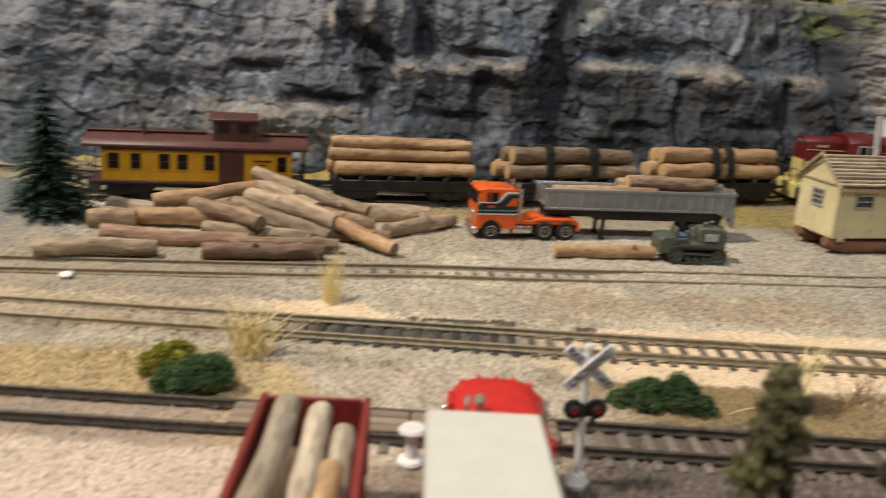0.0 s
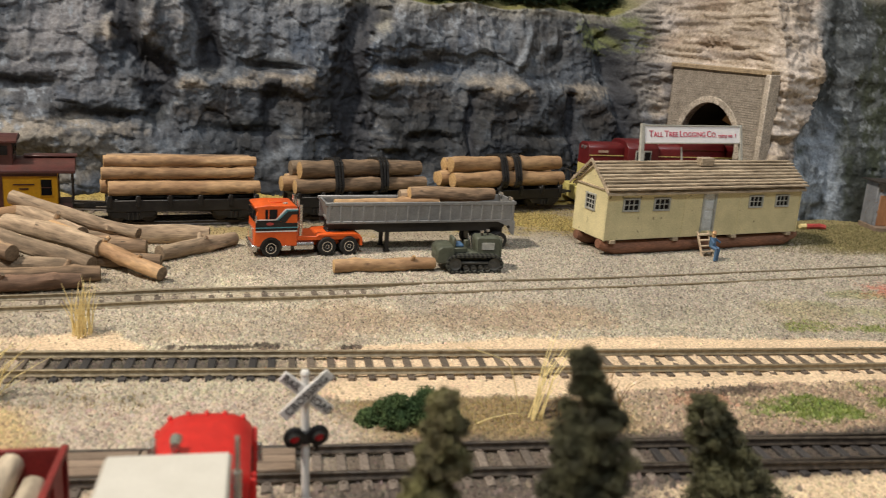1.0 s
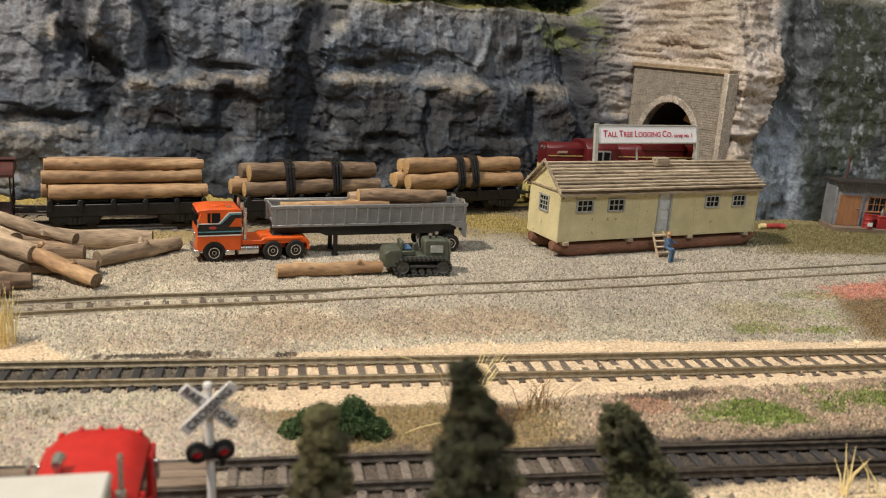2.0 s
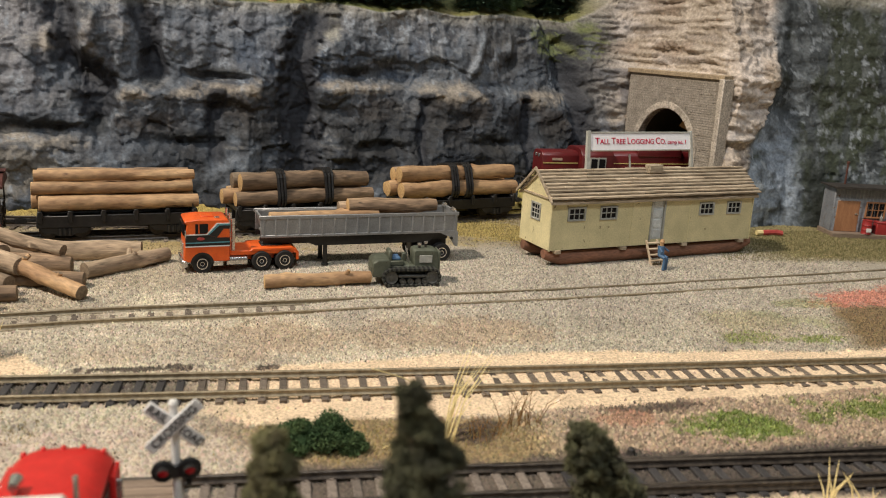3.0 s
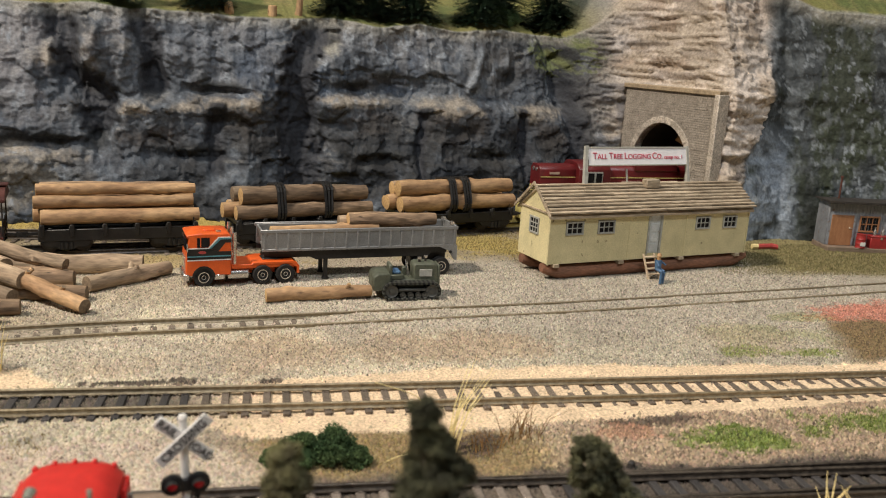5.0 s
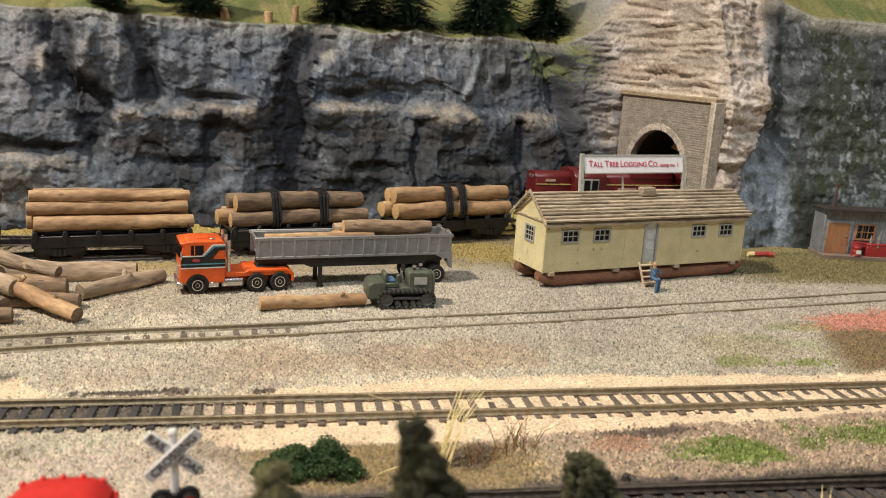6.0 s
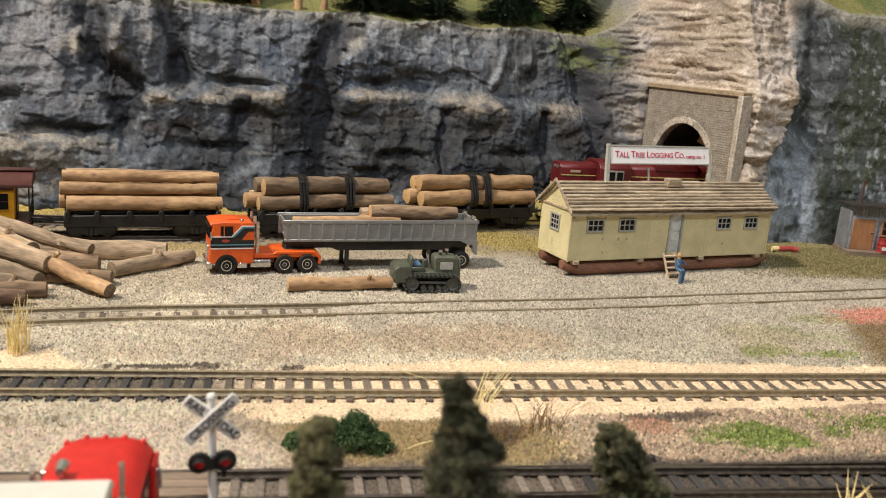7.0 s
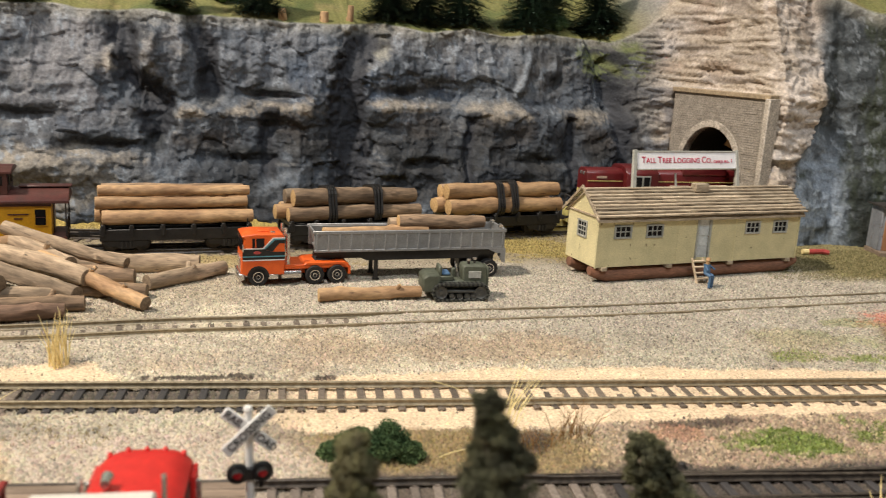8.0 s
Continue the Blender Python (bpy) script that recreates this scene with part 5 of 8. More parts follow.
def locomotive(m):
    """A road-switcher diesel, cab at the rear (-x)."""
    c = thing("diesel_locomotive", "maroon and cream diesel road-switcher locomotive with end railings", "locomotive", m, group="log train")
    part("frame", cube(-0.080, 0.080, -0.0155, 0.0155, 0.0112, 0.0140, bevel=0.0003), CREAM, c, "cream walkway sill")
    part("fuel_tank", cube(-0.017, 0.017, -0.0125, 0.0125, 0.0042, 0.0112, bevel=0.0012), SOOT, c)
    for s in (-1, 1):
        bogie(c, s * 0.051, 0.027, 0.0055)
        part("side_skirt", cube(-0.073, 0.073, s * 0.0158 - 0.0003, s * 0.0158 + 0.0003, 0.0116, 0.0168, bevel=0.0001), CREAM, c)
        part("pilot", cube(min(s * 0.0785, s * 0.081), max(s * 0.0785, s * 0.081), -0.0148, 0.0148, 0.0035, 0.0138, bevel=0.0004), CREAM, c)
        coupler(c, s * 0.080, s)
        for y in (-0.0142, 0.0142):
            part("step_well", cube(min(s * 0.0745, s * 0.0795), max(s * 0.0745, s * 0.0795), y - 0.0014, y + 0.0014, 0.0035, 0.0115, bevel=0.0003), SOOT, c)

    def hood(name, x0, x1, half, z1):
        prof = [(-half, 0.0140), (-half, z1 - 0.0032), (-half * 0.78, z1 - 0.0008), (-half * 0.5, z1), (half * 0.5, z1), (half * 0.78, z1 - 0.0008), (half, z1 - 0.0032), (half, 0.0140)]
        h = part(name, extrude(bmesh.new(), prof, x0, x1, "x", 0.0005), MAROON, c)
        for s in (-1, 1):
            y = s * (half + 0.0003)
            part("cream_panel", cube(x0 + 0.0006, x1 - 0.0006, min(y, s * half), max(y, s * half), 0.0142, 0.0292), CREAM, h, "cream lower panel")
            part("pinstripe", cube(x0 + 0.0006, x1 - 0.0006, min(y, s * half), max(y, s * half), 0.0372, 0.0378), CREAM, h)
        return h

    long_hood = hood("long_hood", -0.019, 0.0735, 0.0088, 0.0462)
    short_hood = hood("short_hood", -0.0735, -0.0445, 0.0088, 0.0462)
    for s in (-1, 1):
        y = s * 0.0091
        for k in range(9):
            x = -0.012 + k * 0.0095
            part("hood_door", cube(x - 0.0041, x + 0.0041, min(y, y + s * 0.0004), max(y, y + s * 0.0004), 0.0150, 0.0286, bevel=0.0001), CREAM, long_hood)
        for a, b in ((-0.006, 0.010), (0.0125, 0.0265), (0.029, 0.0315), (0.034, 0.047), (0.0495, 0.052)):
            part("lettering_bar", cube(a, b, min(y, y + s * 0.0003), max(y, y + s * 0.0003), 0.0336, 0.0350), LETTER_PALE, long_hood)
        part("lettering_bar", cube(0.0615, 0.0695, min(y, y + s * 0.0003), max(y, y + s * 0.0003), 0.0392, 0.0408), LETTER_PALE, long_hood)
        part("lettering_bar", cube(-0.066, -0.058, min(y, y + s * 0.0003), max(y, y + s * 0.0003), 0.0395, 0.0412), LETTER_PALE, short_hood)
        xe = s * 0.0735
        for yy in (-0.0025, 0.0025):
            part("headlight", rod((xe, yy, 0.0425), (xe + s * 0.0006, yy, 0.0425), 0.0014, n=12), LAMP_WARM if s > 0 else CHROME, c, "lit headlight" if s > 0 else "")
        part("end_panel", cube(min(xe, xe + s * 0.0003), max(xe, xe + s * 0.0003), -0.0075, 0.0075, 0.0145, 0.030), CREAM, c)
    part("dynamic_brake_housing", extrude(bmesh.new(), [(-0.0098, 0.0425), (-0.0098, 0.0478), (-0.0075, 0.0496), (0.0075, 0.0496), (0.0098, 0.0478), (0.0098, 0.0425)], 0.004, 0.041, "x", 0.0006), MAROON, c)
    for x in (0.012, 0.022, 0.032):
        part("roof_fan", rod((x, 0, 0.0495), (x, 0, 0.0505), 0.0042, n=20), ROOF_RED, c)
    for x in (0.052, 0.064):
        part("roof_fan", rod((x, 0, 0.046), (x, 0, 0.0474), 0.0048, n=20), ROOF_RED, c)
    cab = part("cab", extrude(bmesh.new(), [(-0.0150, 0.0140), (-0.0150, 0.0440), (-0.0105, 0.0480), (-0.005, 0.0490), (0.005, 0.0490), (0.0105, 0.0480), (0.0150, 0.0440), (0.0150, 0.0140)], -0.0446, -0.0188, "x", 0.0005), MAROON, c, "maroon cab with side windows")
    for s in (-1, 1):
        y = s * 0.0150
        part("cream_panel", cube(-0.0444, -0.019, min(y, y + s * 0.0004), max(y, y + s * 0.0004), 0.0142, 0.0292), CREAM, cab)
        part("number_bar", cube(-0.036, -0.027, min(y, y + s * 0.0006), max(y, y + s * 0.0006), 0.0245, 0.0262), LETTER_PALE, cab)
        fr = part("window_frame", cube(-0.0385, -0.0255, min(y, y + s * 0.0006), max(y, y + s * 0.0006), 0.0322, 0.0425, bevel=0.0001), TRIM_GREY, cab)
        for x in (-0.0352, -0.0288):
            part("pane", cube(x - 0.0024, x + 0.0024, min(y, y + s * 0.0009), max(y, y + s * 0.0009), 0.0332, 0.0415), GLASS, fr)
        bm = bmesh.new()
        yy = s * 0.0153
        for k in range(9):
            x = -0.006 + k * 0.0098
            tube(bm, (x, yy, 0.0138), (x, yy, 0.0225), 0.00035, n=5)
        tube(bm, (-0.012, yy, 0.0225), (0.0735, yy, 0.0225), 0.0004, n=5)
        part("handrail", bm, SOOT, c)
        bm = bmesh.new()
        xe = s * 0.0795
        for y2 in (-0.0145, -0.005, 0.005, 0.0145):
            tube(bm, (xe, y2, 0.0138), (xe, y2, 0.0235), 0.0004, n=5)
        tube(bm, (xe, -0.0145, 0.0235), (xe, 0.0145, 0.0235), 0.0004, n=5)
        part("end_railing", bm, SOOT, c)
        part("exhaust_stack", rod((0.002 + s * 0.024 + 0.022, 0.0, 0.0455), (0.002 + s * 0.024 + 0.022, 0.0, 0.0515), 0.0016, n=10), SOOT, c)
    return c


# ---------------------------------------------------------------- orange truck with tipper trailer
def road_wheel(parent, x, y, r=0.0053, w=0.0032, s=-1, name="wheel"):
    tyre = part(name, lathe(bmesh.new(), [(r * 0.52, -w / 2), (r * 0.9, -w / 2), (r, -w * 0.32), (r, w * 0.32), (r * 0.9, w / 2), (r * 0.52, w / 2)], (x, y, r), "y", 24), TYRE, parent, "black rubber tyre")
    o = y + s * w * 0.36
    part("rim", lathe(bmesh.new(), [(0.0004, o - y + 0.0002 * s), (r * 0.22, o - y + 0.0006 * s), (r * 0.26, o - y - 0.0002 * s), (r * 0.42, o - y - 0.0004 * s), (r * 0.48, o - y + 0.0006 * s), (r * 0.56, o - y + 0.0006 * s), (r * 0.56, o - y - 0.0006 * s)], (x, y, r), "y", 20), CHROME, tyre, "chrome wheel rim")
    for k in range(6):
        a = k * math.pi / 3
        part("wheel_nut", cube(x + r * 0.36 * math.cos(a) - 0.0004, x + r * 0.36 * math.cos(a) + 0.0004, o + min(0, s * 0.0004), o + max(0, s * 0.0004), r + r * 0.36 * math.sin(a) - 0.0004, r + r * 0.36 * math.sin(a) + 0.0004), SOOT, tyre)


def orange_truck():
    m = pose(0.0780, 0.5125, 0, 0, 0, 11.5) @ Matrix.Diagonal((0.957, 0.8, 1, 1))
    t = thing("semi_truck", "orange cab-over toy tractor unit with black and teal stripes on gravel", "truck", m)
    W = 0.0265
    out = [(0.0006, 0.0062), (0.0, 0.0085), (0.0008, 0.0205), (0.0020, 0.0262), (0.0002, 0.0272), (0.0012, 0.0281), (0.008, 0.0287), (0.0225, 0.0284), (0.0240, 0.0272), (0.0240, 0.0062)]
    cab = part("cab", extrude(bmesh.new(), out, 0.0008, W - 0.0008, "y", 0.0005), ORANGE, t, "glossy orange cab-over cab")
    part("roof_hatch", cube(0.010, 0.0165, 0.009, 0.0175, 0.0285, 0.0291, bevel=0.0002), ORANGE, cab)
    part("roof_beacon", cube(0.0165, 0.019, 0.004, 0.0055, 0.0285, 0.0294, bevel=0.0002), CHROME, cab)
    for y, s in ((0.0008, -1), (W - 0.0008, 1)):
        def slab(name, outl, mat, d=0.00035, lab=""):
            return part(name, extrude(bmesh.new(), outl, min(y, y + s * d), max(y, y + s * d), "y"), mat, cab, lab)
        slab("stripe", [(0.0008, 0.0150), (0.0008, 0.0205), (0.0124, 0.0205), (0.0172, 0.0190), (0.0240, 0.0190), (0.0240, 0.0150)], BLACK, 0.0003, "black side stripe")
        slab("stripe", [(0.0124, 0.0206), (0.0180, 0.0260), (0.0240, 0.0260), (0.0240, 0.0236), (0.0208, 0.0236), (0.0172, 0.0191)], BLACK, 0.0003, "black slanting side stripe")
        slab("stripe", [(0.0008, 0.0143), (0.0008, 0.0149), (0.0240, 0.0149), (0.0240, 0.0143)], WHITE, 0.00035)
        slab("stripe", [(0.0008, 0.0163), (0.0008, 0.0169), (0.0240, 0.0169), (0.0240, 0.0163)], TEAL, 0.00045)
        slab("stripe", [(0.0122, 0.0206), (0.0132, 0.0206), (0.0184, 0.0254), (0.0240, 0.0254), (0.0240, 0.0261), (0.0178, 0.0261)], TEAL, 0.00045)
        slab("stripe", [(0.0008, 0.0206), (0.0008, 0.0211), (0.0118, 0.0211), (0.0172, 0.0267), (0.0240, 0.0267), (0.0240, 0.0262), (0.0176, 0.0262), (0.0121, 0.0206)], WHITE, 0.00045)
        slab("side_window", [(0.0060, 0.0214), (0.0060, 0.0264), (0.0126, 0.0264), (0.0126, 0.0226), (0.0116, 0.0214)], GLASS, 0.0005, "dark side window")
        slab("window_pillar", [(0.0076, 0.0214), (0.0076, 0.0264), (0.0081, 0.0264), (0.0081, 0.0214)], ORANGE, 0.0007)
        slab("badge", [(0.0066 + 0.0021 * (1 - math.cos(k * math.pi / 6)), 0.0187 + 0.0008 * math.sin(k * math.pi / 6)) for k in range(12)], BADGE_RED, 0.0006)
        part("fuel_tank", rod((0.0225, y - s * 0.0032, 0.0058), (0.0335, y - s * 0.0032, 0.0058), 0.0026, n=18), CHROME, t, "chrome fuel tank")
        part("step", cube(0.0150, 0.0205, min(y, y - s * 0.004), max(y, y - s * 0.004), 0.0038, 0.0066, bevel=0.0003), CHROME, t)
        part("exhaust_stack", rod((0.0262, y - s * 0.003, 0.0110), (0.0262, y - s * 0.003, 0.0282), 0.0011, n=12), CHROME, t, "chrome exhaust stack with heat shield")
        part("exhaust_pipe", rod((0.0250, y - s * 0.0045, 0.0270), (0.0250, y - s * 0.0045, 0.0312), 0.0008, n=10), CHROME, t)
        part("mirror", cube(0.0005, 0.0012, min(y, y + s * 0.0022), max(y, y + s * 0.0022), 0.0195, 0.0235, bevel=0.0002), CHROME, t)
        part("wheel_arch", extrude(bmesh.new(), [(0.0032 + 0.0062 * (1 - math.cos(math.pi * k / 10)) , 0.0052 + 0.0062 * math.sin(math.pi * k / 10)) for k in range(11)] + [(0.0150, 0.0052), (0.0150, 0.0052)][:0], min(y, y + s * 0.0004), max(y, y + s * 0.0004), "y"), BLACK, cab)
        road_wheel(t, 0.0094, y - s * 0.0012, s=s)
        for x in (0.0412, 0.0540):
            road_wheel(t, x, y - s * 0.0012, s=s)
            road_wheel(t, x, y - s * 0.0048, s=s)
    part("windscreen", cube(-0.0001, 0.0012, 0.0035, W - 0.0035, 0.0200, 0.0258, bevel=0.0002), GLASS, cab)
    part("grille", cube(-0.0004, 0.0010, 0.006, W - 0.006, 0.0085, 0.0155, bevel=0.0002), CHROME, cab)
    part("bumper", cube(-0.0012, 0.0020, 0.0005, W - 0.0005, 0.0036, 0.0072, bevel=0.0005), CHROME, t, "chrome front bumper")
    part("chassis", cube(0.006, 0.0600, 0.0085, W - 0.0085, 0.0050, 0.0088, bevel=0.0004), ORANGE, t)
    part("rear_deck", cube(0.0242, 0.0610, 0.0018, W - 0.0018, 0.0088, 0.0112, bevel=0.0004), ORANGE, t)
    part("rear_fender", extrude(bmesh.new(), [(0.0345, 0.0108), (0.0365, 0.0122), (0.0585, 0.0122), (0.0620, 0.0095), (0.0620, 0.0052), (0.0605, 0.0052), (0.0605, 0.0085), (0.0575, 0.0108)], 0.0012, W - 0.0012, "y", 0.0002), ORANGE, t)
    part("fifth_wheel", cube(0.0420, 0.0540, 0.0075, W - 0.0075, 0.0112, 0.0128, bevel=0.0004), BLACK, t)
    return t


def tipper_trailer():
    m = pose(0.1158, 0.5240, 0, 0, 0, 9.6) @ Matrix.Diagonal((1, 0.76, 1, 1))
    t = thing("tipper_trailer", "grey ribbed tipper semi-trailer hitched behind the orange truck", "trailer", m)
    L, W, z0, z1 = 0.1115, 0.0265, 0.0175, 0.0282
    # side walls
    for y0, y1 in ((0.0, 0.0010), (W - 0.0010, W)):
        part("side_wall", cube(0.0, L, y0, y1, z0, z1, bevel=0.0002), SILVER, t, "grey side wall with upright ribs")
    part("front_wall", extrude(bmesh.new(), [(0.0, z1), (0.0010, z1), (0.0040, z0), (0.0030, z0)], 0.0010, W - 0.0010, "y"), SILVER, t)
    part("tailgate", cube(L - 0.0012, L, 0.0010, W - 0.0010, z0, z1 + 0.0012, bevel=0.0002), SILVER, t)
    part("floor", cube(0.002, L - 0.001, 0.0010, W - 0.0010, z0, z0 + 0.0010), SILVER, t)
    for y, s in ((0.0, -1), (W, 1)):
        part("top_rail", cube(-0.0008, L + 0.0006, y - 0.0008, y + 0.0008, z1 - 0.0012, z1 + 0.0008, bevel=0.0003), SILVER, t, "bright top rail")
        part("bottom_rail", cube(0.0, L, min(y, y + s * 0.0008), max(y, y + s * 0.0008), z0 - 0.0004, z0 + 0.0010, bevel=0.0002), SILVER, t)
        for k in range(18):
            x = 0.0015 + k * (L - 0.003) / 17
            part("rib", cube(x - 0.0004, x + 0.0004, min(y, y + s * 0.0009), max(y, y + s * 0.0009), z0, z1 - 0.0011, bevel=0.0001), SILVER, t)
        part("tail_bracket", extrude(bmesh.new(), [(L - 0.011, z0), (L + 0.0006, z0), (L + 0.0006, 0.0085), (L - 0.0015, 0.0095), (L - 0.0045, 0.0145)], min(y, y + s * 0.0009), max(y, y + s * 0.0009), "y", 0.0001), SILVER, t, "grey tail bracket with bolt")
        part("bracket_bolt", rod((L - 0.0035, y, 0.0140), (L - 0.0035, y + s * 0.0014, 0.0140), 0.0009, n=10), BLACK, t)
        part("chassis_beam", cube(0.002, L - 0.004, y - s * 0.0068 - 0.0012, y - s * 0.0068 + 0.0012, 0.0125, z0 - 0.0004, bevel=0.0002), BLACK, t)
        part("landing_leg", cube(0.0345, 0.0368, y - s * 0.005 - 0.001, y - s * 0.005 + 0.001, 0.0008, 0.0130, bevel=0.0003), BLACK, t)
        part("landing_foot", cube(0.0338, 0.0375, y - s * 0.005 - 0.0015, y - s * 0.005 + 0.0015, 0.0, 0.0010, bevel=0.0002), BLACK, t)
        part("side_skirt", extrude(bmesh.new(), [(0.0, 0.0150), (0.0, 0.0173), (L - 0.011, 0.0173), (L - 0.016, 0.0115), (0.030, 0.0115), (0.022, 0.0150)], y - s * 0.0030 - 0.0004, y - s * 0.0030 + 0.0004, "y"), BLACK, t)
        for x in (0.0905, 0.1030):
            road_wheel(t, x, y - s * 0.0017, s=s)
            road_wheel(t, x, y - s * 0.0052, s=s)
    part("king_pin_plate", cube(0.0015, 0.016, 0.006, W - 0.006, 0.0122, 0.0135, bevel=0.0002), BLACK, t)
    part("axle_box", cube(0.086, 0.1075, 0.008, W - 0.008, 0.0045, 0.0128, bevel=0.0005), BLACK, t)
    for y in (0.004, 0.0225):
        part("hinge", rod((L - 0.002, y - 0.0015, z1 + 0.0018), (L - 0.002, y + 0.0015, z1 + 0.0018), 0.0013, n=12), CHROME, t, "bright tailgate hinge")
    # logs in the tub, heaped to its rim
    spec = [((0.0055, 0.006, 0.0272), (0.066, 0.0085, 0.0278), 0.0030, "pale"), ((0.004, 0.013, 0.0225), (0.058, 0.0140, 0.0225), 0.0040, "grey"), ((0.012, 0.020, 0.0225), (0.075, 0.0205, 0.0225), 0.0040, "grey"), ((0.052, 0.0068, 0.0218), (0.102, 0.0068, 0.0218), 0.0036, "brown"), ((0.064, 0.0140, 0.0222), (0.105, 0.0140, 0.0222), 0.0038, "grey"), ((0.049, 0.0115, 0.0318), (0.1005, 0.0105, 0.0318), 0.0045, "brown"), ((0.045, 0.0182, 0.0300), (0.096, 0.0195, 0.0300), 0.0035, "grey")]
    for k, (a, b, r, kind) in enumerate(spec):
        make_log(m @ Vector(a), m @ Vector(b), r, kind, group="logs in the trailer", seed=40 + k, knots=5)
    return t


# ---------------------------------------------------------------- crawler tractor
def crawler():
    m = pose(0.1769, 0.4895, 0, 0, 0, 3)
    c = thing("crawler_tractor", "olive drab toy crawler tractor on black tracks", "crawler tractor", m)
    L, W = 0.0310, 0.0195
    for y0, y1 in ((0.0, 0.0045), (W - 0.0045, W)):
        outer = []
        pts = []
        for k in range(9):
            a = math.pi / 2 + math.pi * k / 8
            pts.append((0.0050 + 0.0047 * math.cos(a), 0.0051 + 0.0047 * math.sin(a)))
        for k in range(9):
            a = -math.pi / 2 + math.pi * k / 8
            pts.append((0.0262 + 0.0047 * math.cos(a), 0.0051 + 0.0047 * math.sin(a)))
        inner = [(0.0156 + (x - 0.0156) * 0.93, 0.0051 + (z - 0.0051) * 0.78) for x, z in pts]
        bm = bmesh.new()
        n = len(pts)
        lo = [[bm.verts.new((x, y, z)) for x, z in ring] for y in (y0, y1) for ring in (pts, inner)]
        for k in range(n):
            j = (k + 1) % n
            bm.faces.new((lo[0][k], lo[0][j], lo[2][j], lo[2][k]))
            bm.faces.new((lo[1][k], lo[3][k], lo[3][j], lo[1][j]))
            bm.faces.new((lo[0][k], lo[1][k], lo[1][j], lo[0][j]))
            bm.faces.new((lo[2][k], lo[2][j], lo[3][j], lo[3][k]))
        bmesh.ops.recalc_face_normals(bm, faces=bm.faces)
        belt = part("track_belt", bm, TYRE, c, "black rubber track belt with cleats")
        # cleats
        path = np.array(pts + pts[:1])
        s = np.concatenate(([0], np.cumsum(np.linalg.norm(np.diff(path, axis=0), axis=1))))
        for k in range(30):
            d = (k + 0.5) * s[-1] / 30
            x, z = np.interp(d, s, path[:, 0]), np.interp(d, s, path[:, 1])
            x2, z2 = np.interp(min(d + 0.0006, s[-1]), s, path[:, 0]), np.interp(min(d + 0.0006, s[-1]), s, path[:, 1])
            ob = new("cleat", CLEAT)
            ob.parent = belt
            ob.matrix_basis = Matrix.Translation((x, (y0 + y1) / 2, z)) @ Matrix.Rotation(-math.atan2(z2 - z, x2 - x), 4, "Y")
        ym = (y0 + y1) / 2
        for x, r in ((0.0050, 0.0033), (0.0262, 0.0033), (0.0110, 0.0016), (0.0150, 0.0016), (0.0190, 0.0016), (0.0225, 0.0016)):
            z = 0.0051 if r > 0.002 else 0.0030
            part("road_wheel", lathe(bmesh.new(), [(r * 0.2, -0.0019), (r * 0.35, -0.0019), (r * 0.4, -0.0014), (r * 0.8, -0.0014), (r, -0.0019), (r, 0.0019), (r * 0.8, 0.0014), (r * 0.2, 0.0019)], (x, ym, z), "y", 16), TRIM_DARK, c)
        part("track_frame", cube(0.0085, 0.0235, y0 + 0.0008, y1 - 0.0008, 0.0048, 0.0064, bevel=0.0004), TRIM_DARK, c)
    part("belly", cube(0.004, 0.027, 0.0045, W - 0.0045, 0.0035, 0.0105, bevel=0.0005), OLIVE, c)
    part("hood", extrude(bmesh.new(), [(0.0172, 0.0103), (0.0166, 0.0178), (0.0180, 0.0188), (0.0278, 0.0186), (0.0300, 0.0176), (0.0308, 0.0075), (0.0172, 0.0075)], 0.0048, W - 0.0048, "y", 0.0007), OLIVE, c, "olive engine hood")
    for y, s in ((0.0048, -1), (W - 0.0048, 1)):
        part("engine_block", cube(0.0200, 0.0268, min(y, y + s * 0.0004), max(y, y + s * 0.0004), 0.0118, 0.0158, bevel=0.0002), TRIM_GREY, c)
    part("radiator", cube(0.0300, 0.0312, 0.0048, W - 0.0048, 0.0060, 0.0178, bevel=0.0004), OLIVE, c)
    part("seat_base", cube(0.0045, 0.0120, 0.0045, W - 0.0045, 0.0103, 0.0128, bevel=0.0004), OLIVE, c)
    part("seat_back", cube(0.0040, 0.0060, 0.0055, W - 0.0055, 0.0120, 0.0180, bevel=0.0006), OLIVE, c)
    part("seat_cushion", cube(0.0060, 0.0105, 0.0060, W - 0.0060, 0.0128, 0.0145, bevel=0.0006), BLUE, c, "blue seat cushion")
    part("winch_drum", rod((-0.0015, 0.005, 0.0085), (-0.0015, W - 0.005, 0.0085), 0.0034, n=16), OLIVE, c)
    part("winch_frame", extrude(bmesh.new(), [(-0.0045, 0.0050), (-0.0045, 0.0122), (-0.0020, 0.0140), (0.0045, 0.0140), (0.0045, 0.0050)], 0.0020, W - 0.0020, "y", 0.0005), OLIVE, c)
    part("air_cleaner", rod((0.0205, 0.0085, 0.0185), (0.0205, 0.0085, 0.0208), 0.0007, n=10), SOOT, c)
    part("filler_cap", rod((0.0205, 0.0085, 0.0204), (0.0205, 0.0085, 0.0214), 0.0011, n=12), CHROME, c)
    part("exhaust_pipe", rod((0.0242, 0.0105, 0.0185), (0.0242, 0.0105, 0.0210), 0.0006, n=10), SOOT, c)
    part("exhaust_cap", rod((0.0242, 0.0105, 0.0206), (0.0242, 0.0105, 0.0217), 0.0010, n=12), CHROME, c)
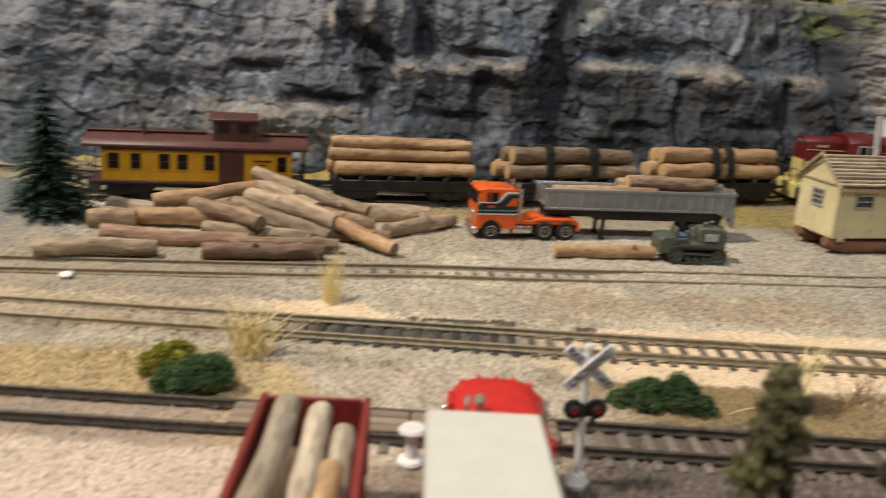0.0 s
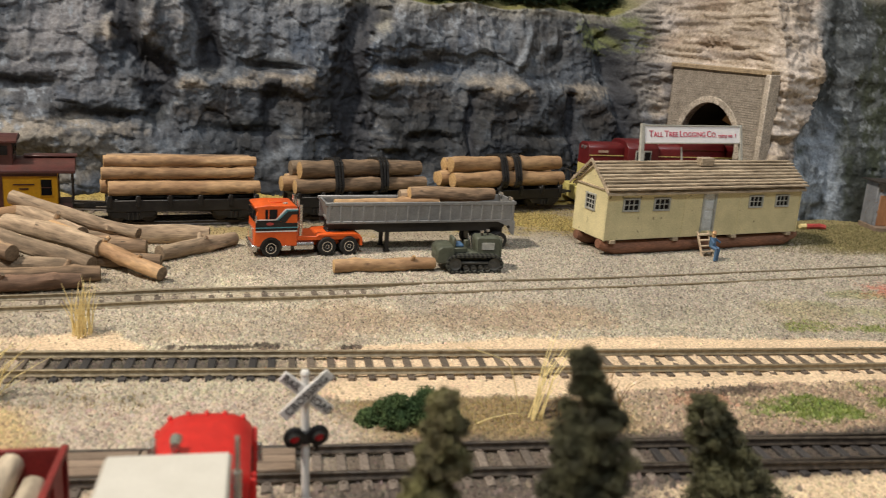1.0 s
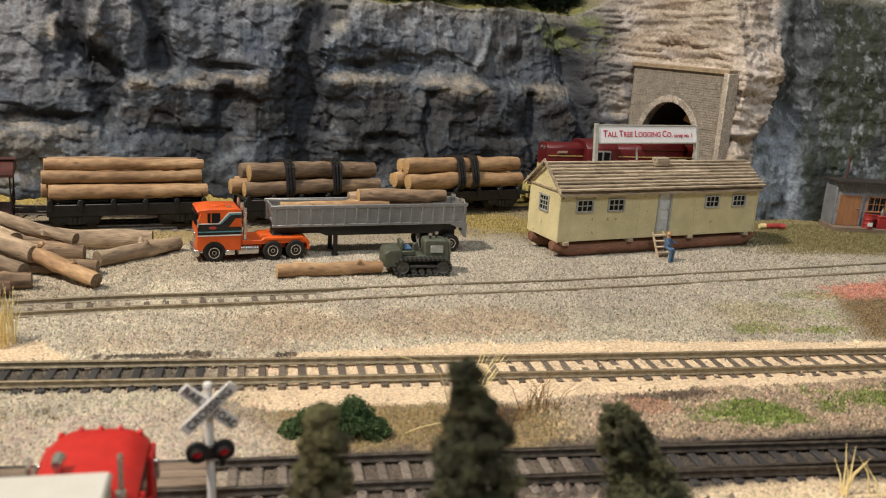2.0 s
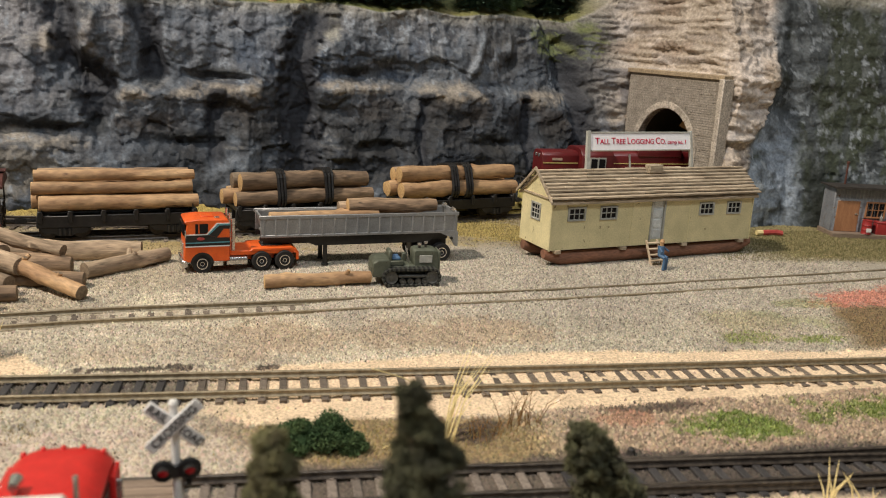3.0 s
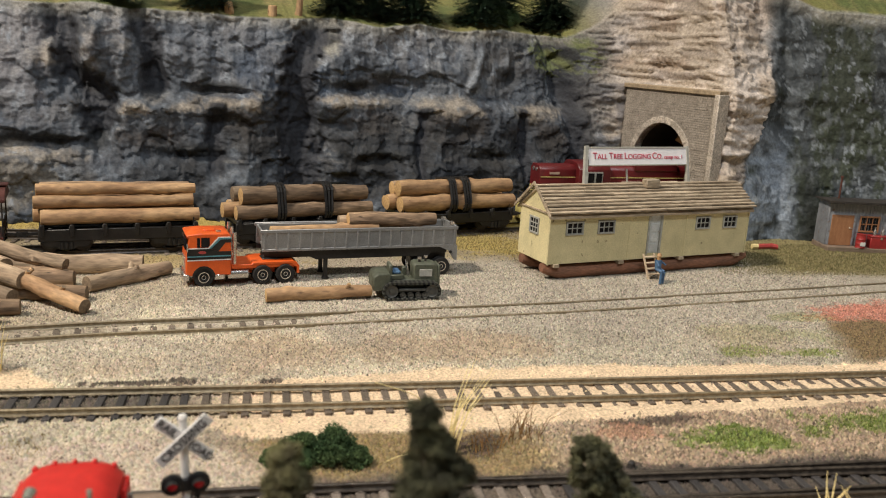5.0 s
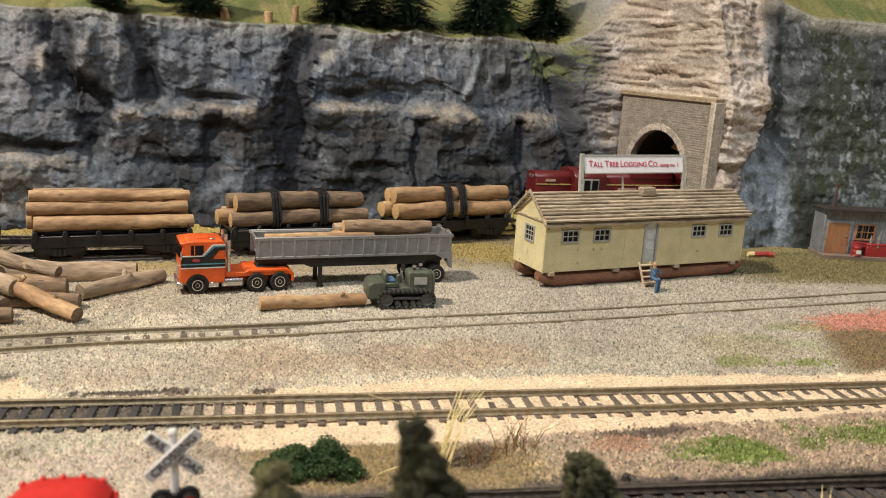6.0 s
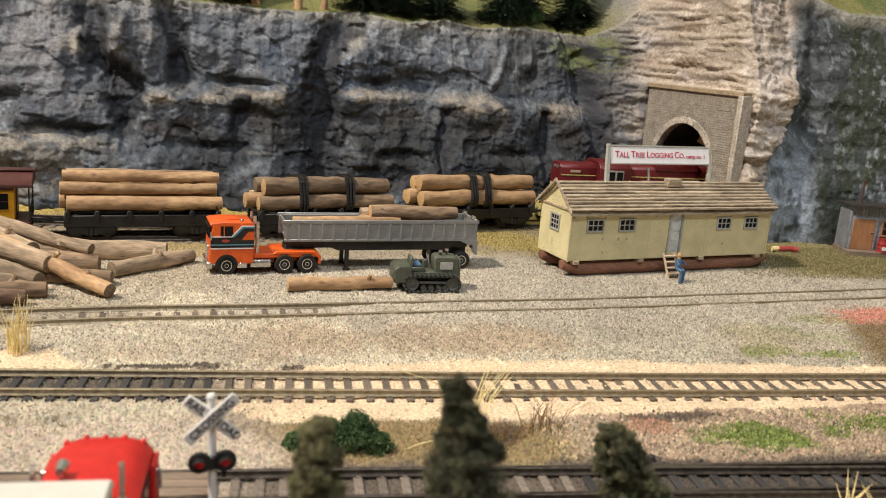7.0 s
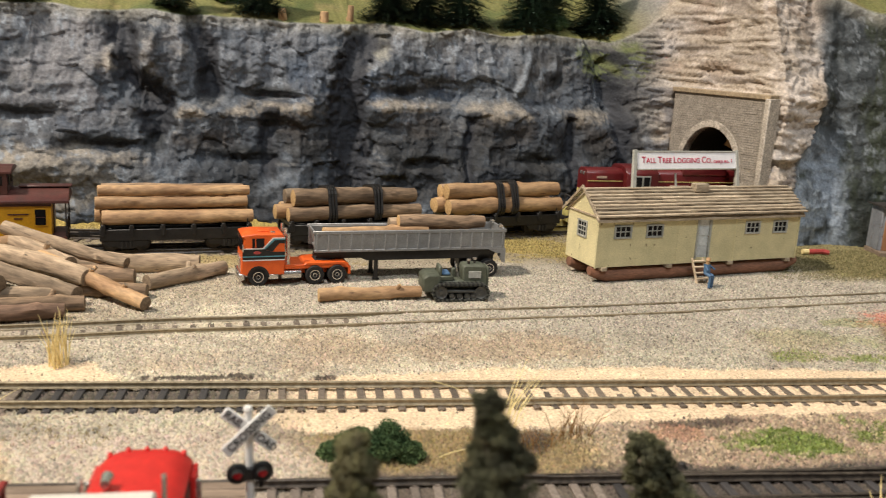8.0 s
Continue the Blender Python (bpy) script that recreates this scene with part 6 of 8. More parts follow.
    part("steering_column", rod((0.0158, 0.0098, 0.0115), (0.0140, 0.0098, 0.0180), 0.0004, n=8), CHROME, c)
    for y in (0.0078, 0.0118):
        part("control_lever", rod((0.0150, y, 0.0110), (0.0138, y, 0.0192), 0.0003, n=6), CHROME, c)
    part("fuel_can", cube(0.0125, 0.0150, 0.0125, 0.0155, 0.0103, 0.0150, bevel=0.0004), OLIVE, c)
    make_log((0.1185, 0.4885, 0.0038), (0.1716, 0.4953, 0.0040), 0.0035, "pale", "pale knotty bark log lying behind the crawler tractor", seed=77, knots=8, stubs=2, cut=CUT)


CLEAT = mesh_of("cleat", cube(-0.00055, 0.00055, -0.0027, 0.0027, -0.0003, 0.0011, bevel=0.0001), OLIVE_DARK)


# ---------------------------------------------------------------- bunkhouse
def paned_window(parent, m, w, h, cols, rows, name="window", mat=None):
    """Framed window in the local x-z plane, facing -y; m places its middle."""
    fr = bmesh.new()
    mat = mat or TRIM_GREY
    t = 0.0011
    for a in ((-w / 2 - t, -w / 2, -h / 2 - t, h / 2 + t), (w / 2, w / 2 + t, -h / 2 - t, h / 2 + t), (-w / 2, w / 2, h / 2, h / 2 + t), (-w / 2, w / 2, -h / 2 - t, -h / 2)):
        box(fr, a[0], a[1], -0.0007, 0.0006, a[2], a[3], 0.0001)
    win = part(name, fr, mat, parent, "framed window with small panes")
    win.matrix_basis = m
    bm = bmesh.new()
    for k in range(1, cols):
        x = -w / 2 + k * w / cols
        box(bm, x - 0.00025, x + 0.00025, -0.0004, 0.0001, -h / 2, h / 2)
    for k in range(1, rows):
        z = -h / 2 + k * h / rows
        box(bm, -w / 2, w / 2, -0.00042, 0.00012, z - 0.00025, z + 0.00025)
    part("glazing_bar", bm, mat, win)
    # near-black pane carries the dark of the interior behind it
    part("pane", cube(-w / 2, w / 2, 0.0002, 0.0005, -h / 2, h / 2), GLASS, win, "pane coloured dark for the unlit interior")
    return win


def bunkhouse():
    m = pose(0.277, 0.5285, 0, 0, 0, 14)
    h = thing("bunkhouse", "pale yellow wooden bunkhouse with board roof on log skids", "house", m)
    L, W, zb, ze, zr = 0.150, 0.034, 0.0100, 0.0405, 0.0535
    t = 0.0016
    # front wall with openings cut through
    wins = [(0.0168, 0.0100), (0.0390, 0.0100), (0.1125, 0.0096), (0.1345, 0.0094)]
    zc, wh = 0.0309, 0.0060
    door = (0.0708, 0.0798, 0.0132, 0.0388)

    def wall(name, length, wins_, door_, place):
        xs = sorted({0.0, length, *[x + s * w / 2 for x, w in wins_ for s in (-1, 1)], *([door_[0], door_[1]] if door_ else [])})
        zs = sorted({zb, ze, zc - wh / 2, zc + wh / 2, *([door_[2], door_[3]] if door_ else [])})
        bm = bmesh.new()
        for a, b in zip(xs, xs[1:]):
            for c, d in zip(zs, zs[1:]):
                mx, mz = (a + b) / 2, (c + d) / 2
                if any(abs(mx - x) < w / 2 and abs(mz - zc) < wh / 2 for x, w in wins_):
                    continue
                if door_ and door_[0] < mx < door_[1] and door_[2] < mz < door_[3]:
                    continue
                box(bm, a, b, 0.0, t, c, d)
        bmesh.ops.remove_doubles(bm, verts=bm.verts, dist=1e-6)
        ob = part(name, bm, HOUSE_WALL, h, "pale yellow painted board wall")
        ob.matrix_basis = place
        return ob

    wall("front_wall", L, wins, door, Matrix.Identity(4))
    for x, w in wins:
        paned_window(h, pose(x, 0.0, zc), w, wh, 3, 2)
    part("door", cube(door[0] + 0.0004, door[1] - 0.0004, 0.0006, 0.0014, door[2], door[3], bevel=0.0001), DOOR_GREY, h, "pale grey panelled door")
    for k in range(4):
        z0 = door[2] + 0.0012 + k * 0.0062
        part("door_panel", cube(door[0] + 0.0018, door[1] - 0.0018, 0.0003, 0.0010, z0, z0 + 0.0048, bevel=0.0002), DOOR_GREY, h)
    part("door_knob", rod((door[1] - 0.0013, -0.0006, 0.0265), (door[1] - 0.0013, 0.0008, 0.0265), 0.0004, n=8), CHROME, h)
    fr = bmesh.new()
    box(fr, door[0] - 0.0009, door[0] + 0.0004, -0.0006, 0.0008, door[2] - 0.0006, door[3] + 0.001, 0.0001)
    box(fr, door[1] - 0.0004, door[1] + 0.0009, -0.0006, 0.0008, door[2] - 0.0006, door[3] + 0.001, 0.0001)
    part("door_frame", fr, TRIM_GREY, h)
    wall("back_wall", L, [(0.03, 0.011), (0.11, 0.011)], None, pose(L, W, 0, 0, 0, 180))
    # gable ends
    for x0, s, name in ((0.0, 1, "gable_wall"), (L - t, 1, "gable_wall")):
        wx = W * 0.5
        bm = bmesh.new()
        hw, z0, z1 = 0.0042, zc - 0.0048, zc + 0.0032
        for y0, y1, a, b in ((t, wx - hw, zb, ze), (wx + hw, W - t, zb, ze), (wx - hw, wx + hw, zb, z0), (wx - hw, wx + hw, z1, ze)):
            box(bm, x0, x0 + t, y0, y1, a, b)
        extrude(bm, [(t, ze), (W - t, ze), (W / 2, zr - 0.001)], x0, x0 + t, "x")
        part(name, bm, HOUSE_WALL, h)
        paned_window(h, pose(x0 + (0 if x0 == 0 else t), wx, zc - 0.0008, 0, 0, -90 if x0 == 0 else 90), 2 * hw - 0.0002, 0.008, 3, 3)
    for x in (-0.0004, L - 0.0004):
        part("corner_board", cube(x, x + 0.0008, -0.0004, 0.0005, zb - 0.0003, ze - 0.002), HOUSE_WALL, h)
    part("gable_trim", cube(-0.0009, 0.0, 0.004, W - 0.002, 0.0392, 0.0402), SHINGLE, h)
    part("floor", cube(t, L - t, t, W - t, zb, zb + 0.001), SHINGLE, h)
    part("ceiling", cube(t, L - t, t, W - t, ze - 0.001, ze), BLACK, h)
    for k, (a, b) in enumerate(((0.056, 0.0567), (0.0992, 0.0998))):
        part("wall_seam", cube(a, b, -0.0002, 0.0, zb, ze), HOUSE_WALL, h)
    # roof boards in overlapping rows
    rng = random.Random(3)
    over, rows = 0.0035, 9
    for side in (0, 1):
        y_e, z_e = (-over, ze - 0.0016) if side == 0 else (W + over, ze - 0.0016)
        yr = W / 2
        for k in range(rows):
            f0, f1 = k / rows, min(1.0, (k + 1.25) / rows)
            x = -0.0020 + rng.uniform(-0.0008, 0.0008)
            end = L + 0.0026
            cuts = sorted([x] + [rng.uniform(0.02, L - 0.02) for _ in range(2)] + [end + rng.uniform(-0.0008, 0.0008)])
            for a, b in zip(cuts, cuts[1:]):
                ya, yb = y_e + (yr - y_e) * f0, y_e + (yr - y_e) * f1
                za, zb2 = z_e + (zr - z_e) * f0, z_e + (zr - z_e) * f1
                lift = 0.0008 + rng.uniform(-0.0002, 0.0004)
                bm = bmesh.new()
                nseg = max(2, int((b - a) / 0.0045))
                prev = None
                for i in range(nseg + 1):
                    xx = a + (b - a) * i / nseg + (0.0001 if i == 0 else (-0.0001 if i == nseg else 0))
                    wob = rng.uniform(-0.0004, 0.0004)
                    sl = (ya - yb) / max(1e-9, abs(ya - yb))
                    cur = [bm.verts.new(v) for v in ((xx, ya + sl * wob, za + lift + 0.0013), (xx, yb, zb2 + 0.0007), (xx, yb, zb2 - 0.0002), (xx, ya + sl * wob, za + lift + 0.0004))]
                    if prev:
                        for j in range(4):
                            bm.faces.new((prev[j], prev[(j + 1) % 4], cur[(j + 1) % 4], cur[j]))
                    else:
                        bm.faces.new(cur[::-1])
                    prev = cur
                bm.faces.new(prev)
                bmesh.ops.recalc_face_normals(bm, faces=bm.faces)
                part("roof_board", bm, SHINGLE, h)
    for side in (0, 1):
        y_e = -over + 0.001 if side == 0 else W + over - 0.001
        part("roof_deck", extrude(bmesh.new(), [(y_e, ze - 0.0022), (W / 2, zr - 0.0008), (W / 2, zr - 0.0022), (y_e, ze - 0.0034)], -0.0012, L + 0.0018, "x"), SHINGLE, h)
    part("barge_board", extrude(bmesh.new(), [(-over, ze - 0.003), (W / 2, zr + 0.0008), (W + over, ze - 0.003), (W + over, ze - 0.0012), (W / 2, zr + 0.0026), (-over, ze - 0.0012)], -0.0030, -0.0021, "x"), SHINGLE, h)
    part("roof_vent", cube(0.0745, 0.0845, W / 2 - 0.0060, W / 2 - 0.0005, zr - 0.002, zr + 0.0032, bevel=0.0004), SHINGLE, h, "small wooden roof hatch")
    # skids and cross beams
    for y in (0.0045, W - 0.006):
        bm = bmesh.new()
        rng2 = random.Random(int(y * 1e5))
        rows_ = []
        for i in range(30):
            f = i / 29
            x = -0.0010 + f * (L + 0.0055)
            rz = 0.0043 * (1 + 0.05 * rng2.uniform(-1, 1))
            lift = 0.0028 * max(0, 1 - f * 14) ** 1.5 + 0.0028 * max(0, 1 - (1 - f) * 12) ** 1.5
            taper = 1 - 0.35 * max(0, 1 - f * 14) - 0.35 * max(0, 1 - (1 - f) * 14)
            rows_.append([bm.verts.new((x, y + rz * taper * math.cos(2 * math.pi * k / 12), 0.0044 + lift + rz * taper * math.sin(2 * math.pi * k / 12))) for k in range(12)])
        for a, b in zip(rows_, rows_[1:]):
            for k in range(12):
                bm.faces.new((a[k], b[k], b[(k + 1) % 12], a[(k + 1) % 12]))
        bm.faces.new(rows_[0])
        bm.faces.new(rows_[-1][::-1])
        bmesh.ops.recalc_face_normals(bm, faces=bm.faces)
        part("skid", bm, SKID, h, "red-brown log skid with rounded ends")
    for x in (0.006, 0.052, 0.098, 0.144):
        part("cross_beam", cube(x - 0.002, x + 0.002, -0.001, W + 0.001, 0.0078, 0.0100, bevel=0.0003), SHINGLE, h)
    # sign on the roof
    s = thing("roof_sign", "white company sign board with crimson lettering on two posts", "sign", m @ pose(0.0345, W / 2 - 0.0005, 0.053, -13, 0, 1.5) @ pose(0, 0, -0.053))
    SL = 0.0775
    part("board", cube(0.0012, SL, -0.0005, 0.0006, 0.0652, 0.0752, bevel=0.0001), WHITE_BOARD, s, "white sign board")
    part("frame_top", cube(0.0, SL + 0.0005, -0.0009, 0.0009, 0.0752, 0.0761, bevel=0.0001), TRIM_GREY, s)
    part("frame_bottom", cube(0.0012, SL + 0.0005, -0.0009, 0.0009, 0.0645, 0.0652, bevel=0.0001), TRIM_GREY, s)
    part("post", extrude(bmesh.new(), [(-0.0034, 0.0520), (-0.0010, 0.0520), (0.0012, 0.0768), (-0.0008, 0.0768)], -0.0011, 0.0011, "y"), TRIM_GREY, s, "grey leaning post")
    part("post", cube(SL - 0.0002, SL + 0.0016, -0.0011, 0.0011, 0.0520, 0.0765, bevel=0.0001), TRIM_GREY, s)
    part("brace", cube(0.0300, 0.0310, 0.0007, 0.0014, 0.0545, 0.0625), TRIM_GREY, s)
    x = 0.0042
    zt = 0.0704
    for word in ("TALL", "TREE", "LOGGING", "CO."):
        for size, txt in ((0.0055, word[0]), (0.0044, word[1:])):
            ob = lettering(txt, size, SIGN_RED, s, pose(x, -0.0006, zt - (0 if size > 0.005 else 0.0004), 90, 0, 0), align="LEFT", name="word")
            ob.data.update()
            wmax = max((v.co.x for v in ob.data.vertices), default=0)
            x += wmax + 0.00025
        x += 0.0010
    for txt in ("camp", "no. 1"):
        ob = lettering(txt, 0.0035, SIGN_RED, s, pose(x, -0.0006, zt - 0.0008, 90, 0, 0), align="LEFT", name="word")
        x += max(v.co.x for v in ob.data.vertices) + 0.0009
    # steps and figure by the door
    st = thing("door_steps", "small pale wooden step ladder leaning at the bunkhouse door", "steps", m @ pose(0.0655, -0.0035, 0))
    for x in (0.0, 0.0080):
        part("stringer", extrude(bmesh.new(), [(-0.0085, 0.0), (-0.0070, 0.0), (0.0002, 0.0140), (-0.0010, 0.0140)], x - 0.0004, x + 0.0004, "x"), DOOR_STEP, st)
    for k in range(4):
        z = 0.0028 + k * 0.0032
        y = -0.0078 + 0.0071 * z / 0.014
        part("tread", cube(-0.0004, 0.0084, y - 0.0014, y + 0.0010, z - 0.0003, z + 0.0003), DOOR_STEP, st)
    bm = bmesh.new()
    for a, b, r0, r1, mi in (((0, 0, 0.0088), (0.0004, 0.0006, 0.0150), 0.0021, 0.0023, 0), ((-0.0011, 0, 0.0092), (-0.0008, -0.0042, 0.0080), 0.0012, 0.0011, 0), ((0.0011, 0, 0.0092), (0.0014, -0.0042, 0.0080), 0.0012, 0.0011, 0), ((-0.0008, -0.0040, 0.0080), (-0.0009, -0.0036, 0.0004), 0.0010, 0.0009, 0), ((0.0014, -0.0040, 0.0080), (0.0016, -0.0034, 0.0004), 0.0010, 0.0009, 0), ((0.0004, 0.0004, 0.0152), (0.0004, 0.0002, 0.0182), 0.0013, 0.0013, 1), ((0.0004, 0.0002, 0.0178), (0.0004, 0.0002, 0.0194), 0.0018, 0.0010, 1), ((0.0022, 0.0004, 0.0142), (0.0044, -0.0026, 0.0118), 0.0007, 0.0006, 0), ((-0.0016, 0.0004, 0.0142), (-0.0024, -0.0026, 0.0118), 0.0007, 0.0006, 0)):
        tube(bm, a, b, r0, r1, n=10)
    bm.faces.ensure_lookup_table()
    for f in bm.faces:
        if f.calc_center_median().z > 0.0152:
            f.material_index = 1
    solid("figurine", bm, (BLUE, SKIN_TAN), "tiny blue painted toy figure before the door steps", "figurine", m @ pose(0.0655, -0.0185, 0, 0, 0, 12) @ Matrix.Scale(0.92, 4))


# ---------------------------------------------------------------- tin shed at the right end
def shed():
    m = pose(0.5205, 0.6200, 0.0005, 0, 0, -9)
    s = thing("tin_shed", "blue-grey corrugated shed with brown door beside the cliff", "shed", m)
    L, W, h0 = 0.085, 0.017, 0.0345
    part("porch", cube(-0.001, L + 0.001, -0.008, W, -0.001, 0.0028, bevel=0.0003), PLANK, s, "pale plank porch")
    part("shell", cube(0, L, 0, W, 0.0028, h0, bevel=0.0003), SHED_METAL, s)
    for k in range(34):
        x = 0.0008 + k * (L - 0.0016) / 33
        part("corrugation", cube(x - 0.0004, x + 0.0004, -0.0004, 0.0, 0.003, h0 - 0.0003, bevel=0.0001), SHED_METAL, s)
    part("roof", extrude(bmesh.new(), [(-0.006, h0 + 0.0003), (W + 0.002, h0 + 0.0003), (W + 0.002, h0 + 0.001), (-0.006, h0 + 0.0018)], -0.003, L + 0.003, "x"), SOOT, s, "dark flat roof sheet")
    d = part("door", cube(0.0025, 0.0192, -0.0012, -0.0004, 0.003, 0.0255, bevel=0.0002), SHED_DOOR, s, "orange-brown plank door")
    part("door_handle", cube(0.0160, 0.0182, -0.0018, -0.0012, 0.0158, 0.0166, bevel=0.0001), CHROME, d)
    bm = bmesh.new()
    box(bm, 0.0013, 0.0025, -0.0010, -0.0002, 0.003, 0.0256)
    box(bm, 0.0192, 0.0204, -0.0010, -0.0002, 0.003, 0.0256)
    box(bm, 0.0013, 0.0204, -0.0010, -0.0002, 0.0256, 0.0267)
    part("door_frame", bm, SHED_METAL, s)
    paned_window(s, pose(0.0312, -0.0006, 0.0195), 0.0128, 0.0098, 3, 2, mat=SHED_DOOR)
    paned_window(s, pose(0.0655, -0.0006, 0.0195), 0.0128, 0.0098, 3, 2, mat=SHED_DOOR)
    part("stove_pipe", rod((0.012, 0.012, h0), (0.012, 0.012, h0 + 0.017), 0.0007, n=10), RUST, s, "thin rusty stove pipe")
    part("pipe_cap", rod((0.012, 0.012, h0 + 0.0165), (0.012, 0.012, h0 + 0.018), 0.0011, n=10), RUST, s)
    chest = thing("tool_chest", "red painted tool chest on the shed porch", "chest", m @ pose(0.0310, -0.0042, 0.0028))
    part("body", cube(0, 0.0150, -0.003, 0.003, 0, 0.0078, bevel=0.0002), CHEST_RED, chest)
    part("lid", cube(-0.0002, 0.0152, -0.0032, 0.0032, 0.0080, 0.0094, bevel=0.0003), CHEST_RED, chest)
    part("clasp", cube(0.0068, 0.0082, -0.0036, -0.0031, 0.0068, 0.0086), CHROME, chest, "bright metal clasp")
    for x in (0.0345, 0.0405):
        solid("oil_can", lathe(bmesh.new(), [(0.0, 0), (0.0012, 0), (0.0012, 0.0030), (0.0005, 0.0040), (0.0003, 0.0062), (0.0, 0.0062)], (0, 0, 0), "z", 12), CHROME, "bright metal oil can on the red tool chest", "can", m @ pose(x, -0.0042, 0.0122))
    for k, x in enumerate((0.0245,)):
        b = thing("fuel_drum", "red fuel drum with pale label on the shed porch", "drum", m @ pose(x, -0.0052, 0.0028))
        part("barrel", lathe(bmesh.new(), [(0.0034, 0), (0.0036, 0.0003), (0.0034, 0.0006), (0.0034, 0.0030), (0.0036, 0.0033), (0.0034, 0.0036), (0.0034, 0.0062), (0.0036, 0.0065), (0.0034, 0.0068), (0.0034, 0.0098), (0.0036, 0.0100), (0.0030, 0.0100)], (0, 0, 0), "z", 18), CHEST_RED, b)
        part("label_patch", cube(-0.0018, 0.0018, -0.0037, -0.0033, 0.0018, 0.0045), WHITE, b, "pale label")
    return s


# ---------------------------------------------------------------- foreground: red truck, log wagon, signal
def red_truck():
    # faces the crossing, +y
    t = thing("red_truck", "red cab toy truck with off-white box roof at the crossing", "truck", pose(0.0735, 0.150, -0.0052, 0, 0, 1.5))
    W = 0.0125
    part("box_body", cube(-W, W, -0.03, 0.0895, 0.006, 0.0375, bevel=0.0006), TRAILER_ROOF, t, "off-white box body")
    part("box_roof", cube(-W - 0.0004, W + 0.0004, -0.0305, 0.0900, 0.0375, 0.0392, bevel=0.0008), TRAILER_ROOF, t, "plain off-white roof")
    cx = 0.0056
    # rounded brow: sections along the cab, each arched across
    bm = bmesh.new()
    rings = []
    for y, top, half in ((0.0935, 0.0318, 0.0107), (0.0942, 0.0330, 0.0110), (0.1040, 0.0338, 0.0110), (0.1150, 0.0338, 0.0110), (0.1195, 0.0334, 0.0110), (0.1225, 0.0325, 0.0109), (0.1245, 0.0309, 0.0107), (0.1258, 0.0280, 0.0105), (0.1264, 0.0200, 0.0103), (0.1266, 0.0120, 0.0103)):
        ring = [bm.verts.new((cx - half, y, 0.0035))]
        for k in range(13):
            u = -1 + k / 6
            ring.append(bm.verts.new((cx + half * math.copysign(abs(u) ** 0.8, u), y, top - 0.0034 * abs(u) ** 3.2)))
        ring.append(bm.verts.new((cx + half, y, 0.0035)))
        rings.append(ring)
    for a, b in zip(rings, rings[1:]):
        for k in range(len(a) - 1):
            bm.faces.new((a[k], a[k + 1], b[k + 1], b[k]))
        bm.faces.new((a[-1], a[0], b[0], b[-1]))
    bm.faces.new(rings[0])
    bm.faces.new(rings[-1][::-1])
    bmesh.ops.recalc_face_normals(bm, faces=bm.faces)
    for f in bm.faces:
        f.smooth = True
    cab = part("cab", bm, TRUCK_RED, t, "glossy red cab with rounded brow")
    for k in range(5):
        x = cx - 0.0088 + k * 0.0044
        dz = 0.0026 * (abs(x - cx) / 0.0110) ** 3.2
        part("marker_lamp", cube(x - 0.0006, x + 0.0006, 0.1200, 0.1217, 0.0318 - dz, 0.0338 - dz, bevel=0.0003), TRUCK_RED, cab)
    part("visor", extrude(bmesh.new(), [(0.1240, 0.0285), (0.1280, 0.0275), (0.1282, 0.0280), (0.1240, 0.0296)], cx - 0.0088, cx + 0.0088, "x", 0.0002), TRUCK_RED, cab)
    for x in (cx - 0.0092, cx + 0.0082):
        part("exhaust_stack", rod((x, 0.0922, 0.006), (x, 0.0922, 0.0330), 0.0011, n=10), CHROME, t, "chrome exhaust stack")
        part("stack_pipe", rod((x, 0.0922, 0.0325), (x, 0.0926, 0.0412), 0.0006, n=10), CHROME, t)
    part("roof_horn", rod((cx - 0.0055, 0.1010, 0.0335), (cx - 0.0055, 0.1010, 0.0355), 0.0009, n=10), CHROME, cab)
    part("roof_horn_bell", rod((cx - 0.0055, 0.0990, 0.0358), (cx - 0.0055, 0.1026, 0.0358), 0.0010, 0.0015, n=10), CHROME, cab)
    for s in (-1, 1):
        xs = cx + s * 0.0110
        part("side_window", cube(min(xs, xs + s * 0.0004), max(xs, xs + s * 0.0004), 0.1000, 0.1125, 0.0215, 0.0285, bevel=0.0001), GLASS, cab)
        for y in (0.104, 0.070, -0.015):
            wh = part("wheel", lathe(bmesh.new(), [(0.003, -0.0016), (0.0048, -0.0016), (0.0053, -0.001), (0.0053, 0.001), (0.0048, 0.0016), (0.003, 0.0016)], (s * 0.0100 + (cx if y > 0.1 else 0), y, 0.0053), "x", 20), TYRE, t)
            part("rim", rod((s * 0.0108 + (cx if y > 0.1 else 0), y, 0.0053), (s * 0.0118 + (cx if y > 0.1 else 0), y, 0.0053), 0.003, n=16), CHROME, wh)
        part("mirror", cube(min(xs + s * 0.0008, xs + s * 0.0026), max(xs + s * 0.0008, xs + s * 0.0026), 0.1150, 0.1158, 0.0225, 0.0275, bevel=0.0002), CHROME, cab)
        for y in (0.0955, 0.0980, 0.1145, 0.1165, 0.1185, 0.1205):
            part("side_rib", cube(min(xs, xs + s * 0.0013), max(xs, xs + s * 0.0013), y - 0.0006, y + 0.0006, 0.004, 0.0292, bevel=0.0003), TRUCK_RED, cab)
        for y in (0.1005, 0.1030, 0.1055, 0.1080, 0.1105):
            part("side_rib", cube(min(xs, xs + s * 0.0013), max(xs, xs + s * 0.0013), y - 0.0005, y + 0.0005, 0.004, 0.0205, bevel=0.0002), TRUCK_RED, cab)
    part("chassis", cube(-0.006, 0.006, -0.028, 0.119, 0.003, 0.0065, bevel=0.0003), BLACK, t)


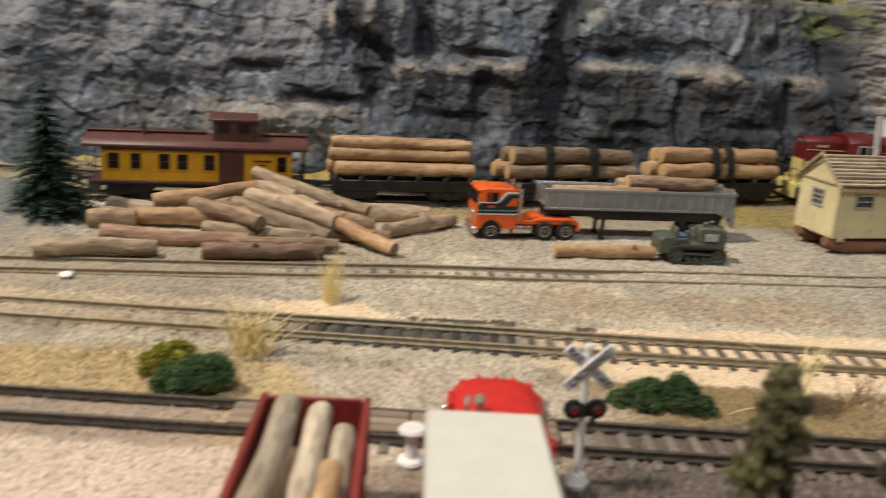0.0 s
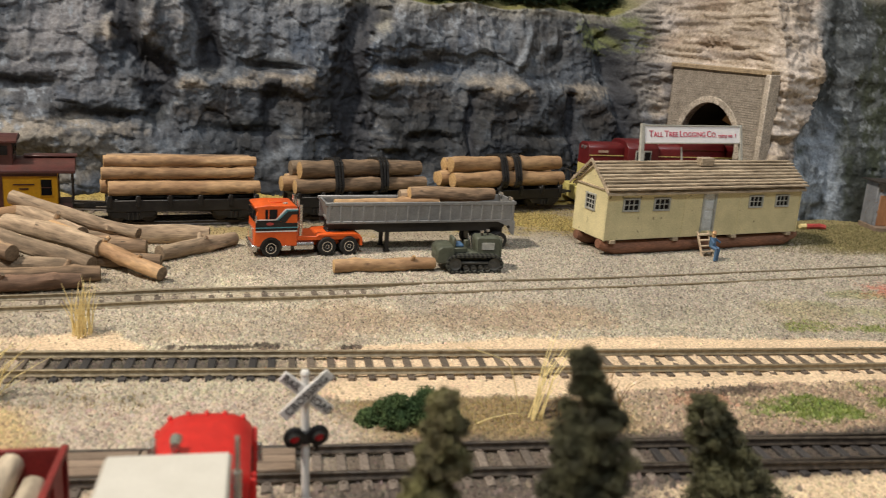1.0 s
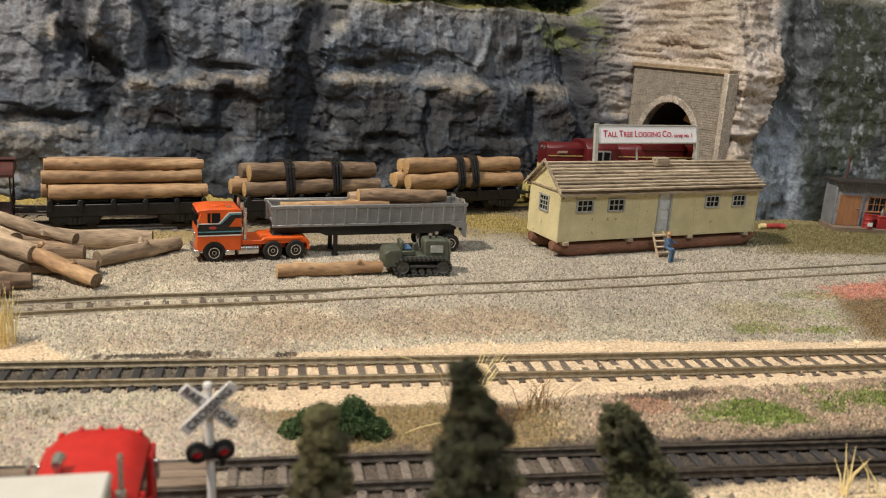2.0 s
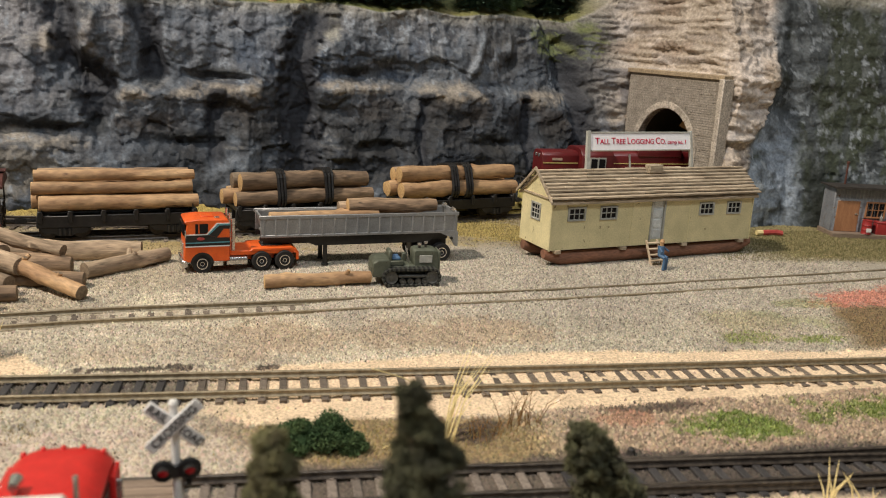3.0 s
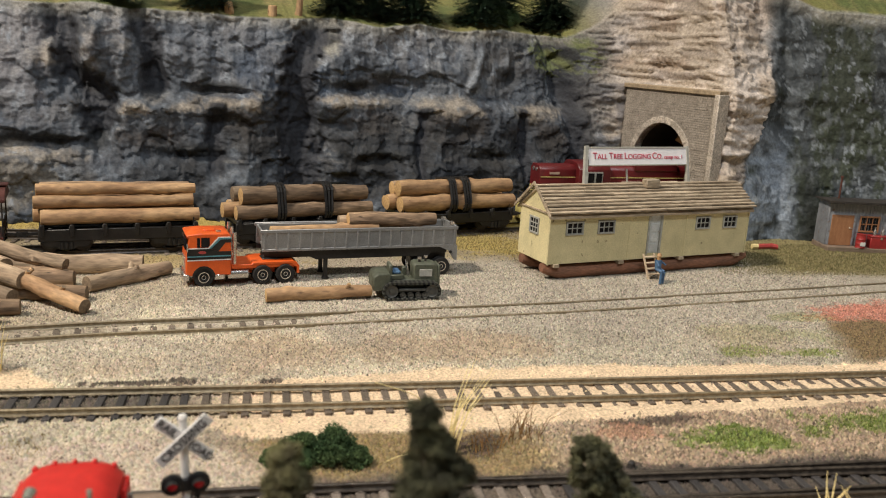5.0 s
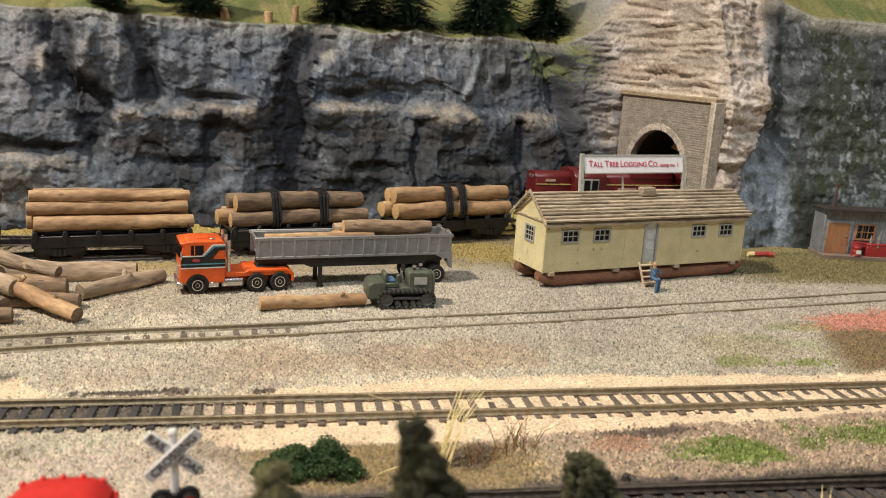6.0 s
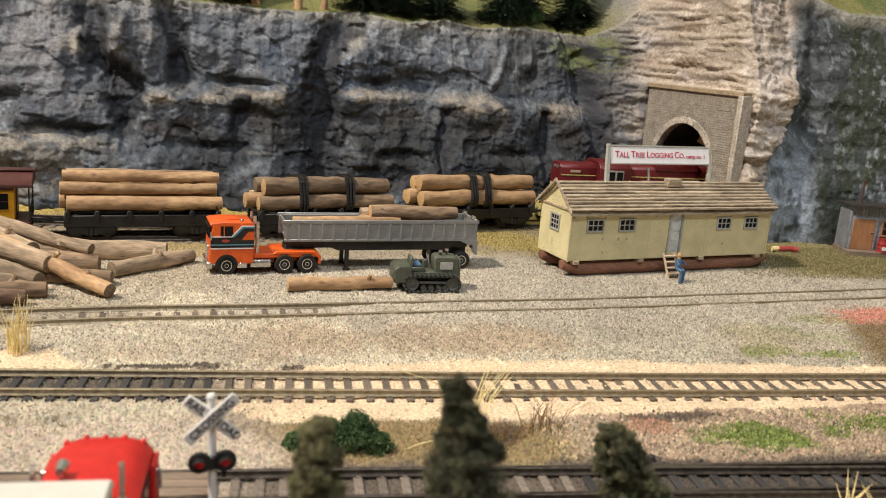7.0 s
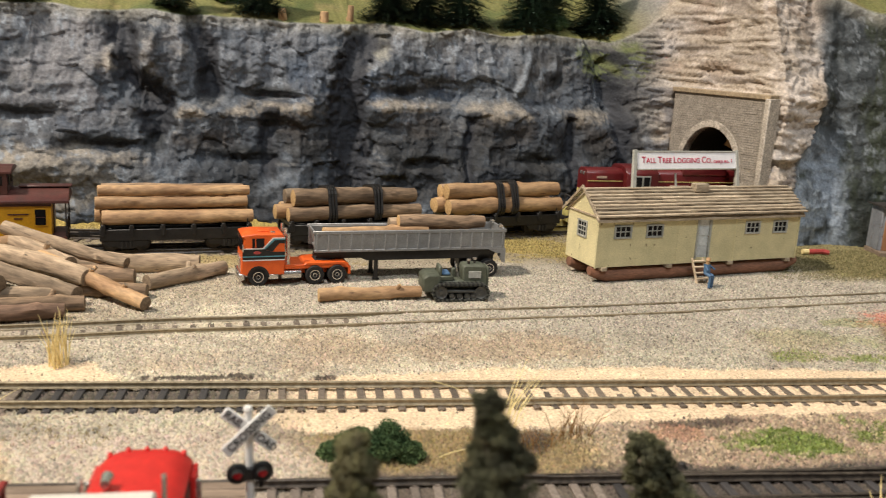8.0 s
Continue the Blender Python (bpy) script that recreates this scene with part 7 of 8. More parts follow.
def log_wagon():
    m = pose(0.0345, 0.152, -0.0052, 0, 0, 2.0)
    t = thing("log_wagon", "dull red open-topped toy wagon carrying logs at the crossing", "wagon", m)
    W, z0, z1, y0, y1 = 0.0130, 0.007, 0.0262, -0.04, 0.1145
    for s in (-1, 1):
        part("side_wall", cube(min(s * W, s * (W - 0.0012)), max(s * W, s * (W - 0.0012)), y0, y1, z0, z1, bevel=0.0002), WAGON_RED, t)
        part("top_rail", cube(s * W - 0.0009, s * W + 0.0009, y0, y1 + 0.0004, z1, z1 + 0.0014, bevel=0.0003), WAGON_RED, t)
        for k in range(12):
            y = y0 + 0.002 + k * (y1 - y0 - 0.004) / 11
            part("rib", cube(min(s * W, s * (W + 0.0008)), max(s * W, s * (W + 0.0008)), y - 0.0006, y + 0.0006, z0, z1, bevel=0.0001), WAGON_RED, t)
    part("end_wall", cube(-W + 0.0012, W - 0.0012, y1 - 0.0012, y1, z0, z1 + 0.0010, bevel=0.0002), WAGON_RED, t)
    part("end_wall", cube(-W + 0.0012, W - 0.0012, y0, y0 + 0.0012, z0, z1 + 0.0010, bevel=0.0002), WAGON_RED, t)
    part("floor", cube(-W + 0.0012, W - 0.0012, y0 + 0.0012, y1 - 0.0012, z0, z0 + 0.001), WAGON_RED, t)
    for s in (-1, 1):
        for y in (0.098, 0.086, -0.02):
            part("wheel", lathe(bmesh.new(), [(0.001, -0.0016), (0.0048, -0.0016), (0.0053, -0.001), (0.0053, 0.001), (0.0048, 0.0016), (0.001, 0.0016)], (s * 0.0105, y, 0.0053), "x", 18), TYRE, t)
    spec = [((-0.0082, -0.03, 0.0250), (-0.0062, 0.1105, 0.0270), 0.0042, "ash"), ((0.0030, -0.03, 0.0215), (0.0012, 0.1120, 0.0240), 0.0035, "ash"), ((0.0086, -0.03, 0.0210), (0.0078, 0.1060, 0.0215), 0.0038, "ash"), ((0.0040, -0.036, 0.0130), (0.0030, 0.108, 0.0130), 0.0040, "brown"), ((-0.0065, -0.036, 0.0130), (-0.0060, 0.108, 0.0130), 0.0040, "brown"), ((0.0075, -0.035, 0.0285), (0.0072, 0.078, 0.0282), 0.0030, "pale")]
    for k, (a, b, r, kind) in enumerate(spec):
        make_log(m @ Vector(a), m @ Vector(b), r, kind, group="logs in the wagon", seed=60 + k, knots=3)


def crossing_signal():
    s = thing("crossing_signal", "white railroad crossbuck signal with two red lamps", "crossing signal", pose(0.1010, 0.2775, -0.0050, 0, -1.5, 8))
    part("base", lathe(bmesh.new(), [(0.0034, 0), (0.0034, 0.0012), (0.0026, 0.0020), (0.0022, 0.0035), (0.0014, 0.0042)], (0, 0, 0), "z", 16), WHITE, s, "white flared base")
    part("post", rod((0, 0, 0.004), (0, 0, 0.0405), 0.0011, n=14), WHITE, s, "white post")
    part("finial", lathe(bmesh.new(), [(0.0011, 0.0402), (0.0013, 0.0407), (0.0010, 0.0415), (0.0003, 0.0418)], (0, 0, 0), "z", 14), WHITE, s)
    for a, txt in ((-42, "RAIL ROAD"), (42, "CROSSING")):
        m = pose(0, -0.0016 if a < 0 else -0.0024, 0.0358) @ Matrix.Rotation(radians(-a), 4, "Y")
        arm = part("crossbuck_board", cube(-0.0083, 0.0083, -0.0004, 0.0004, -0.0016, 0.0016, bevel=0.0002), WHITE, s, "white crossbuck board with black letters")
        arm.matrix_basis = m
        if txt == "CROSSING":
            lettering(txt, 0.0029, INK, arm, pose(0, -0.00045, 0, 90, 0, 0), name="word")
        else:
            for half, xx in (("RAIL", -0.0050), ("ROAD", 0.0050)):
                lettering(half, 0.0028, INK, arm, pose(xx, -0.00045, 0, 90, 0, 0), name="word")
    part("cross_arm", cube(-0.0052, 0.0052, -0.0014, -0.0004, 0.0232, 0.0242, bevel=0.0002), BLACK, s)
    part("lamp_box", cube(-0.0018, 0.0018, -0.0018, 0.0016, 0.0212, 0.0250, bevel=0.0004), BLACK, s)
    for x in (-0.0032, 0.0032):
        disc = part("lamp_disc", lathe(bmesh.new(), [(0.0024, -0.0024), (0.0028, -0.0021), (0.0028, -0.0012), (0.0020, -0.0006), (0.0010, 0.0008)], (x, 0, 0.0237), "y", 22), BLACK, s, "black lamp disc with hood")
        part("lens", lathe(bmesh.new(), [(0.0002, -0.0030), (0.0007, -0.0029), (0.0012, -0.0026), (0.0013, -0.0023)], (x, 0, 0.0237), "y", 18), RED_LENS, disc, "red signal lens")
        bm = bmesh.new()
        for k in range(8):
            a0, a1 = math.pi * k / 8, math.pi * (k + 1) / 8
            f = [bm.verts.new((x + 0.0017 * math.cos(a), y, 0.0237 + 0.0017 * math.sin(a))) for a, y in ((a0, -0.0024), (a1, -0.0024), (a1, -0.0046), (a0, -0.0046))]
            bm.faces.new(f)
        part("hood", bm, BLACK, disc)
    part("bell", rod((0.0022, 0.0, 0.0192), (0.0034, 0.0, 0.0192), 0.0010, n=12), BLACK, s)


def spool():
    s = thing("white_bollard", "small white flanged bollard standing beside the crossing", "bollard", pose(0.0550, 0.2835, -0.0050))
    part("base_flange", lathe(bmesh.new(), [(0.0034, 0), (0.0040, 0.0007), (0.0036, 0.0016), (0.0020, 0.0022)], (0, 0, 0), "z", 20), WHITE, s)
    part("stem", lathe(bmesh.new(), [(0.0020, 0.0022), (0.0017, 0.0055), (0.0020, 0.0092)], (0, 0, 0), "z", 18), WHITE, s)
    part("cap", lathe(bmesh.new(), [(0.0020, 0.0090), (0.0038, 0.0096), (0.0040, 0.0104), (0.0034, 0.0112)], (0, 0, 0), "z", 20), WHITE, s)


# ---------------------------------------------------------------- plants
def leaf_cloud(name, centres, radii, per, size, mat, parent, seed, squash=0.8):
    """Many tiny leaf flakes gathered in clumps, as one mesh."""
    rng = np.random.default_rng(seed)
    c = np.repeat(np.array(centres, dtype=float), per, 0)
    r = np.repeat(np.array(radii, dtype=float), per)
    d = rng.normal(size=(len(c), 3))
    d /= np.linalg.norm(d, axis=1)[:, None]
    p = c + d * (r * (0.15 + 1.0 * rng.random(len(c)) ** 0.7))[:, None] * np.array([1, 1, squash])
    a, b = rng.normal(size=(len(c), 3)), rng.normal(size=(len(c), 3))
    a = a + 0.3 * d
    a /= np.linalg.norm(a, axis=1)[:, None]
    b -= (a * b).sum(1)[:, None] * a
    b /= np.linalg.norm(b, axis=1)[:, None]
    s = size * (0.5 + 0.9 * rng.random(len(c)))[:, None]
    n = np.cross(a, b)
    v = np.stack((p - a * s, p + b * s * 0.7 + n * s * 0.3, p + a * s, p - b * s * 0.7 + n * s * 0.3), 1)
    f = np.array([(0, 1, 2), (0, 2, 3)])
    faces = (f[None] + 4 * np.arange(len(c))[:, None, None]).reshape(-1, 3)
    me = raw_mesh(name, v.reshape(-1, 3), faces, mat)
    ob = new(name, me)
    ob.parent = parent
    return ob


def foam_tree(x, y, z, height, profile, mat, label, seed, clumps=320, base_dx=0.0, bend=1.0):
    """A model conifer of ground foam: trunk leaning over the top share given as bend, limbs, ragged crown."""
    def lean(f):
        return base_dx * min(1.0, (1 - f) / bend)

    rng = random.Random(seed)
    t = thing("model_tree", label, "tree", pose(x, y, z), group="foreground trees")
    trunk = rod((base_dx, 0, 0), (lean(0.6), 0, height * 0.6), 0.0018, 0.0010, n=8)
    part("trunk", tube(trunk, (lean(0.6), 0, height * 0.6), (0, 0, height * 0.94), 0.0010, 0.0004, n=8), BARK_DARK, t)
    centres, radii = [], []
    for k in range(clumps):
        f = rng.random()
        rad = np.interp(f, [p[0] for p in profile], [p[1] for p in profile])
        a = rng.uniform(0, 6.283)
        rr = rad * rng.uniform(0.25, 1.0)
        centres.append((rr * math.cos(a) + lean(f), rr * math.sin(a), height * f))
        radii.append(max(0.0012, rad * rng.uniform(0.16, 0.34)))
    for k in range(7):
        c = centres[k * 5]
        part("limb", rod((lean(c[2] / height), 0, max(0.001, c[2] - 0.004)), c, 0.0006, 0.0002, n=5), BARK_DARK, t)
    leaf_cloud("crown", centres, radii, 250, 0.00034, mat, t, seed)
    core = bmesh.new()
    rows = []
    for i in range(12):
        f = i / 11
        rad = 0.36 * np.interp(f, [p[0] for p in profile], [p[1] for p in profile])
        rows.append([core.verts.new((rad * (1 + 0.25 * rng.uniform(-1, 1)) * math.cos(2 * math.pi * k / 10) + lean(f), rad * (1 + 0.25 * rng.uniform(-1, 1)) * math.sin(2 * math.pi * k / 10), height * f * 0.97)) for k in range(10)])
    for a, b in zip(rows, rows[1:]):
        for k in range(10):
            core.faces.new((a[k], a[(k + 1) % 10], b[(k + 1) % 10], b[k]))
    part("inner_foliage", core, mat, t)
    return t


def fir(x, y, z, height, radius, seed, label="dark green model fir on the grassy hillside", tiers=20, mat=None, group="hillside firs"):
    """A bristly conifer: trunk and drooping whorls of needled branches."""
    mat = mat or FIR
    rng = np.random.default_rng(seed)
    t = thing("fir_tree", label, "tree", pose(x, y, z, 0, 0, float(rng.random() * 360)), group=group)
    part("trunk", rod((0, 0, 0), (0, 0, height), height * 0.022, height * 0.004, n=7), BARK_DARK, t)
    V, F = [], []
    for k in range(tiers):
        f = 0.03 + 0.95 * k / tiers
        reach = radius * (1 - f) ** 0.8 + radius * 0.07
        n = int(22 - 10 * f)
        for j in range(n):
            a = 6.283 * (j + rng.random() * 0.7) / n
            ln = reach * (0.75 + 0.4 * rng.random())
            droop = -0.28 * ln + 0.1 * ln * rng.random()
            z0 = height * (f + 0.03 * rng.random())
            m = 13
            for i in range(m):
                s = (i + 0.6) / m
                px, py, pz = ln * s * math.cos(a), ln * s * math.sin(a), z0 + droop * s * s
                for side in (-1, 1, 0):
                    w = reach * 0.30 * (1 - 0.6 * s) * (0.7 + 0.6 * rng.random())
                    aa = a + side * (0.9 + 0.3 * rng.random())
                    up = (0.25 if side else 0.8) * w * (rng.random() - 0.3)
                    tip = (px + w * math.cos(aa), py + w * math.sin(aa), pz + up)
                    h = w * 0.24
                    b = len(V)
                    V += [(px - h * math.sin(aa), py + h * math.cos(aa), pz), (px + h * math.sin(aa), py - h * math.cos(aa), pz), tip]
                    F.append((b, b + 1, b + 2))
    me = raw_mesh("crown", V, F, mat)
    ob = new("crown", me)
    ob.parent = t
    return t


def clump_bush(x, y, z, lobes, mat, label, seed, name="bush"):
    b = thing(name, label, "bush", pose(x, y, z), group="bushes")
    rng = random.Random(seed)
    centres, radii = [], []
    for cx, cy, cz, r in lobes:
        for k in range(26):
            a, e = rng.uniform(0, 6.283), rng.uniform(-0.2, 1.4)
            centres.append((cx + r * 0.75 * math.cos(a) * math.cos(e), cy + r * 0.75 * math.sin(a) * math.cos(e), max(0.0005, cz + r * 0.75 * math.sin(e))))
            radii.append(r * rng.uniform(0.25, 0.45))
    part("stem", rod((0, 0, -0.001), (0, 0, 0.004), 0.0008, 0.0004, n=6), BARK_DARK, b)
    leaf_cloud("foliage", centres, radii, 360, 0.00036, mat, b, seed)
    core = bmesh.new()
    for cx, cy, cz, r in lobes:
        bmesh.ops.create_icosphere(core, subdivisions=2, radius=r * 0.6, matrix=Matrix.Translation((cx, cy, cz)))
    for v in core.verts:
        v.co += v.normal * 0.0008 * noise.noise(v.co * 500)
    part("inner_foliage", core, mat, b)
    return b


def blades(name, centre, count, spread, height, lean, mat, label, category, seed, thick=0.00022, kind="", direction=None):
    """A tuft of thin dry blades, one mesh."""
    rng = random.Random(seed)
    bm = bmesh.new()
    for k in range(count):
        a = rng.uniform(0, 6.283)
        rr = spread * rng.random() ** 0.5
        p = Vector((rr * math.cos(a), rr * math.sin(a), -0.0006))
        h = height * rng.uniform(0.5, 1.0)
        a2 = rng.uniform(0, 6.283) if direction is None else direction + rng.uniform(-0.5, 0.5)
        l = lean * h * rng.uniform(0.3, 1.0)
        mid = p + Vector((l * 0.35 * math.cos(a2), l * 0.35 * math.sin(a2), h * 0.6))
        tip = p + Vector((l * math.cos(a2), l * math.sin(a2), h))
        tube(bm, p, mid, thick, thick * 0.75, n=4, caps=False)
        tube(bm, mid, tip, thick * 0.75, thick * 0.2, n=4, caps=False)
    return solid(name, bm, mat, label, category, pose(*centre), kind=kind)


def turf(name, count, sample, height, mat, label, seed, surface=None):
    """Static grass: many single blades."""
    rng = np.random.default_rng(seed)
    x, y = sample(rng, count)
    z = surface(x, y) if surface else ground_height(x, y)
    h = height * (0.5 + 0.7 * rng.random(len(x)))
    a = rng.random(len(x)) * 6.283
    w = 0.00022
    dx, dy = np.cos(a), np.sin(a)
    lx, ly = (rng.random(len(x)) - 0.5) * h * 1.1, (rng.random(len(x)) - 0.5) * h * 1.1
    v = np.stack((xyz(x - dx * w, y - dy * w, z - 0.0002), xyz(x + dx * w, y + dy * w, z - 0.0002), xyz(x + lx, y + ly, z + h)), 1)
    me = raw_mesh(name, v.reshape(-1, 3), np.arange(3 * len(x)).reshape(-1, 3), mat)
    tagged(new(name, me), label, "grass", kind="stuff")


def spot_sample(cx, cy, rx, ry, seed):
    def f(rng, n):
        x = cx + rx * 1.4 * (2 * rng.random(n) - 1)
        y = cy + ry * 1.4 * (2 * rng.random(n) - 1)
        keep = patch(x, y, cx, cy, rx, ry, seed) > rng.random(n)
        return x[keep], y[keep]
    return f


# ================================================================ the things
# rolling stock on the back track
m_cab, _ = on_line(-0.1475, -0.0235)
caboose(m_cab, 0.125)
m0, l0 = on_line(-0.0135, 0.0795)
m1, l1 = on_line(0.0920, 0.1850)
m2, l2 = on_line(0.1985, 0.2915)
for m, length in ((m0, l0), (m1, l1), (m2, l2)):
    log_car(m, length + 0.004)
load_logs(m0, [(-0.0088, 0.0198, 0.0046, -0.042, 0.044, "pale"), (0.0005, 0.0197, 0.0045, -0.046, 0.042, "pale"), (0.0100, 0.0198, 0.0046, -0.044, 0.043, "brown"), (-0.0060, 0.0279, 0.0038, -0.0455, 0.0410, "pale"), (0.0035, 0.0277, 0.0040, -0.044, 0.042, "pale"), (-0.0035, 0.0347, 0.0036, -0.0440, 0.0425, "pale"), (0.0046, 0.0345, 0.0034, -0.042, 0.040, "brown")], (), 30)
load_logs(m1, [(-0.0088, 0.0198, 0.0046, -0.044, 0.046, "brown"), (0.0007, 0.0200, 0.0048, -0.050, 0.042, "pale"), (0.0104, 0.0198, 0.0046, -0.044, 0.042, "brown"), (-0.0048, 0.0294, 0.0056, -0.0400, 0.0440, "brown"), (0.0066, 0.0284, 0.0050, -0.042, 0.043, "grey")], (-0.0180, 0.0130), 10)
load_logs(m2, [(-0.0085, 0.0206, 0.0055, -0.044, 0.047, "pale"), (0.0028, 0.0203, 0.0052, -0.049, 0.044, "pale"), (0.0125, 0.0193, 0.0042, -0.046, 0.043, "brown"), (-0.0040, 0.0306, 0.0055, -0.0440, 0.0460, "pale"), (0.0072, 0.0292, 0.0050, -0.043, 0.0440, "brown")], (-0.0070, 0.0040), 20)
m_loco, _ = on_line(0.3045, 0.4645)
locomotive(m_loco)

orange_truck()
tipper_trailer()
crawler()
bunkhouse()
shed()
red_truck()
log_wagon()
crossing_signal()
spool()

# heaped logs: ends, radius, bark
PILE = [
    ((-0.122, 0.434, 0.0040), (-0.071, 0.4465, 0.0042), 0.0041, "grey"), ((-0.050, 0.4465, 0.0042), (0.0045, 0.458, 0.0042), 0.0042, "red"),
    ((-0.104, 0.465, 0.0045), (-0.034, 0.470, 0.0045), 0.0044, "red"), ((-0.120, 0.488, 0.0050), (-0.098, 0.494, 0.0050), 0.0052, "brown"),
    ((-0.099, 0.499, 0.0050), (-0.045, 0.503, 0.0050), 0.0048, "pale"), ((-0.123, 0.525, 0.0048), (-0.084, 0.511, 0.0048), 0.0046, "grey"),
    ((-0.030, 0.5415, 0.0058), (0.0525, 0.5445, 0.0050), 0.0058, "grey"), ((0.0315, 0.5050, 0.0045), (0.0665, 0.5385, 0.0042), 0.0043, "grey"),
    ((-0.012, 0.5120, 0.0052), (0.0240, 0.5130, 0.0052), 0.0052, "brown"), ((-0.100, 0.545, 0.0050), (-0.040, 0.540, 0.0050), 0.0050, "grey"),
    ((-0.060, 0.485, 0.0045), (-0.006, 0.480, 0.0045), 0.0044, "grey"), ((-0.040, 0.462, 0.0040), (0.010, 0.4700, 0.0040), 0.0040, "brown"),
    ((-0.055, 0.520, 0.0050), (-0.012, 0.526, 0.0050), 0.0050, "grey"), ((0.000, 0.494, 0.0040), (0.034, 0.492, 0.0040), 0.0038, "brown"),
    ((-0.094, 0.510, 0.0110), (-0.036, 0.534, 0.0200), 0.0042, "pale"), ((-0.042, 0.534, 0.0185), (-0.006, 0.505, 0.0128), 0.0050, "grey"),
    ((-0.046, 0.522, 0.0145), (0.0065, 0.490, 0.0108), 0.0050, "grey"), ((-0.050, 0.507, 0.0130), (0.0050, 0.4765, 0.0062), 0.0045, "grey"),
    ((-0.046, 0.535, 0.0250), (0.0200, 0.5130, 0.0120), 0.0040, "grey"), ((-0.022, 0.5120, 0.0152), (0.0375, 0.4695, 0.0042), 0.0040, "pale"),
    ((-0.072, 0.5080, 0.0115), (-0.030, 0.478, 0.0105), 0.0042, "brown"),
]
for k, (a, b, r, kind) in enumerate(PILE):
    make_log(a, b, r, kind, group="heaped logs", seed=100 + k, knots=5, stubs=(k % 2) + 2 * (k == 19) + (k == 7), bend=0.0012 if k % 4 == 0 else (-0.0008 if k % 4 == 2 else 0.0), cut=CUT_OLD if k % 3 else None)

# plants
foam_tree(0.1240, 0.2123, -0.0052, 0.0645, [(0, 0.0078), (0.25, 0.0072), (0.55, 0.0062), (0.8, 0.0052), (0.95, 0.0038), (1, 0.0016)], NEEDLE_TAN, "olive ground-foam model tree with blunt top", 1, base_dx=-0.002)
foam_tree(0.1462, 0.2029, -0.0052, 0.0768, [(0, 0.0085), (0.3, 0.0082), (0.6, 0.0076), (0.70, 0.0073), (0.79, 0.0076), (0.84, 0.0064), (0.87, 0.0042), (0.91, 0.0031), (0.97, 0.0028), (1, 0.0012)], NEEDLE, "tall dark ground-foam model tree with narrow crown", 2, 430, base_dx=0.0028, bend=0.17)
foam_tree(0.1899, 0.2386, -0.0052, 0.0520, [(0, 0.0175), (0.3, 0.0140), (0.5, 0.0112), (0.68, 0.0082), (0.78, 0.0060), (0.92, 0.0046), (1, 0.0014)], NEEDLE, "short dark ground-foam model tree", 3, base_dx=0.024)
clump_bush(0.137, 0.327, -0.0046, [(-0.006, 0, 0.0035, 0.0072), (0.004, 0.001, 0.0045, 0.0078), (0.012, -0.001, 0.0015, 0.0050), (-0.014, 0.002, 0.0005, 0.0045)], BUSH, "dark green clump-foliage bush between the tracks", 11)
clump_bush(-0.016, 0.3185, -0.0046, [(-0.007, 0, 0.0020, 0.0070), (0.005, 0.001, 0.0045, 0.0080), (0.0, 0.003, 0.0040, 0.0070)], BUSH, "dark green clump-foliage bush beside the crossing", 12)
clump_bush(-0.0300, 0.3290, -0.0046, [(-0.001, 0, 0.0040, 0.0072), (0.005, 0.002, 0.0066, 0.0056)], BUSH_YELLOW, "yellow-green clump-foliage bush behind the dark bush", 13)
fir(-0.147, 0.505, 0.0, 0.078, 0.024, 21, "dark green model fir beside the heaped logs", 18)
for k, (x, dy, h, r) in enumerate([(-0.16, 0.03, 0.07, 0.024), (-0.09, 0.02, 0.06, 0.022), (-0.03, 0.06, 0.06, 0.018), (0.016, 0.018, 0.064, 0.018), (0.0735, 0.020, 0.070, 0.023), (0.171, 0.022, 0.070, 0.026), (0.197, 0.034, 0.072, 0.024), (0.226, 0.022, 0.076, 0.027), (0.284, 0.023, 0.074, 0.027), (0.308, 0.045, 0.070, 0.024), (0.347, 0.020, 0.078, 0.028), (0.10, 0.11, 0.07, 0.022)]):
    y = float(np.interp(x, TOP_X0[TOP_X0 < 0.37], TOP_Y[TOP_X0 < 0.37])) + dy
    fir(x, y, hill_height(x, y) - 0.001, h, r, 30 + k)
clump_bush(0.295, 0.762, hill_height(0.295, 0.762) - 0.001, [(0, 0, 0.004, 0.012), (0.012, 0.004, 0.003, 0.010)], BUSH, "green clump bush under the firs", 14)
clump_bush(0.045, 0.742, hill_height(0.045, 0.742) - 0.001, [(0, 0, 0.003, 0.007), (0.009, 0.003, 0.003, 0.006)], BUSH, "green clump bush under the firs", 15)
for k, (x, dy, h, r) in enumerate([(0.090, 0.008, 0.0070, 0.0034), (0.1197, 0.009, 0.0065, 0.0034), (0.1385, 0.010, 0.0115, 0.0026)]):
    y = float(np.interp(x, TOP_X0, TOP_Y)) + dy
    make_log((x, y, hill_height(x, y) - 0.002), (x + 0.0008 * (k - 1), y + 0.0005, hill_height(x, y) + h), r, "pale", "pale cut tree stump on the grassy cliff top", "stumps", seed=200 + k, name="tree_stump", knots=1)
blades("straw_tuft", (0.0150, 0.4095, -0.0040), 34, 0.0038, 0.0255, 0.35, STRAW, "tall dry straw tuft beside the siding", "grass tuft", 1, 0.0003)
blades("straw_tuft", (-0.006, 0.351, -0.0045), 48, 0.0065, 0.025, 0.9, STRAW, "pale dry straw tuft beside the crossing road", "grass tuft", 2, 0.00036)
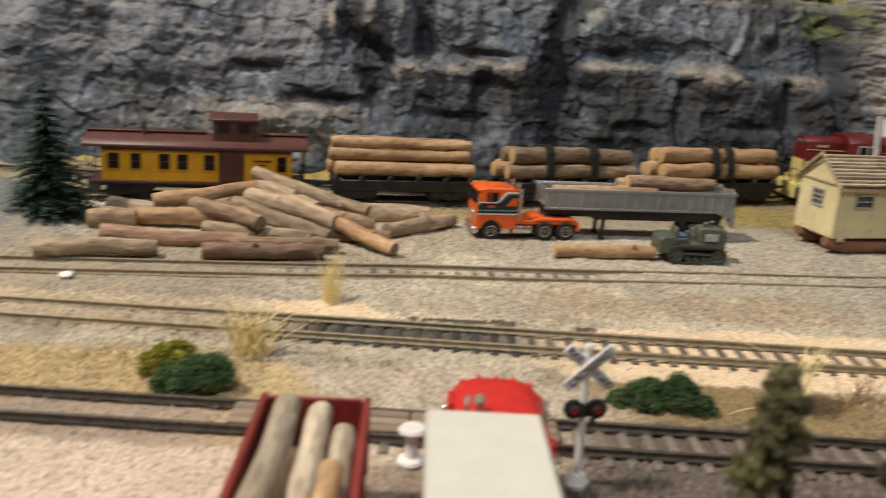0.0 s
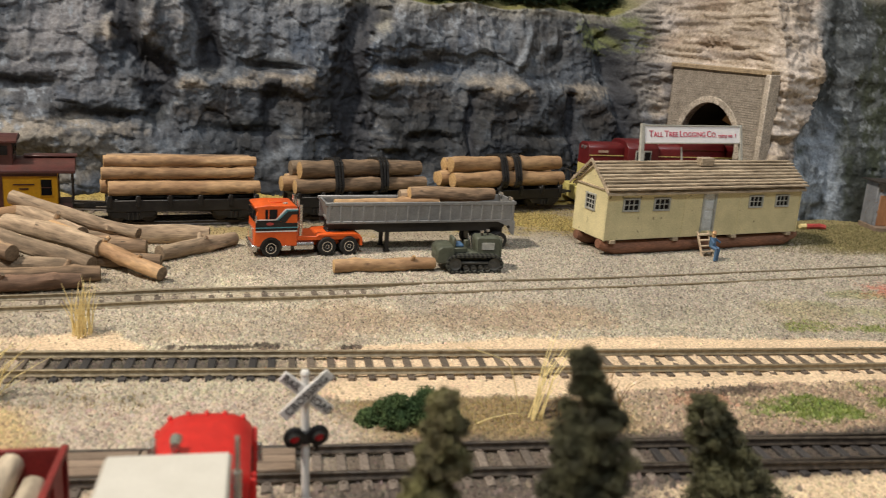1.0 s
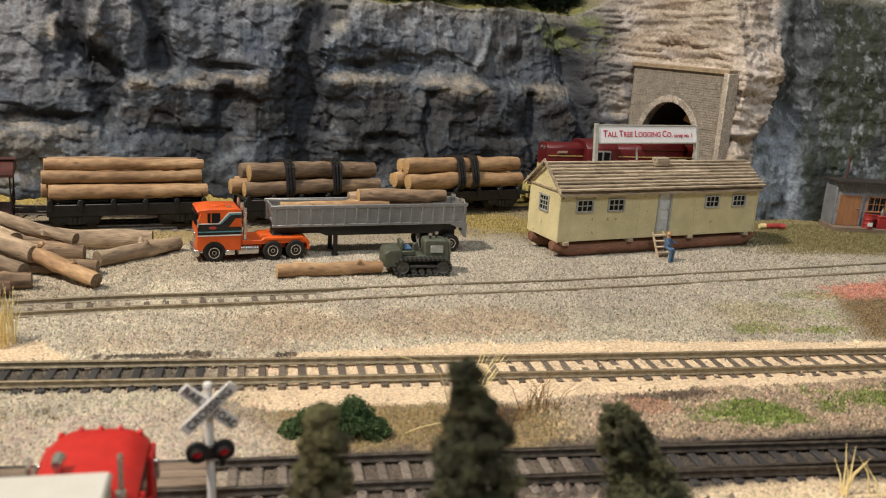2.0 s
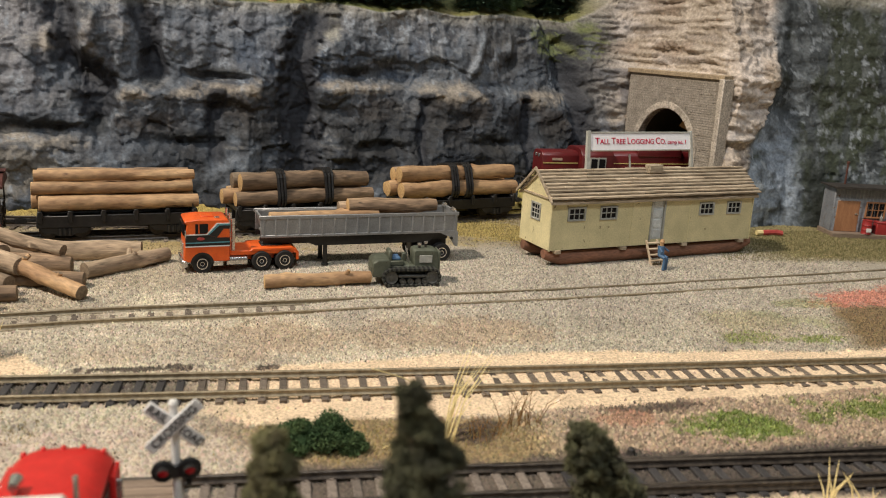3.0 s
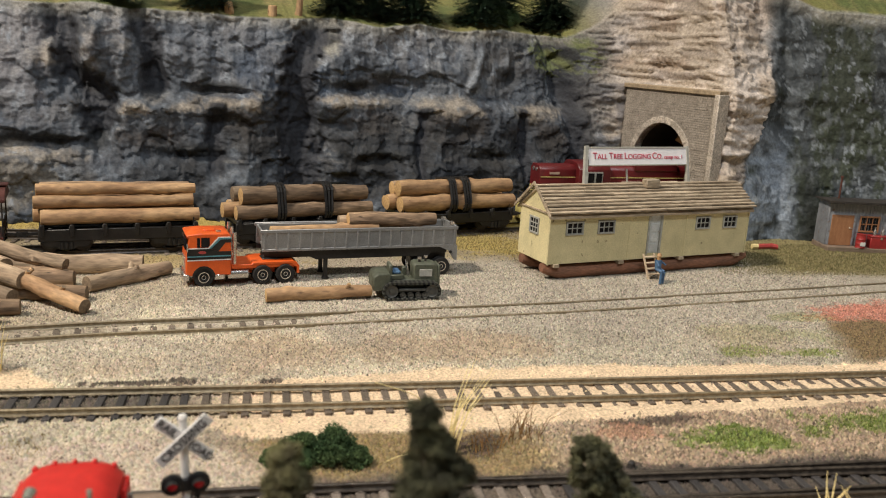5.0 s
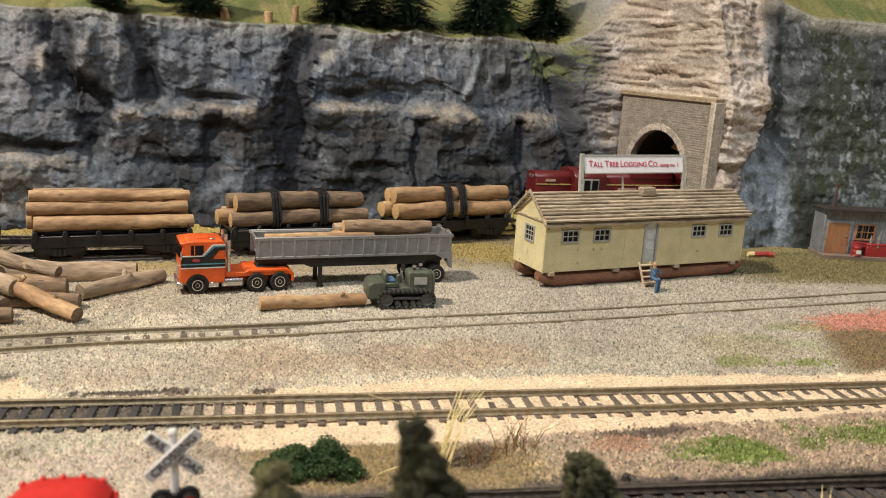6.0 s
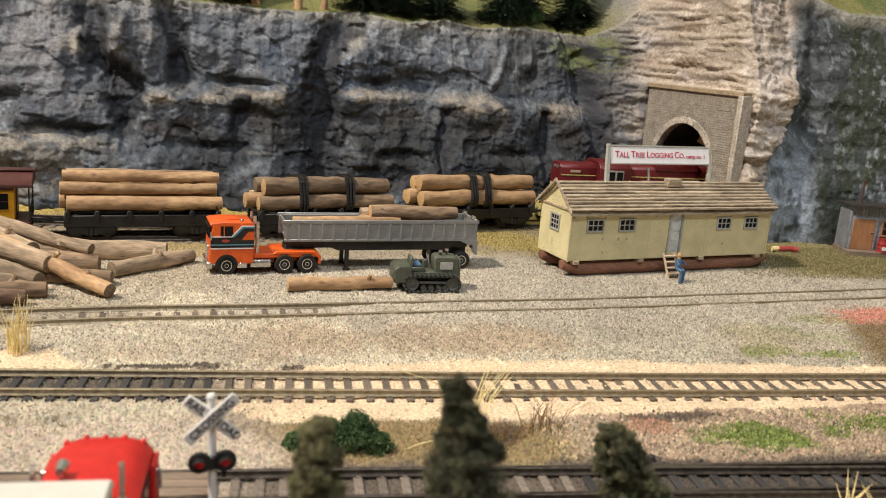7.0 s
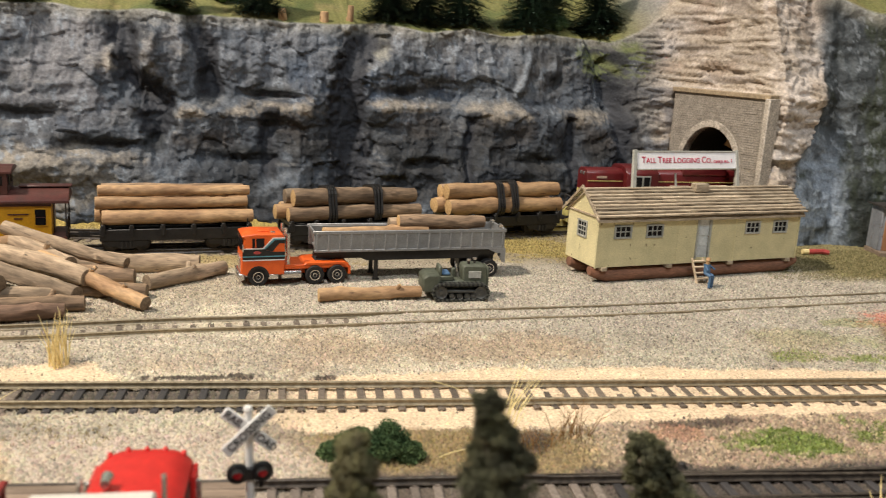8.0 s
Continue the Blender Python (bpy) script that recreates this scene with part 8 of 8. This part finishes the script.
blades("straw_tuft", (-0.004, 0.349, -0.0045), 12, 0.0060, 0.0120, 2.6, STRAW, "flattened dry straw stems beside the crossing road", "grass tuft", 9, 0.00028)
blades("straw_tuft", (0.1795, 0.330, -0.0045), 12, 0.0030, 0.0300, 0.85, STRAW, "spreading dry straw tuft behind the model trees", "grass tuft", 3, 0.00030, direction=0.5)
for stem in (((0.1752, 0.331, -0.0050), (0.1724, 0.331, 0.0087), (0.1699, 0.331, 0.0160), (0.1645, 0.331, 0.0185), (0.1546, 0.331, 0.0217)), ((0.1765, 0.330, -0.0050), (0.1740, 0.329, -0.0015), (0.1690, 0.328, -0.0018), (0.1620, 0.326, -0.0022), (0.1560, 0.3245, -0.0044))):
    line = [Vector(p) for p in stem]
    for k in range(3):
        line = [line[0]] + [a.lerp(b, f) for a, b in zip(line, line[1:]) for f in (0.25, 0.75)] + [line[-1]]
    bm = bmesh.new()
    for a, b in zip(line, line[1:]):
        tube(bm, a, b, 0.00019, n=5, caps=False)
    solid("dry_straw", bm, STRAW, "single dry straw stem bent over behind the model trees", "straw")
blades("straw_tuft", (0.2865, 0.2790, -0.0050), 6, 0.0040, 0.0170, 0.5, STRAW, "dry straw tuft in front of the near track", "grass tuft", 5, 0.00032)
blades("straw_tuft", (0.2960, 0.2750, -0.0050), 4, 0.0035, 0.0140, 0.6, STRAW, "dry straw tuft in front of the near track", "grass tuft", 6, 0.0003)
blades("dry_weed", (0.2085, 0.338, -0.0045), 26, 0.0070, 0.0170, 0.9, DRY_WEED, "dry brown weed beside the middle track", "weed", 7, 0.00016, kind="stuff")
blades("dry_weed", (0.196, 0.334, -0.0045), 26, 0.0080, 0.0085, 0.9, DRY_WEED, "dry brown weed beside the middle track", "weed", 8, 0.00016, kind="stuff")
turf("green_grass", 5000, spot_sample(0.291, 0.3335, 0.021, 0.0115, 40), 0.0016, GRASS, "short green static grass patch", 1)
turf("green_grass", 5000, spot_sample(0.350, 0.343, 0.024, 0.010, 41), 0.0016, GRASS, "short green static grass patch", 2)
turf("green_grass", 700, spot_sample(0.341, 0.4185, 0.014, 0.005, 37), 0.0012, GRASS, "thin green static grass patch", 3)
turf("green_grass", 600, spot_sample(0.372, 0.4145, 0.012, 0.005, 37), 0.0012, GRASS, "thin green static grass patch", 10)
turf("dry_grass", 9000, spot_sample(0.255, 0.615, 0.06, 0.03, 33), 0.0016, GRASS_DRY, "mustard static grass patch behind the yard", 4)
turf("dry_grass", 4000, spot_sample(-0.02, 0.345, 0.05, 0.014, 43), 0.0018, GRASS_DRY, "mustard static grass patch beside the crossing", 5)
turf("dry_grass", 4000, spot_sample(-0.07, 0.33, 0.05, 0.02, 44), 0.0018, GRASS_DRY, "mustard static grass patch beside the crossing", 6)
turf("dry_grass", 6000, lambda rng, n: (-0.25 + 0.62 * rng.random(n), 0.643 + 0.02 * rng.random(n)), 0.0016, GRASS_DRY, "mustard static grass strip along the cliff's foot", 7)
turf("olive_grass", 16000, lambda rng, n: (0.40 + 0.18 * rng.random(n), 0.545 + 0.085 * rng.random(n)), 0.0014, GRASS_OLIVE, "thin olive static grass round the shed", 9)
turf("dry_grass", 3500, spot_sample(0.165, 0.333, 0.045, 0.012, 45), 0.0015, GRASS_DRY, "mustard static grass patch between the tracks", 8)

# small litter
make_log((0.0255, 0.3560, -0.0038), (0.0345, 0.3605, -0.0036), 0.0006, "ash", "thin pale stick lying by the middle track", name="stick", seed=301, knots=0)
# unidentified red and yellow thing, simplified to a few tubes
bm = bmesh.new()
for a, b in (((0, 0, 0.001), (0.011, 0.0015, 0.0014)), ((0.011, 0.0015, 0.0014), (0.016, 0.001, 0.001))):
    tube(bm, a, b, 0.0016, 0.0014, n=8)
tube(bm, (-0.005, -0.0008, 0.0012), (0.0, 0, 0.0012), 0.0014, 0.0015, n=8)
for f in bm.faces:
    if f.calc_center_median().x < -0.0004:
        f.material_index = 1
solid("painted_bundle", bm, (BADGE_RED, STRAW), "small red and yellow painted shape lying by the cliff", "bundle", pose(0.4640, 0.6150, 0.0008, 0, 0, -8) @ Matrix.Diagonal((0.95, 1.3, 1.3, 1)))
bm = bmesh.new()
lathe(bm, [(0.0016, 0), (0.0013, 0.0012), (0.0012, 0.0024), (0.0006, 0.0030)], (0, 0, 0), "z", 10)
solid("dark_post_stub", bm, SOOT, "dark stub of a post beside the near track", "post", pose(0.2395, 0.3155, -0.0046))
bm = bmesh.new()
bmesh.ops.create_icosphere(bm, subdivisions=2, radius=0.0032)
for v in bm.verts:
    v.co.z *= 0.4
    v.co += v.normal * 0.0007 * noise.noise(v.co * 400)
solid("white_stone", bm, WHITE, "small white stone beside the siding", "stone", pose(-0.1, 0.4165, -0.0012))

# near crossing planks
deck = thing("crossing_deck", "worn brown plank deck of the road crossing between rails", "crossing deck", kind="structure")
for k, y in enumerate((0.2965, 0.3010, 0.3055)):
    for a, b in ((0.000, 0.0535), (0.0540, 0.0985)):
        p = part("plank", cube(a, b, y - 0.0021, y + 0.0021, -0.0036, -0.0012, bevel=0.0003), PLANK, deck)

# ---------------------------------------------------------------- room round the layout, unseen; grey walls keep bounce light low
def room():
    for name, a in (("floor", (-1.5, 1.9, -1.5, 1.3, -1.15, -1.1)), ("ceiling", (-1.5, 1.9, -1.5, 1.3, 2.5, 2.55)), ("wall_west", (-1.6, -1.5, -1.5, 1.3, -1.15, 2.55)), ("wall_east", (1.9, 2.0, -1.5, 1.3, -1.15, 2.55)), ("wall_south", (-1.6, 2.0, -1.6, -1.5, -1.15, 2.55)), ("wall_north", (-1.6, 2.0, 1.3, 1.4, -1.15, 2.55))):
        solid(name, cube(*a), ROOM_FLOOR if name == "floor" else ROOM_WALL, {"floor": "dark room floor", "ceiling": "grey unseen room ceiling"}.get(name, "grey painted room wall out of view"), name.split("_")[0], kind="structure")
    solid("fascia", cube(-0.9, 1.3, -0.045, -0.03, -0.16, 0.004, bevel=0.002), PLYWOOD, "plywood fascia along the layout's front edge", "fascia", kind="structure")
    bench = thing("benchwork", "plywood table carrying the model layout", "table", kind="structure")
    part("tabletop", cube(-0.9, 1.3, -0.03, 1.25, -0.04, -0.022), PLYWOOD, bench)
    for x in (-0.85, 0.2, 1.25):
        for y in (0.03, 1.15):
            part("leg", cube(x - 0.03, x + 0.03, y - 0.03, y + 0.03, -1.1, -0.04, bevel=0.002), PLYWOOD, bench)
    solid("backdrop", cube(-1.45, 1.85, 1.26, 1.28, -0.2, 0.95), BACKDROP, "plain painted scenery backdrop board", "backdrop", kind="structure")


room()
# unseen fittings added above the three lamps
for x, y, z in LAMPS:
    lamp = thing("lamp_fitting", "round white lamp fitting added out of view", "lamp", pose(x, y, z + 0.06))
    part("shade", lathe(bmesh.new(), [(0.05, 0.03), (0.16, 0.028), (0.18, 0.02), (0.18, 0.0)], (0, 0, 0), "z", 24), WHITE, lamp)
    part("stem", rod((0, 0, 0.03), (0, 0, 2.44 - z), 0.012, n=10), WHITE, lamp)

# ---------------------------------------------------------------- tracks and loose stone
build_track("back_track", "weathered track of the log train on dark sleepers", TRAIN_LINE, 0.0006, x_ties=(-0.3, 0.43), rail_mat=DARK_RAIL, tie_mats=((-9, TIE_DUSTY),))
build_track("far_track", "weathered back siding along the cliff's grass strip", FAR_LINE, 0.0006, x_ties=(-0.3, 0.12), rail_mat=DARK_RAIL, tie_mats=((-9, TIE_DUSTY),))
build_track("yard_siding", "siding half buried in pale gravel", SIDING, -0.0016, gauge=0.0158, pitch=0.0078, x_ties=(-0.01, 0.14), tie_mats=((-9, TIE_DUSTY),))
build_track("middle_track", "code-rail model track on dark sleepers in sand", [(-0.62, Y_MID + 0.001), (-0.1, Y_MID), (0.2, Y_MID - 0.0005), (0.4, Y_MID + 0.0015), (0.8, Y_MID + 0.01)], -0.0034, gauge=0.0175, pitch=0.0074, x_ties=(-0.3, 0.6), tie_mats=((-9, TIE_DUSTY), (0.008, TIE), (0.092, TIE_DUSTY)), length=0.0255)
near = build_track("near_track", "dark model track in front of the yard with a turnout", [(-0.62, Y_NEAR), (0.0, Y_NEAR), (0.3, Y_NEAR - 0.0004), (0.8, Y_NEAR + 0.004)], -0.0034, gauge=0.0160, pitch=0.0072, x_ties=(0.03, 0.5), rail_mat=DARK_RAIL, tie_mats=((-9, TIE_ASH), (0.21, TIE)), length=0.0265)
turn = spline([(0.19, Y_NEAR - 0.0011), (0.28, Y_NEAR - 0.0030), (0.36, Y_NEAR - 0.0070), (0.6, Y_NEAR - 0.028)], 0.004)
for s in (-1, 1):
    rail_mesh(turn, s, 0.0160, -0.0034, DARK_RAIL, "turnout_rail", near)
scatter("yard_gravel", 170000, yard_sample, (0.00028, 0.00085), "loose pale grey gravel strewn over the yard", "gravel", 1, tint=0.56, flat=0.92)
scatter("track_gravel", 50000, middle_sample, (0.00036, 0.00120), "loose tan gravel between the tracks", "gravel", 2, tint=0.36, flat=0.75)
scatter("front_gravel", 30000, front_sample, (0.00028, 0.00080), "loose brown gravel before the near track", "gravel", 3, tint=0.5)
scatter("back_grit", 30000, lambda rng, n: (-0.12 + 0.70 * rng.random(n), 0.54 + 0.11 * rng.random(n)), (0.0003, 0.0008), "loose brown grit round the back tracks", "grit", 5, tint=0.6)
scatter("rubble", 2600, spot_sample(0.160, 0.276, 0.065, 0.014, 47), (0.0005, 0.0016), "coarse grey-pink rubble before the near track", "rubble", 6, tint=0.6, colour=(0.135, 0.108, 0.090))
scatter("pink_ballast", 10000, lambda rng, n: (0.205 + 0.24 * rng.random(n), 0.312 + 0.046 * rng.random(n)), (0.0004, 0.0012), "coarse pinkish ballast beside the near track", "ballast", 7, tint=0.75)
scatter("dark_specks", 9000, lambda rng, n: (-0.1 + 0.55 * rng.random(n), 0.31 + 0.24 * rng.random(n)), (0.00025, 0.0007), "scattered dark grit on the gravel", "grit", 4, colour=(0.13, 0.10, 0.075), tint=0.5)
for k, (px, py, rx, ry) in enumerate(((0.066, 0.3965, 0.022, 0.0026), (0.128, 0.3945, 0.016, 0.0026), (0.262, 0.351, 0.016, 0.0040))):
    scatter("dark_rubble", 420, spot_sample(px, py, rx, ry, 49 + k), (0.0004, 0.0013), "dark clods of dirt beside the middle track", "rubble", 20 + k, colour=(0.085, 0.066, 0.050), tint=0.6)
